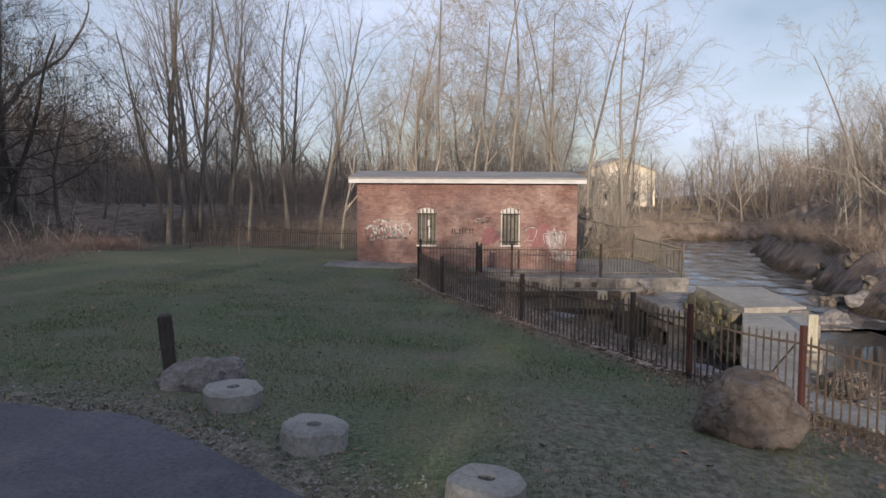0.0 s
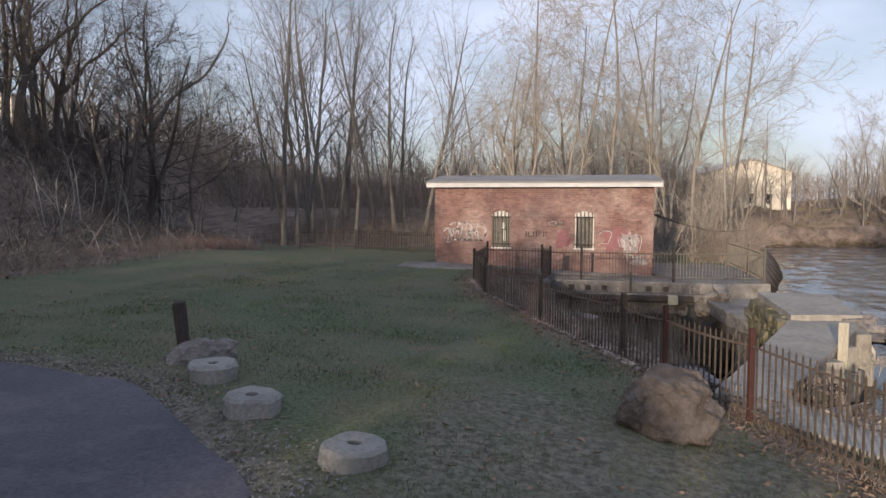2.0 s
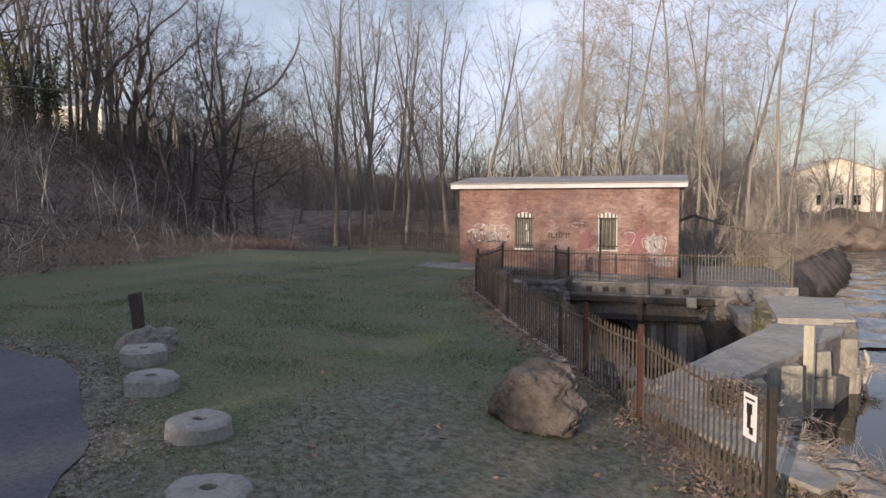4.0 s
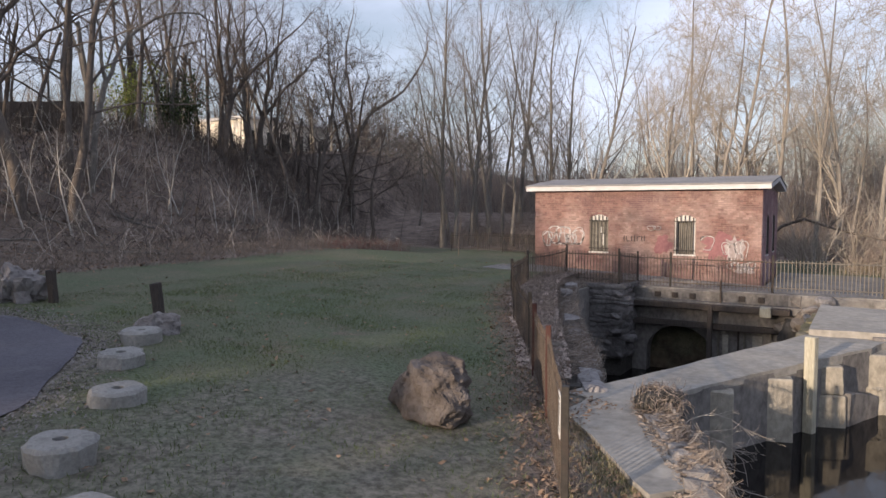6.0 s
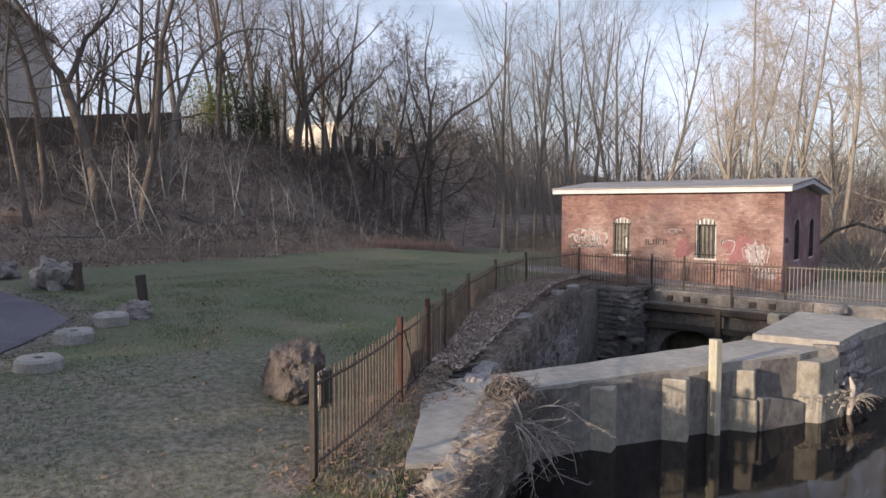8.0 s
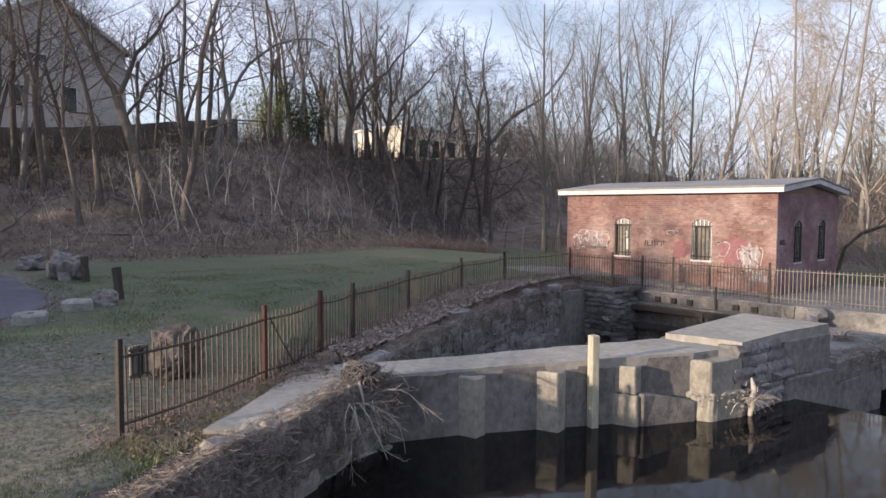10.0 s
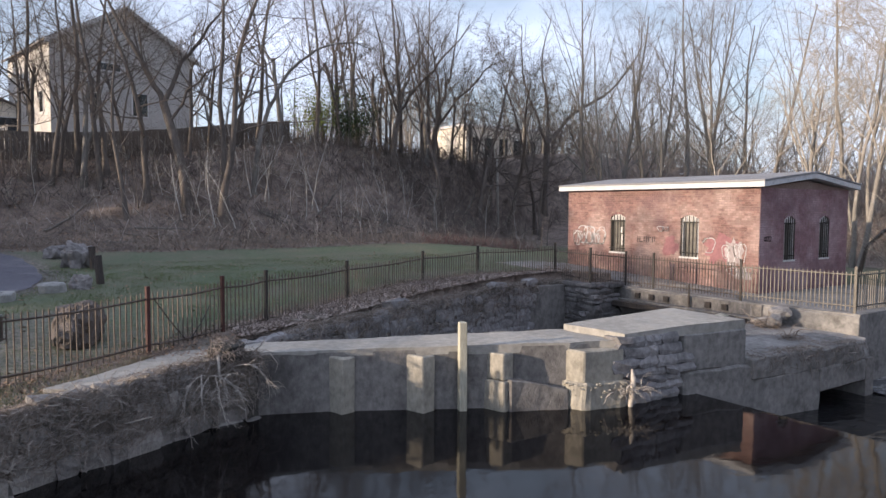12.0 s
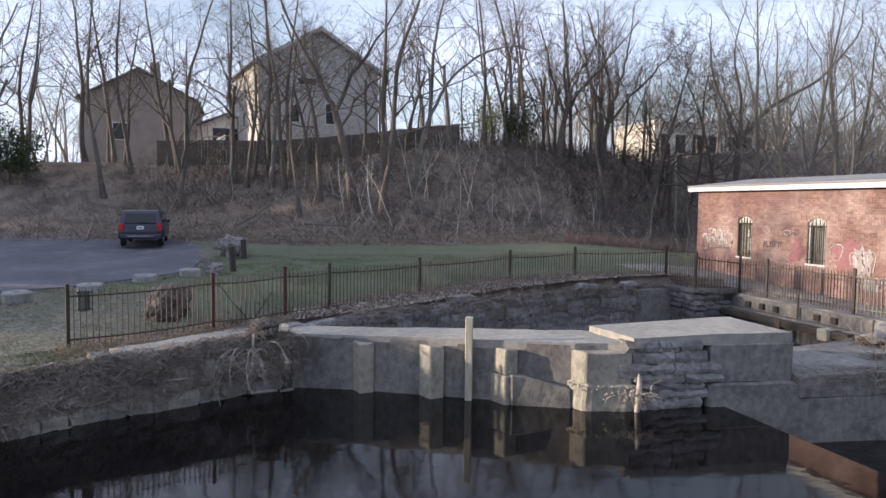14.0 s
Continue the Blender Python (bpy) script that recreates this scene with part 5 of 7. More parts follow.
TREES = {}
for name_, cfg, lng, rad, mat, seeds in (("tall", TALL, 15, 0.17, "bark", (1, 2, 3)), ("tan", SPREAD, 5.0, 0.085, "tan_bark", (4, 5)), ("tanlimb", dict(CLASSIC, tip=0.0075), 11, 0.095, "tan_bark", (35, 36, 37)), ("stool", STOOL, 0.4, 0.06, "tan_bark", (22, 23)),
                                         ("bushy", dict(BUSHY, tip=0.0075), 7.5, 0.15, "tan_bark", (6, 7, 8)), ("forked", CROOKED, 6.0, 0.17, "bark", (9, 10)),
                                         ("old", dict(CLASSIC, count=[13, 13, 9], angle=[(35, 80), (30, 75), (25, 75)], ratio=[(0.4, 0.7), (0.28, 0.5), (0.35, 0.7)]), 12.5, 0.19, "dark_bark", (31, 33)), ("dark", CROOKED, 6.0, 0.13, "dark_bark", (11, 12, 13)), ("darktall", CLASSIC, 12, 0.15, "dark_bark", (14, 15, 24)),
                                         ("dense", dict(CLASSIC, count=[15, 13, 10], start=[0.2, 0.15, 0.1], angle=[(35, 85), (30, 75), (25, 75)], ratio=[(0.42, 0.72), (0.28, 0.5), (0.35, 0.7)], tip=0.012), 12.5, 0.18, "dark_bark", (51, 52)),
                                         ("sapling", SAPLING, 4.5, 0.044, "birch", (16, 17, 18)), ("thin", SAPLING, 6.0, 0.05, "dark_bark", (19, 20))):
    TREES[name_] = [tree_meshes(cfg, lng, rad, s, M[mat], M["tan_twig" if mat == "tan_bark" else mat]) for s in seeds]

LABELS = {"tall": "tall bare grey tree with ascending limbs", "tan": "bare tan tree with arching stems and fine twigs", "tanlimb": "bare tan tree with wide crooked limbs", "stool": "many-stemmed bare bush with bowed tan stems", "bushy": "bare spreading tree with dense golden twigs",
          "forked": "bare grey tree forked into several stems", "dark": "dark bare tree with wide forked limbs", "old": "stout dark old tree with wide-spreading limbs", "dense": "dark old tree thick with drooping twigs", "darktall": "dark slender bare tree on the slope",
          "sapling": "slim pale-barked bare sapling", "thin": "thin dark bare sapling"}


def tree(kind, x, y, s=1.0, turn=0.0, lean=(0, 0), k=0, z=None, group="bare trees"):
    meshes = TREES[kind][k % len(TREES[kind])]
    t = empty("tree", x, y, (height(x, y) if z is None else z))
    t.matrix_basis = pose(x, y, height(x, y) if z is None else z, lean[0], lean[1], turn) @ Matrix.Scale(s, 4)
    tagged(t, LABELS[kind], "tree", group=group)
    piece("trunk", meshes[0], t, Matrix())
    piece("crown", meshes[1], t, Matrix())
    return t


def scatter(kinds, count, area, seed, smin=0.8, smax=1.25, lean=4, group="bare trees", keep=None, gap=1.5):
    rng = random.Random(seed)
    done, tries = [], 0
    while len(done) < count and tries < count * 30:
        tries += 1
        x, y = rng.uniform(area[0], area[1]), rng.uniform(area[2], area[3])
        if inside(x, y, HOLLOW) or road_gap(x, y) < 1.5 or (keep and not keep(x, y)) or any((x - a) ** 2 + (y - b) ** 2 < gap * gap for a, b in done):
            continue
        done.append((x, y))
        kind = rng.choice(kinds)
        tree(kind, x, y, rng.uniform(smin, smax), rng.uniform(0, 360), (rng.uniform(-lean, lean), rng.uniform(-lean, lean)), rng.randrange(3), group=group)


# the stand of tall trees beyond the lawn
for i, (x, y, s) in enumerate(((-16.8, 42.6, 1.15), (-16.2, 43.4, 1.0), (-15.9, 45.0, 1.15), (-15.6, 47.6, 1.05), (-14.4, 47.2, 0.95), (-11.0, 49.6, 1.1), (-9.2, 52, 1.1), (-18.5, 51, 1.05), (-12.6, 45.0, 0.85), (-19.0, 47.5, 0.95))):
    tree("tall", x, y, s, 70 * i, (0, 0), i, group="tall trees beyond the lawn")
tree("thin", -9.3, 31.5, 0.45, 20, group="saplings by the pump house")
# trees that stand out on the slope and its crest
SLOPE = (("darktall", -26.9, 1.3, 1.1), ("dark", -25.1, 6.2, 1.0), ("darktall", -26.9, 9.2, 1.1), ("darktall", -26.2, 9.9, 1.0), ("forked", -25.6, 11.5, 1.05),
         ("darktall", -25.0, 12.3, 1.1), ("darktall", -21.2, 13.0, 0.9), ("darktall", -20.7, 17.8, 1.4), ("darktall", -21.3, 18.2, 1.25), ("dark", -27.0, 9.0, 1.1), ("dark", -27.2, 10.4, 1.0), ("darktall", -27.0, 11.4, 1.25), ("darktall", -26.2, 12.8, 1.1), ("darktall", -25.0, 5.9, 1.1),
         ("dark", -30.3, 37.1, 1.1), ("forked", -30.8, 38.0, 1.0), ("tall", -33.5, 40, 0.95), ("dark", -34, 46, 1.0),
         ("forked", -30.5, 25, 1.1), ("dark", -30.6, 30, 1.1), ("dark", -31.5, 34.5, 1.05), ("darktall", -29.8, 27.5, 1.1), ("dark", -30.2, 21.5, 1.0), ("dark", -28.5, 18, 1.0))
for i, (kind, x, y, s) in enumerate(SLOPE):
    tree(kind, x, y, s, 57 * i, (3 * math.sin(i * 2.1), 4 * math.cos(i * 1.3)), i, group="trees on the slope")
BIRCHES = ((-20.8, 16.6), (-20.4, 17.1), (-19.9, 19.6), (-20.1, 19.9), (-18.9, 22.5), (-17.3, 24.3), (-18.4, 30.3), (-17.9, 21.2), (-16.9, 17.0), (-16.9, 16.0),
           (-19.3, 28.6), (-16.7, 22.8), (-19.3, 34.8), (-20.3, 19.0), (-19.3, 22.2), (-21.2, 31.7), (-18.6, 26.0), (-18.2, 26.6), (-17.6, 14.6), (-20.75, 19.1), (-20.62, 19.25), (-20.85, 19.3))
for i, (x, y) in enumerate(BIRCHES):
    x, y = 14 + (x - 14) * 1.09, 3 + (y - 3) * 1.09
    tree("sapling", x, y, 0.62 + 0.11 * (i % 5), 83 * i, (9 * math.sin(i * 1.7), 12 * math.cos(i * 2.3)), i, group="pale saplings on the slope")


LIMB = dict(segs=[5, 5, 3, 1], sides=[6, 4, 3, 3], wander=[0.1, 0.16, 0.22, 0.28], lift=[0.02, 0.05, 0.03, 0.0], taper=[0.3, 0.25, 0.35, 0.5],
            count=[9, 8, 8], start=[0.2, 0.2, 0.12], angle=[(25, 60), (28, 65), (25, 70)], ratio=[(0.35, 0.6), (0.35, 0.6), (0.35, 0.65)],
            thin=[0.45, 0.42, 0.45], tip=0.005)


def bend(pts, steps):
    """Rounds a polyline into a smooth run of points."""
    out = []
    n = len(pts)
    for i in range(n - 1):
        a, b, c, d = pts[max(0, i - 1)], pts[i], pts[i + 1], pts[min(n - 1, i + 2)]
        for k in range(steps):
            t = k / steps
            out.append(0.5 * (2 * b + (c - a) * t + (2 * a - 5 * b + 4 * c - d) * t * t + (3 * b - a - 3 * c + d) * t ** 3))
    return out + [pts[-1]]


def landmark_tree(x, y, trunk, arms, mat, label, seed, limbs=11, twig=(1.6, 3.4)):
    """A tree that grows along given stems: trunk and arms are runs of points from its foot, with a thickness at both ends."""
    rng = random.Random(seed)
    t = empty("tree", x, y, height(x, y))
    tagged(t, label, "tree", group="trees on the slope")
    pts = bend([Vector(p) for p in trunk[0]], 4)
    verts, faces = [], []
    n = len(pts) - 1
    tube(verts, faces, pts, [(trunk[1] + (trunk[2] - trunk[1]) * k / n) * (1.35 if k == 0 else 1.0) for k in range(n + 1)], 9)
    raw("trunk", verts, faces, mat, True).parent = t
    verts, faces = [], []
    for run, r0, r1 in arms:
        pts = bend([Vector(p) for p in run], 4)
        n = len(pts) - 1
        for q in pts[1:-1]:
            q += Vector((rng.gauss(0, 0.07), rng.gauss(0, 0.07), rng.gauss(0, 0.05)))
        tube(verts, faces, pts, [r0 + (r1 - r0) * k / n for k in range(n + 1)], 6)
        for k in range(limbs):
            u = 0.15 + 0.83 * (k + rng.random()) / limbs
            i = min(int(u * n), n - 1)
            p = pts[i].lerp(pts[i + 1], u * n - i)
            d = ((pts[i + 1] - pts[i]).normalized() * 0.7 + Vector((rng.gauss(0, 0.55), rng.gauss(0, 0.55), abs(rng.gauss(0.2, 0.45))))).normalized()
            r = (r0 + (r1 - r0) * u) * 0.42
            grow(rng, verts, faces, p, d, rng.uniform(*twig) * (1.15 - 0.5 * u), max(0.02, r), 1, LIMB)
    raw("crown", verts, faces, mat, True).parent = t


# stout tree before the grey house, leaning and forked
landmark_tree(-21.6, 16.2, (((0, 0, -0.3), (-0.3, -0.25, 2.6), (-1.2, -0.95, 6.1)), 0.30, 0.22),
              ((((-1.2, -0.95, 6.0), (-1.6, -2.2, 8.6), (-1.9, -3.6, 11.4), (-2.1, -4.9, 15.0)), 0.19, 0.03),
               (((-1.2, -0.95, 6.0), (-1.1, 0.1, 8.4), (-0.9, 1.6, 10.6), (-0.9, 3.4, 13.6)), 0.16, 0.03),
               (((-0.9, -0.7, 5.0), (0.2, 0.6, 7.2), (0.6, 2.4, 8.8), (0.4, 4.6, 9.8)), 0.09, 0.02)),
              M["dark_bark"], "stout dark leaning tree forked into long limbs", 71)
# crooked tree with a limb that sweeps sideways over the slope
landmark_tree(-23.9, 20.7, (((0, 0, -0.3), (-0.1, 0.4, 3.0), (-0.5, 1.3, 5.6)), 0.17, 0.13),
              ((((-0.5, 1.3, 5.5), (-0.9, 3.0, 8.2), (-1.0, 5.2, 9.8), (-1.0, 7.6, 10.4), (-0.8, 9.4, 9.9)), 0.12, 0.02),
               (((-0.5, 1.3, 5.5), (-0.6, 1.0, 8.2), (-0.2, 0.2, 11.0), (0.2, -0.4, 13.0)), 0.10, 0.02)),
              M["bark"], "crooked grey tree with a limb sweeping sideways", 72)
# wide dark crowns that hang over the edge of the lawn
landmark_tree(-29.0, 33.6, (((0, 0, -0.3), (0.1, 0.2, 2.4), (0.4, 0.5, 4.4)), 0.27, 0.2),
              ((((0.4, 0.5, 4.3), (1.6, 1.6, 6.4), (3.2, 2.8, 8.2), (5.0, 3.8, 10.4)), 0.15, 0.02),
               (((0.4, 0.5, 4.3), (0.2, 0.4, 7.4), (0.6, 0.2, 10.2), (0.3, -0.4, 13.2)), 0.16, 0.02),
               (((0.3, 0.4, 4.0), (0.9, -1.0, 6.2), (2.4, -2.2, 8.0), (3.4, -3.6, 10.4)), 0.13, 0.02),
               (((0.4, 0.5, 4.3), (-0.9, 1.8, 7.0), (-1.6, 3.6, 9.4), (-1.4, 5.4, 12.0)), 0.13, 0.02)),
              M["dark_bark"], "dark old tree with wide drooping crown", 73, 12)
landmark_tree(-30.5, 38.6, (((0, 0, -0.3), (0.0, -0.1, 2.2), (0.2, 0.1, 3.6)), 0.25, 0.19),
              ((((0.2, 0.1, 3.5), (1.4, -0.6, 6.0), (2.4, -1.8, 8.4), (3.0, -3.4, 11.0)), 0.14, 0.02),
               (((0.2, 0.1, 3.5), (0.6, 0.8, 6.8), (0.5, 1.6, 9.8), (0.8, 1.8, 13.0)), 0.15, 0.02),
               (((0.2, 0.1, 3.5), (1.2, 1.6, 5.8), (2.4, 3.4, 8.0), (3.2, 5.2, 10.4)), 0.13, 0.02),
               (((0.2, 0.1, 3.5), (-0.9, -0.9, 6.6), (-1.6, -1.8, 9.6), (-1.4, -2.6, 12.4)), 0.13, 0.02)),
              M["dark_bark"], "dark old tree with wide drooping crown", 74, 12)
# tree on the crest with one long limb sweeping out and up
foot_z = height(-35, 55.2)
landmark_tree(-35, 55.2, (((0, 0, -0.3), (0, 0.2, 9.5 - foot_z)), 0.34, 0.27),
              ((((0, 0.2, 9.4 - foot_z), (0, 4.2, 13.0 - foot_z), (0, 9.5, 15.8 - foot_z), (0, 13.9, 20.4 - foot_z), (0, 14.5, 23.0 - foot_z)), 0.24, 0.04),
               (((0, 0.2, 9.4 - foot_z), (-0.4, 0.6, 13.5 - foot_z), (0, -0.6, 17.5 - foot_z), (0.2, 0.4, 22.5 - foot_z)), 0.18, 0.03),
               (((0, 0.2, 9.4 - foot_z), (0.4, -1.8, 12.5 - foot_z), (0, -3.2, 16.5 - foot_z), (0.2, -3.6, 21.0 - foot_z)), 0.16, 0.03)),
              M["dark_bark"], "dark bare tree with one long arching limb", 77, 12)
for i, (x, y, s) in enumerate(((-30.0, 2.5, 1.1), (-33.5, -1.0, 1.05), (-29.0, -3.5, 1.0), (-35.0, 4.2, 1.0), (-36.5, 0.4, 1.1), (-31.0, -7.0, 1.0))):
    tree("old" if i % 2 else "darktall", x, y, s, 77 * i, (3 * math.sin(i), 4 * math.cos(2 * i)), i, group="trees on the slope")
for i, (x, y, s) in enumerate(((-23.0, 62.0, 1.5), (-17.6, 57.5, 1.3), (-13.8, 54.0, 1.25))):
    tree("tall", x, y, s, 50 + 83 * i, (0, 2 * math.sin(i)), i + 1, group="tall trees beyond the lawn")
# thick dark woods where the crest runs on beyond the lawn
scatter(["old", "old", "darktall", "dark"], 11, (-42, -30.5, 33, 47), 91, 0.95, 1.3, 9, group="trees on the slope", gap=2.2, keep=lambda x, y: x < interp(y, FOOT) - 6)
for i, (x, y, s) in enumerate(((-24.6, 35.4, 0.9), (-27.0, 40.6, 1.1), (-28.6, 45.0, 1.15), (-31.0, 50.5, 1.2), (-25.5, 46.0, 0.9))):
    tree("dense", x, y, s, 71 * i + 10, (3 * math.sin(i), 4 * math.cos(i)), i, group="trees on the slope")
# woods behind the pump house
def beside_river_view(x, y):
    """Leaves a thinly wooded gap towards the river and the cream house."""
    a = math.degrees(math.atan2(x, y))
    return not 10.0 < a < 24.0 or (int(x * 7 + y * 13) % 5 == 0)


scatter(["tanlimb", "tanlimb", "tanlimb", "bushy", "tan"], 15, (-6, 13, 38, 62), 3, 1.1, 1.5, group="woods behind the pump house", gap=2.4, keep=beside_river_view)
for i, (x, y, s) in enumerate(((-0.5, 45.0, 1.5), (2.2, 41.5, 1.45), (4.4, 45.0, 1.6), (6.6, 42.0, 1.4), (7.6, 47.5, 1.5), (10.6, 41.0, 1.35), (11.6, 44.5, 1.3), (9.6, 45.0, 1.5))):
    tree("tanlimb", x, y, s, 64 * i + 15, (2 * math.sin(i), 3 * math.cos(i)), i, group="woods behind the pump house")
for i, (x, y, s) in enumerate(((7.0, 35.2, 0.95), (8.4, 36.8, 1.0), (6.2, 36.8, 0.9), (10.0, 39.0, 0.9), (9.6, 35.8, 0.5), (11.0, 40.4, 0.55), (12.3, 43.6, 0.6))):
    tree("stool", x, y, s, 61 * i, (3 * math.sin(i), 9), i, group="bushes beside the pump house")
for i, (x, y, s) in enumerate(((-30.2, 23.2, 1.05), (-31.5, 41.0, 1.0), (-22.9, 14.3, 1.0), (-29.6, 19.6, 1.0), (-32.4, 44.0, 0.95))):
    tree("old" if i in (0, 2) else "dark", x, y, s, 47 * i + 20, (4 * math.sin(i * 2.0), 5 * math.cos(i)), i, group="trees on the slope")
scatter(["dark", "darktall", "forked"], 5, (-34, -29.5, 28, 46), 31, 1.0, 1.25, 8, group="trees on the slope", gap=1.8)
scatter(["tall", "tanlimb", "tanlimb"], 11, (-34, -6, 52, 90), 4, 0.9, 1.2, group="woods beyond the lawn", gap=3)
# hillside
scatter(["dark", "darktall", "darktall"], 16, (-39, -27.5, -8, 46), 5, 0.75, 1.15, 7, group="trees on the slope", gap=3)
scatter(["sapling", "thin", "thin", "thin"], 30, (-29, -19, 6, 46), 6, 0.45, 0.9, 12, group="saplings on the slope", gap=0.8)
scatter(["sapling"], 16, (-25, -18, 13, 36), 66, 0.35, 0.75, 24, group="pale saplings on the slope", gap=0.7)
# far bank of the river
scatter(["bushy", "tanlimb", "bushy"], 40, (19.5, 42, 25, 58), 7, 0.7, 1.05, 8, group="trees on the far bank", keep=lambda x, y: x > 20.0 + max(0, y - 30) * 0.33, gap=1.5)
scatter(["sapling"], 16, (20, 30, 28, 46), 17, 1.2, 1.9, 12, group="pale saplings on the far bank", keep=lambda x, y: x > 20.0 + max(0, y - 30) * 0.33, gap=0.9)


def open_to_house(x, y):
    """Keeps the cream house across the river and its grass in sight."""
    return not 9.5 < math.degrees(math.atan2(x - 1.5, y)) < 15.5 and not (18 < x < 36 and y < 97)


scatter(["tanlimb", "bushy", "tanlimb"], 22, (3, 44, 67, 96), 18, 0.9, 1.3, 5, group="woods across the river", keep=open_to_house, gap=2.6)
scatter(["bushy", "sapling", "bushy"], 12, (8.5, 20, 36, 64), 12, 0.4, 0.7, 8, group="bushes along the river", gap=1.2)
for i, (x, y, kind, size) in enumerate(((15.2, 56.5, "tan", 0.8), (17.0, 64.0, "tanlimb", 0.8), (18.4, 72.0, "tanlimb", 0.75), (22.6, 90.5, "bushy", 0.6), (27.5, 92.0, "tanlimb", 0.7), (31.0, 93.0, "bushy", 0.45), (33.5, 90.0, "bushy", 0.5), (20.0, 92.0, "bushy", 0.6))):
    tree(kind, x, y, size, 58 * i, (5 * math.sin(i), 5 * math.cos(i)), i, group="woods across the river")
scatter(["tanlimb", "tan"], 16, (0, 50, 88, 112), 8, 1.0, 1.3, group="far woods", gap=3)
# unseen trees added behind the walk's start, towards the sun, to cast shade
scatter(["tall", "forked", "tall"], 6, (-34, -12, -60, -36), 9, 0.9, 1.2, group="trees behind the car park", gap=5)


def leaning_trunk():
    """A dark trunk that has come down and arches over beside the pump house."""
    rng = random.Random(91)
    t = empty("tree", 4.4, 36.6, height(4.4, 36.6))
    tagged(t, "dark fallen tree arching low beside the pump house", "tree")
    pts = [Vector(p) for p in ((0, 0, -0.2), (0.3, 0.0, 1.3), (1.0, -0.1, 2.0), (1.9, -0.1, 2.35), (3.2, 0.0, 1.9), (5.0, 0.1, 1.45), (6.6, 0.4, 1.5))]
    verts, faces = [], []
    tube(verts, faces, pts, [0.09, 0.08, 0.075, 0.07, 0.055, 0.04, 0.015], 7)
    tr = raw("trunk", verts, faces, M["dark_bark"], True)
    tr.parent = t
    verts, faces = [], []
    for _ in range(9):
        i = rng.randrange(2, 6)
        p = pts[i].lerp(pts[i + 1], rng.random()) if i < 6 else pts[i]
        grow(rng, verts, faces, p, Vector((rng.gauss(0.3, 0.4), rng.gauss(0, 0.4), rng.uniform(0.1, 1))).normalized(), rng.uniform(0.8, 2.0), 0.025, 1, SAPLING)
    cr = raw("crown", verts, faces, M["dark_bark"], True)
    cr.parent = t


leaning_trunk()


def far_woods():
    """A belt of distant bare trees all round, as one mesh."""
    rng = random.Random(40)
    verts, faces = [], []
    cfg = dict(SAPLING, count=[13, 6], tip=0.02, sides=[4, 3, 3], segs=[5, 2, 1], ratio=[(0.3, 0.5), (0.35, 0.55)])
    spots = []
    for _ in range(430):
        a = radians(rng.uniform(-62, 55))
        r = rng.uniform(72, 135)
        spots.append((r * math.sin(a) - 2, r * math.cos(a)))
    for _ in range(150):
        spots.append((rng.uniform(-95, -42), rng.uniform(-40, 85)))
    for x, y in spots:
        if inside(x, y, HOLLOW):
            continue
        d = Vector((rng.gauss(0, 0.06), rng.gauss(0, 0.06), 1)).normalized()
        grow(rng, verts, faces, Vector((x, y, height(x, y) - 0.4)), d, rng.uniform(7, 12.5) * (0.7 if 8 < math.degrees(math.atan2(x, y)) < 45 else 1.0), rng.uniform(0.1, 0.18), 0, cfg)
    return tagged(raw("far_woods", verts, faces, M["tan_bark"], True), "distant belt of bare brown winter trees", "woods", kind="stuff")


far_woods()


def brush_field(name, count, area, seed, tall, mat, label, keep=None, bend=0.5, radius=0.006, base=None, fork=2):
    """Thin dry stems, uncountable, as one mesh."""
    rng = random.Random(seed)
    verts, faces = [], []
    made = 0
    tries = 0
    while made < count and tries < count * 12:
        tries += 1
        x, y = rng.uniform(area[0], area[1]), rng.uniform(area[2], area[3])
        if (keep and not keep(x, y, rng)) or (base is None and inside(x, y, HOLLOW)):
            continue
        made += 1
        z = height(x, y) if base is None else base(x, y)
        h = rng.uniform(*tall)
        d = Vector((rng.gauss(0, bend), rng.gauss(0, bend), 1)).normalized()
        p0 = Vector((x, y, z - 0.05))
        p1 = p0 + d * h * 0.5
        d2 = (d + Vector((rng.gauss(0, bend), rng.gauss(0, bend), rng.gauss(0, 0.3)))).normalized()
        p2 = p1 + d2 * h * 0.5
        r = radius * rng.uniform(0.6, 1.5)
        tube(verts, faces, [p0, p1, p2], [r, r * 0.8, r * 0.35], 3)
        for _ in range(fork):
            q = p0.lerp(p2, rng.uniform(0.3, 0.8)) if rng.random() < 0.5 else p1.lerp(p2, rng.random() * 0.6)
            d3 = (d2 + Vector((rng.gauss(0, 0.7), rng.gauss(0, 0.7), rng.gauss(0, 0.5)))).normalized()
            tube(verts, faces, [q, q + d3 * h * rng.uniform(0.2, 0.45)], [r * 0.6, r * 0.3], 3)
    return tagged(raw(name, verts, faces, mat), label, "brush", kind="stuff")


def on_slope(x, y, rng):
    foot = interp(y, FOOT)
    return x < foot + 1.0 - 2.2 * rng.random() ** 2


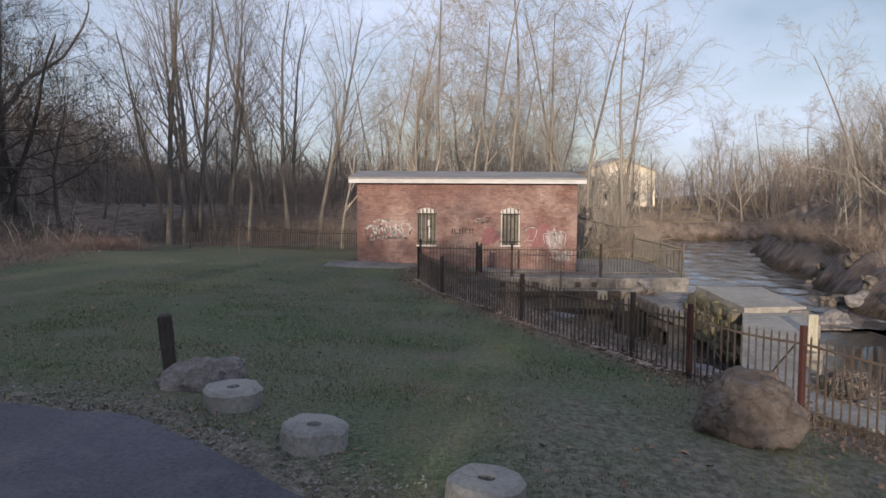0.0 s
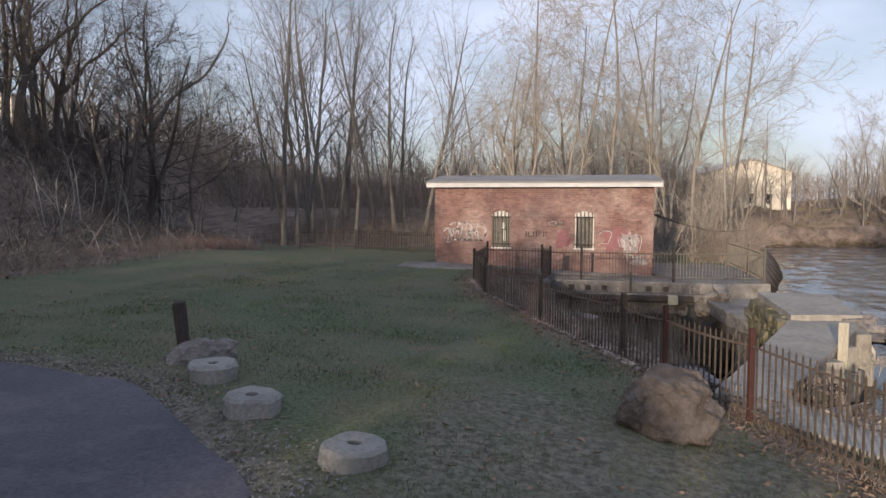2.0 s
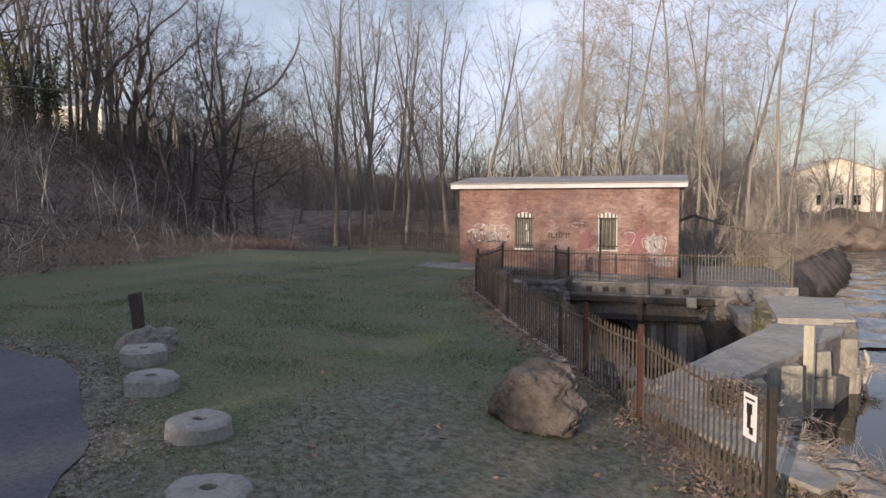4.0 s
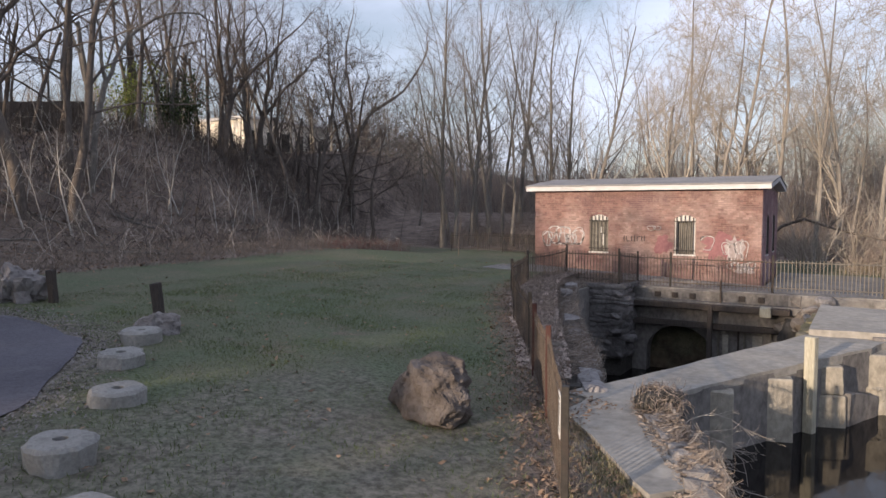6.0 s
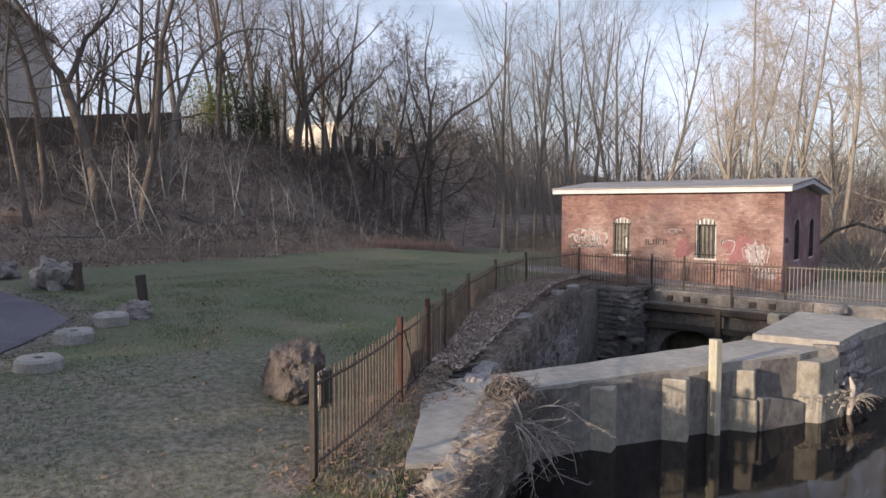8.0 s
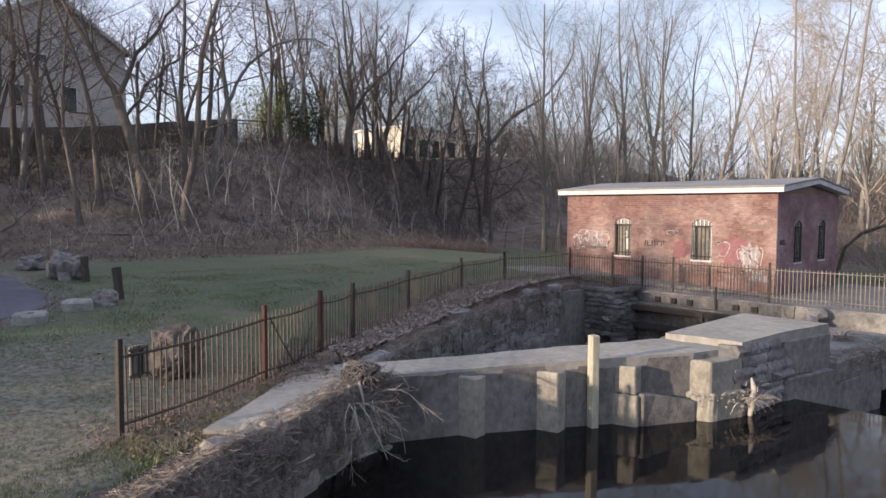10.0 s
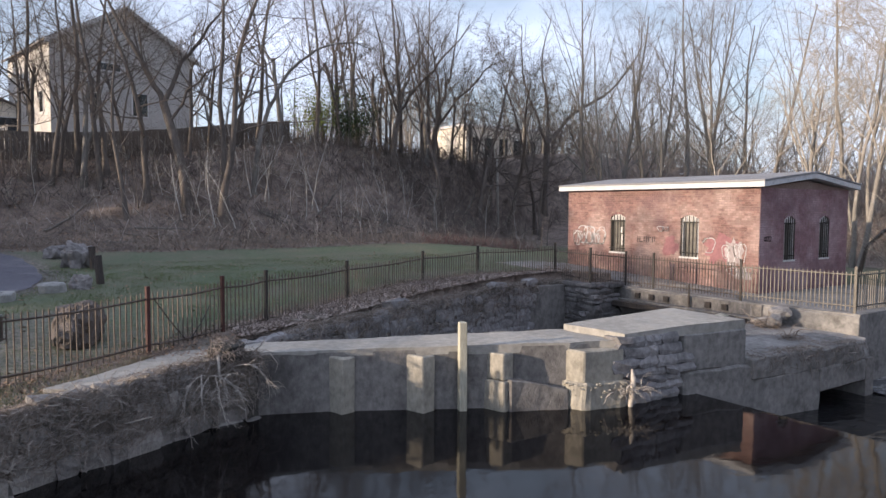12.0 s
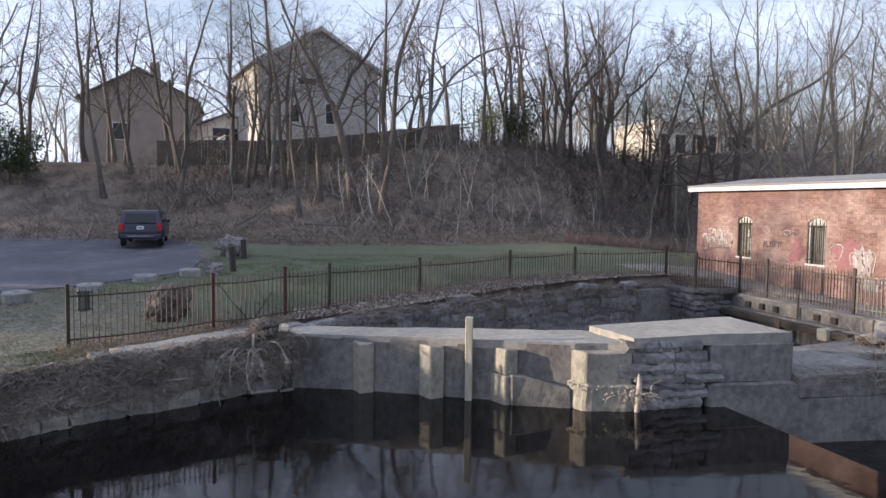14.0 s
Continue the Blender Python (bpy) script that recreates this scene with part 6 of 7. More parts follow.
brush_field("hill_brush", 8000, (-33, -12, -6, 50), 50, (0.4, 1.7), M["brush"], "tangled dry undergrowth on the slope", on_slope, 0.95, 0.010, fork=2)
brush_field("bramble", 420, (-31, -12.5, 2, 48), 57, (0.8, 2.6), M["pale_vine"], "bleached brambles and leaning stems on the slope", on_slope, 0.55, 0.011, fork=1)
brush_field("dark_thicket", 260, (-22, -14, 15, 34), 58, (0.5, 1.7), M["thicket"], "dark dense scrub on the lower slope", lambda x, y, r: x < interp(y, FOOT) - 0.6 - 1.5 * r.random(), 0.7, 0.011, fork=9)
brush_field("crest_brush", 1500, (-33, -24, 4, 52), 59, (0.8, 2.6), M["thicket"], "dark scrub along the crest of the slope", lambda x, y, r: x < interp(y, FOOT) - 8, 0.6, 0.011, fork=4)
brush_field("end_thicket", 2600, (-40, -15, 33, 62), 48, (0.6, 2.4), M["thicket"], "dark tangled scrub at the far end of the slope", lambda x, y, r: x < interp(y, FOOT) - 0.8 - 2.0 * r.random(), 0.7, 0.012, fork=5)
brush_field("red_bramble", 500, (-17, -12.5, 27, 41), 47, (0.3, 1.0), M["red_brush"], "reddish brambles at the foot of the slope", lambda x, y, r: abs(x - interp(y, FOOT) + 0.4) < 1.5 * r.random(), 0.5, 0.007, fork=3)
brush_field("slope_twigs", 2600, (-18, -12, 6, 46), 51, (0.3, 0.9), M["vine"], "pale dry weeds along the foot of the slope", lambda x, y, r: abs(x - interp(y, FOOT) + 0.5) < 2.2 * r.random(), 0.5, 0.006)
brush_field("far_brush", 5000, (-20, 18, 40, 62), 52, (0.6, 2.4), M["brush"], "dry undergrowth below the woods", lambda x, y, r: y > 43 or x > 6, 0.5, 0.012)
brush_field("bank_brush", 4500, (18, 42, 24, 60), 53, (0.6, 2.6), M["vine"], "sunlit dry thicket on the far bank", lambda x, y, r: x > 19.6 + max(0, y - 30) * 0.33, 0.5, 0.010)
brush_field("river_brush", 3400, (8, 31, 34, 82), 61, (0.7, 2.3), M["vine"], "tan twiggy brush leaning over the river's edge", lambda x, y, r: y > 34.5 and hollow_gap(x, y) < 0.2 + 2.0 * r.random(), 0.75, 0.011, fork=6)
brush_field("bank_grass", 5000, (8, 30, 34, 86), 62, (0.15, 0.6), M["dry_grass"], "bleached tussocks on the river banks", lambda x, y, r: y > 34.5 and hollow_gap(x, y) < 2.4, 0.5, 0.012, fork=2)
brush_field("meadow_grass", 4500, (18, 46, 80, 98), 63, (0.15, 0.5), M["dry_grass"], "bleached grass on the rise across the river", None, 0.5, 0.022, fork=2)
brush_field("far_thicket", 7600, (-62, 75, 66, 115), 56, (2.5, 8.0), M["vine"], "hazy brown thicket of distant saplings", lambda x, y, r: not (17 < x < 38 and y < 99), 0.3, 0.035, fork=3)
brush_field("fence_weeds", 1500, (-2, 7, 6, 25), 54, (0.08, 0.35), M["vine"], "dead weeds and stalks along the fence",
            lambda x, y, r: min((Vector((x, y)) - along(FENCE, s)[0]).length for s in FENCE_STEPS) < 0.1 + 0.5 * r.random() ** 2, 0.6, 0.004)
brush_field("revetment_weeds", 1500, (-1, 6, 10.8, 24.5), 55, (0.1, 0.6), M["vine"], "dead weeds on the strip behind the fence",
            lambda x, y, r: beside(x, y) > 0.1, 0.7, 0.005)


def vine_mat(name, line, z_of, drop, count, seed, label, outward=0.12, over=0.5, face=0.5, deep=0.55):
    """Dry vines that start on a wall's top and hang down over its face; the line's open side is on its right."""
    rng = random.Random(seed)
    verts, faces, pv, pf = [], [], [], []
    total = length_of(line)
    for _ in range(count):
        s = rng.uniform(0, total)
        p, d = along(line, s)
        out = Vector((d.y, -d.x, 0)) if len(d) == 2 else Vector((d.y, -d.x, 0))
        z = z_of(p.x, p.y)
        q = Vector((p.x, p.y, z)) - out * rng.uniform(-0.02, over)
        q.z += rng.uniform(0.0, 0.06)
        if rng.random() < face:
            # rooted in the wall's face
            q = Vector((p.x, p.y, z - deep * rng.random() ** 1.3)) + out * rng.uniform(0.05, 0.14)
        pts = [q.copy()]
        v = (out * rng.uniform(0.3, 1) + Vector((d.x, d.y, 0)) * rng.gauss(0, 0.6) + Vector((0, 0, rng.uniform(-0.5, 0.3)))).normalized()
        n = rng.randint(3, 5)
        ln = rng.uniform(*drop)
        for _k in range(n):
            q = q + v * ln / n
            face_d = (q - Vector((p.x, p.y, 0))).dot(out)
            limit_ = outward * rng.uniform(0.3, 1.6)
            if face_d > limit_:
                q -= out * (face_d - limit_)
            if face_d < 0.02:
                q.z = max(q.z, z_of(q.x, q.y) + 0.01)
            pts.append(q.copy())
            v = (v + Vector((rng.gauss(0, 0.55), rng.gauss(0, 0.55), -0.35 + rng.gauss(0, 0.45)))).normalized()
        r = rng.uniform(0.002, 0.0055) if rng.random() < 0.93 else rng.uniform(0.006, 0.011)
        tube(verts, faces, pts, [r * (1 - 0.6 * k / n) for k in range(n + 1)], 3)
        # pale copies of some strands, as highlights put into the colour
        if rng.random() < 0.24:
            tube(pv, pf, [p_ + out * 0.03 for p_ in pts], [r * 1.2 * (1 - 0.6 * k / n) for k in range(n + 1)], 3)
    tagged(raw(name, pv, pf, M["pale_vine"]), "pale strands as painted highlights on the dry vines", "vines", kind="stuff")
    return tagged(raw(name, verts, faces, M["vine"]), label, "vines", kind="stuff")


vine_mat("bank_vines", BANK[2:], bank_top, (0.25, 0.9), 8500, 60, "matted dry vines hanging over the bank wall", over=0.2, face=0.66, deep=0.85)
vine_mat("forebay_vines", REVET[::-1][1:], revet_top, (0.25, 1.2), 4200, 61, "dry vines hanging over the forebay wall", face=0.35, deep=0.8)


def fallen_log(x, y, length, r, turn, seed):
    """A dead stem lying on the slope."""
    rng = random.Random(seed)
    verts, faces, pts = [], [], []
    for k in range(7):
        u = length * (k / 6 - 0.5)
        px, py = x + u * math.cos(radians(turn)), y + u * math.sin(radians(turn))
        pts.append(Vector((px, py, height(px, py) + r * 0.7 + rng.uniform(0, 0.06))))
    tube(verts, faces, pts, [r * (1 - 0.5 * k / 6) for k in range(7)], 7)
    for _ in range(5):
        i = rng.randrange(2, 6)
        d = Vector((rng.gauss(0, 0.6), rng.gauss(0, 0.6), rng.uniform(0.2, 0.8))).normalized()
        grow(rng, verts, faces, pts[i], d, rng.uniform(0.6, 1.5), r * 0.35, 1, SAPLING)
    return tagged(raw("fallen_branch", verts, faces, M["bark"], True), "dead fallen stem lying on the leafy slope", "dead wood", group="fallen stems")


rng_logs = random.Random(33)
for i in range(26):
    y_ = rng_logs.uniform(8, 42)
    fallen_log(interp(y_, FOOT) - rng_logs.uniform(1.0, 9.0), y_, rng_logs.uniform(1.6, 4.5), rng_logs.uniform(0.035, 0.09), rng_logs.uniform(40, 140), 400 + i)


def root_clump(x, y, z, n, seed, ln, name, label):
    rng = random.Random(seed)
    verts, faces = [], []
    for _ in range(n):
        q = Vector((x + rng.gauss(0, 0.12), y + rng.gauss(0, 0.18), z))
        v = Vector((rng.gauss(0.35, 0.6), rng.gauss(-0.1, 0.6), rng.uniform(-0.1, 0.7))).normalized()
        k = rng.randint(4, 6)
        pts, L = [q.copy()], rng.uniform(*ln)
        for _k in range(k):
            q = q + v * L / k
            v = (v + Vector((rng.gauss(0.05, 0.35), rng.gauss(0, 0.35), -0.28))).normalized()
            pts.append(q.copy())
        r = rng.uniform(0.003, 0.008) if rng.random() < 0.85 else rng.uniform(0.01, 0.022)
        tube(verts, faces, pts, [r * (1 - 0.7 * j / k) for j in range(k + 1)], 4)
        if name == "dead_branches":
            for _b in range(7):
                i = rng.randrange(1, k)
                d_ = (pts[i + 1] - pts[i]).normalized() + Vector((rng.gauss(0, 0.5), rng.gauss(0, 0.5), rng.gauss(-0.1, 0.4)))
                grow(rng, verts, faces, pts[i], d_.normalized(), rng.uniform(0.3, 0.7), r * 0.6, 1, dict(SAPLING, tip=0.002))
    return tagged(raw(name, verts, faces, M["vine"]), label, "root clump", kind="stuff")


vine_mat("bank_twigs", BANK[2:], bank_top, (0.06, 0.24), 3600, 69, "mat of dead twigs along the top of the bank wall", outward=0.2, over=0.42, face=0.05, deep=0.2)
vine_mat("ledge_vines", [(9.7, 20.6), (10.05, 24.6)], lambda x, y: -0.46, (0.2, 0.8), 500, 67, "dry vines hanging over the ledge", face=0.3, deep=0.4)


def root_ball(x, y, z, w, h, seed):
    """A clod of earth wrapped in tangled dead roots, with one stout root stub."""
    rng = random.Random(seed)
    ball = empty("root_ball", x, y, z)
    tagged(ball, "clod of tangled dead roots on the end of the sluice wall", "root clump")
    part("earth", rock(w * 0.8, w * 0.72, h * 0.8, seed, 0.4, 3), M["joint"], ball)
    verts, faces = [], []
    for _ in range(420):
        d = Vector((rng.gauss(0, 1), rng.gauss(0, 1), rng.gauss(0.2, 1))).normalized()
        p = Vector((d.x * w * 0.44, d.y * w * 0.4, d.z * h * 0.46)) * rng.uniform(0.8, 1.05)
        v = d.cross(Vector((rng.gauss(0, 1), rng.gauss(0, 1), rng.gauss(0, 1)))).normalized()
        pts, n, ln = [p.copy()], 4, rng.uniform(0.12, 0.42)
        for _k in range(n):
            p = p + v * ln / n
            v = (v + Vector((rng.gauss(0, 0.4), rng.gauss(0, 0.4), rng.gauss(-0.08, 0.4))) - d * 0.12).normalized()
            pts.append(p.copy())
        r = rng.uniform(0.003, 0.007) if rng.random() < 0.85 else rng.uniform(0.008, 0.015)
        tube(verts, faces, pts, [r * (1 - 0.6 * j / n) for j in range(n + 1)], 4)
    o = raw("tangle", verts, faces, M["vine"])
    o.parent = ball
    verts, faces = [], []
    tube(verts, faces, [Vector(q) for q in ((0.0, 0.05, 0.12), (0.14, -0.08, 0.1), (0.25, -0.2, -0.02), (0.36, -0.22, -0.2), (0.42, -0.2, -0.5))], [0.04, 0.035, 0.03, 0.024, 0.012], 6)
    o = raw("root", verts, faces, M["pale_vine"], True)
    o.parent = ball


root_ball(5.98, 10.0, 0.2, 0.72, 0.5, 62)


def trailing_branches(x, y, z):
    """Bleached dead branches that bow out from the wall and down to the water."""
    rng = random.Random(63)
    verts, faces = [], []
    for k in range(8):
        q = Vector((x + rng.gauss(0, 0.08), y + rng.gauss(0, 0.15), z))
        v = Vector((rng.uniform(0.5, 1.0), rng.uniform(-0.9, 0.5), rng.uniform(-0.2, 0.6))).normalized()
        pts, n = [q.copy()], 7
        ln = rng.uniform(0.7, 1.35)
        for _ in range(n):
            q = q + v * ln / n
            q.z = max(q.z, WATER - 0.05)
            v = (v + Vector((rng.gauss(0, 0.16), rng.gauss(0, 0.16), -0.30))).normalized()
            pts.append(q.copy())
        r = rng.uniform(0.006, 0.014)
        tube(verts, faces, pts, [r * (1 - 0.75 * j / n) for j in range(n + 1)], 5)
        for _ in range(8):
            i = rng.randrange(2, n)
            d_ = (pts[i + 1] - pts[i]).normalized() + Vector((rng.gauss(0, 0.6), rng.gauss(0, 0.6), rng.gauss(0, 0.4)))
            grow(rng, verts, faces, pts[i], d_.normalized(), rng.uniform(0.25, 0.6), 0.005, 1, dict(SAPLING, tip=0.002, count=[4, 3]))
    return tagged(raw("dead_branches", verts, faces, M["pale_vine"]), "bleached dead branches trailing into the water", "dead wood", kind="stuff")


trailing_branches(6.3, 9.7, -0.1)
corner_plant = root_clump(9.35, 16.9, -0.72, 70, 64, (0.15, 0.5), "root_clump", "pale dead plant growing from the corner block")
corner_plant.data.materials[0] = M["pale_vine"]
verts, faces = [], []
tube(verts, faces, [Vector(q) for q in ((9.28, 16.98, -1.15), (9.36, 16.96, -0.8), (9.36, 16.98, -0.5), (9.30, 17.0, -0.33))], [0.05, 0.06, 0.055, 0.02], 7)
tagged(raw("dead_stump", verts, faces, M["pale_vine"], True), "bleached broken stub beside the corner block", "dead wood")
root_clump(8.8, 23.6, -0.46, 80, 65, (0.3, 0.8), "drift_pile", "grey drift debris lying on the concrete ledge")
root_clump(7.3, 24.9, -0.44, 140, 68, (0.3, 0.9), "drift_pile", "tangle of drift wood against the portal wall")


def leaf_scatter(name, count, area, seed, keep, label, z_of=None, size=(0.025, 0.06), mat="leaf_litter"):
    rng = random.Random(seed)
    verts, faces = [], []
    made = tries = 0
    while made < count and tries < count * 10:
        tries += 1
        x, y = rng.uniform(area[0], area[1]), rng.uniform(area[2], area[3])
        if not keep(x, y, rng):
            continue
        made += 1
        z = (height(x, y) if z_of is None else z_of(x, y)) + rng.uniform(0.008, 0.03)
        a, s = rng.uniform(0, 6.28), rng.uniform(*size)
        ux, uy = math.cos(a) * s, math.sin(a) * s
        t1, t2 = rng.uniform(-0.5, 0.5) * s, rng.uniform(-0.5, 0.5) * s
        i = len(verts)
        verts += [(x - ux, y - uy, z + t1), (x + uy * 0.5, y - ux * 0.5, z + t2), (x + ux, y + uy, z - t1 + 0.01), (x - uy * 0.5, y + ux * 0.5, z + 0.012)]
        faces.append((i, i + 1, i + 2, i + 3))
    return tagged(raw(name, verts, faces, M[mat]), label, "leaves", kind="stuff")


def dry(x, y):
    return not inside(x, y, HOLLOW) and road_gap(x, y) > 0.05


leaf_scatter("fallen_leaves", 800, (-10, 7, 3, 27), 70, lambda x, y, r: dry(x, y) and (beside(x, y) < 0 or y < 9), "brown leaves strewn over the lawn")
leaf_scatter("fallen_leaves", 5200, (-2, 7, 6, 25), 71,
             lambda x, y, r: dry(x, y) and min((Vector((x, y)) - along(FENCE, s)[0]).length for s in FENCE_STEPS) < (0.15 + 0.8 * r.random() if beside(x, y) < 0 else 2.0),
             "drifts of brown leaves along the fence", size=(0.02, 0.05))
leaf_scatter("fallen_leaves", 13000, (-1.5, 5.5, 10.8, 24.3), 74, lambda x, y, r: dry(x, y) and beside(x, y) > -0.3, "bleached leaves heaped behind the fence", size=(0.03, 0.075), mat="pale_leaf")
leaf_scatter("fallen_leaves", 9000, (-30, -11, 2, 46), 72, lambda x, y, r: on_slope(x, y, r), "leaf litter covering the slope", size=(0.05, 0.13))
leaf_scatter("gravel", 3000, (-8, 3, 2, 10), 73, lambda x, y, r: 0.0 < road_gap(x, y) < 1.2 * r.random(), "gravel and crumbs along the asphalt edge", size=(0.012, 0.035), mat="grey_rock")


def grass_blades(name, count, area, seed, keep, label, tall=(0.03, 0.075), mat="grass_blade"):
    """Single short blades, uncountable, as one mesh."""
    rng = random.Random(seed)
    verts, faces = [], []
    made = tries = 0
    while made < count and tries < count * 6:
        tries += 1
        x, y = rng.uniform(area[0], area[1]), rng.uniform(area[2], area[3])
        if noise.noise(Vector((x * 0.8, y * 0.8, 2))) < -0.25 + 0.5 * rng.random() - 0.25 or not keep(x, y, rng):
            continue
        made += 1
        z, h, a = height(x, y) - 0.015, rng.uniform(*tall), rng.uniform(0, 6.28)
        w = rng.uniform(0.004, 0.008)
        i = len(verts)
        verts += [(x - w * math.cos(a), y - w * math.sin(a), z), (x + w * math.cos(a), y + w * math.sin(a), z), (x + rng.gauss(0, 0.03), y + rng.gauss(0, 0.03), z + h)]
        faces.append((i, i + 1, i + 2))
    return tagged(raw(name, verts, faces, M[mat]), label, "grass", kind="stuff")


grass_blades("lawn_grass", 60000, (-9, 6.5, 2, 24), 80, lambda x, y, r: dry(x, y) and beside(x, y) < 0 and r.random() < (1.2 - y / 26) * (1 - 0.85 * worn(x, y)), "short winter grass of the lawn")
grass_blades("bank_grass", 9000, (4.5, 9.5, 3, 8.2), 81, lambda x, y, r: dry(x, y) and beside(x, y) > 0, "short grass above the bank wall", (0.03, 0.08))
grass_blades("bank_grass", 5000, (4.6, 6.9, 6.2, 8.9), 82, lambda x, y, r: dry(x, y) and beside(x, y) > 0.2 and r.random() < 1.0 - abs(x - 5.6 - 0.4 * (8.4 - y)) / 1.1, "bleached dry grass where the wall's top ends", (0.03, 0.1), "dry_grass")

# ---- millstones, boulders, posts ----
def millstone(x, y, z, r, h, seed, label, broken=False):
    bm = bmesh.new()
    n, hole = 40, 0.075
    rings = ((hole, -0.12), (hole, h - 0.01), (r * 0.55, h), (r - 0.04, h - 0.005), (r, h - 0.045), (r, 0.05), (r - 0.01, -0.1))
    loops = []
    for rr, zz in rings:
        loops.append([bm.verts.new((rr * math.cos(2 * math.pi * k / n), rr * math.sin(2 * math.pi * k / n), zz)) for k in range(n)])
    for a, b in zip(loops, loops[1:]):
        for k in range(n):
            bm.faces.new((a[k], a[(k + 1) % n], b[(k + 1) % n], b[k]))
    for v in bm.verts:
        q = v.co * 3.1 + Vector((seed, 0, seed))
        rr = Vector((v.co.x, v.co.y, 0))
        if rr.length > r * 0.7:
            v.co += rr.normalized() * 0.026 * (noise.noise(q) + 0.7 * noise.noise(q * 3.1)) * 2
            if broken:
                v.co.z -= 0.16 * smooth01(noise.noise(q * 0.35) * 2.0) * (1 if v.co.z > h * 0.5 else 0)
        v.co.z += 0.015 * noise.noise(q * 1.4)
    bmesh.ops.recalc_face_normals(bm, faces=bm.faces[:])
    ob = obj("millstone", bm, M["granite"], False)
    ob.matrix_basis = pose(x, y, z, 1.5 * math.sin(seed), 2 * math.cos(seed), seed * 50)
    return tagged(ob, label, "millstone", group="millstones beside the car park")


STONE_ROW = ((-1.28, 6.78, 0.34, 0.29), (0.38, 5.6, 0.325, 0.26), (1.56, 4.18, 0.34, 0.3))
for i, (x, y, r, thick) in enumerate(STONE_ROW):
    millstone(x, y, height(x, y) - 0.06, r, thick, i + 1.3, "old grey granite millstone with a square eye, lying on the grass")
millstone(3.05, 3.42, height(3.05, 3.42), 0.36, 0.28, 5.1, "old grey granite millstone with a square eye, lying on the grass")
millstone(-2.45, 7.98, height(-2.45, 7.98) - 0.09, 0.33, 0.34, 7.7, "thick chipped grey millstone beside a broken rock", broken=True)


def boulder(name, x, y, z, sx, sy, sz, seed, mat, label, turn=0, rough=0.28):
    ob = obj(name, rock(sx, sy, sz, seed, rough, 4), mat, False)
    ob.matrix_basis = pose(x, y, z, 0, 0, turn)
    return tagged(ob, label, "boulder")


def hewn(sx, sy, sz, planes, seed, rough=0.05):
    """An angular boulder: a rounded block with flat faces split off by planes (direction, distance of its half size)."""
    bm = bmesh.new()
    bmesh.ops.create_icosphere(bm, subdivisions=5, radius=0.5)
    cuts = [(Vector(d).normalized(), k * 0.5) for d, k in planes]
    for v in bm.verts:
        d = v.co.normalized()
        c = Vector((math.copysign(abs(d.x) ** 0.75, d.x), math.copysign(abs(d.y) ** 0.75, d.y), math.copysign(abs(d.z) ** 0.75, d.z))) * 0.5
        for n_, k in cuts:
            over = c.dot(n_) - k
            if over > 0:
                c -= n_ * over * 0.93
        q = c * 4 + Vector((seed, seed * 0.7, seed * 1.9))
        c += d * rough * (noise.noise(q) + 0.5 * noise.noise(q * 2.3) + 0.3 * abs(noise.noise(q * 5.1)) + 0.14 * noise.noise(q * 11))
        v.co = Vector((c.x * sx, c.y * sy, c.z * sz))
    return bm


big = hewn(1.24, 0.92, 1.0, (((-0.8, -0.1, 0.6), 0.84), ((0.15, -0.15, 1), 0.82), ((0.8, -0.1, 0.6), 0.8), ((0.5, -0.85, 0.15), 0.78), ((-0.4, -1, 0.2), 0.82), ((-1, 0.1, 0.15), 0.9), ((0.8, 0.7, 0.2), 0.84)), 5.2, 0.09)
lobe = hewn(0.58, 0.56, 0.66, (((-0.6, -0.5, 0.8), 0.74), ((-1, 0, 0.2), 0.8), ((0.1, -1, 0.2), 0.78)), 9.7, 0.10)
bmesh.ops.translate(lobe, verts=lobe.verts[:], vec=(-0.40, -0.16, -0.06))
nub = hewn(0.5, 0.46, 0.42, (((0.7, -0.6, 0.6), 0.66), ((0.2, -1, 0.3), 0.74)), 3.1, 0.10)
bmesh.ops.translate(nub, verts=nub.verts[:], vec=(0.40, 0.02, -0.04))
big_rock = obj("boulder", merge(merge(big, lobe), nub), M["boulder"], False)
big_rock.matrix_basis = pose(3.64, 7.88, 0.56, 0, 2, -27) @ Matrix.Diagonal((0.88, 0.95, 0.9, 1))
tagged(big_rock, "large brown split boulder lying on the lawn", "boulder")
split_rock = obj("boulder", hewn(1.2, 0.6, 0.78, (((-0.5, -0.2, 0.9), 0.42), ((-0.2, -1, 0.3), 0.6), ((0.9, -0.3, 0.3), 0.7), ((0.3, 0.2, 1), 0.72), ((-1, -0.4, 0.2), 0.7)), 8.1, 0.10), M["grey_rock"], False)
split_rock.matrix_basis = pose(-3.12, 8.66, 0.66, 0, -5, 4)
tagged(split_rock, "broken grey rock beside the millstones", "boulder")
boulder("boulder", -9.0, 9.3, 0.95, 1.3, 0.9, 1.1, 5.6, M["grey_rock"], "pale grey boulder at the edge of the car park", -10, 0.4)
boulder("boulder", -11.2, 8.8, 1.0, 0.9, 0.6, 0.55, 2.2, M["grey_rock"], "low pale rock at the edge of the car park", 30, 0.3)


def bollard(x, y, h, lean, label):
    bm = box(-0.085, 0.085, -0.085, 0.085, -0.3, h, 0.015)
    cut(bm, 3)
    ob = obj("timber_bollard", ragged(bm, 0.02, 4, x), M["dark_wood"])
    ob.matrix_basis = pose(x, y, height(x, y), lean, -lean * 1.5, 20)
    return tagged(ob, label, "post", group="timber bollards")


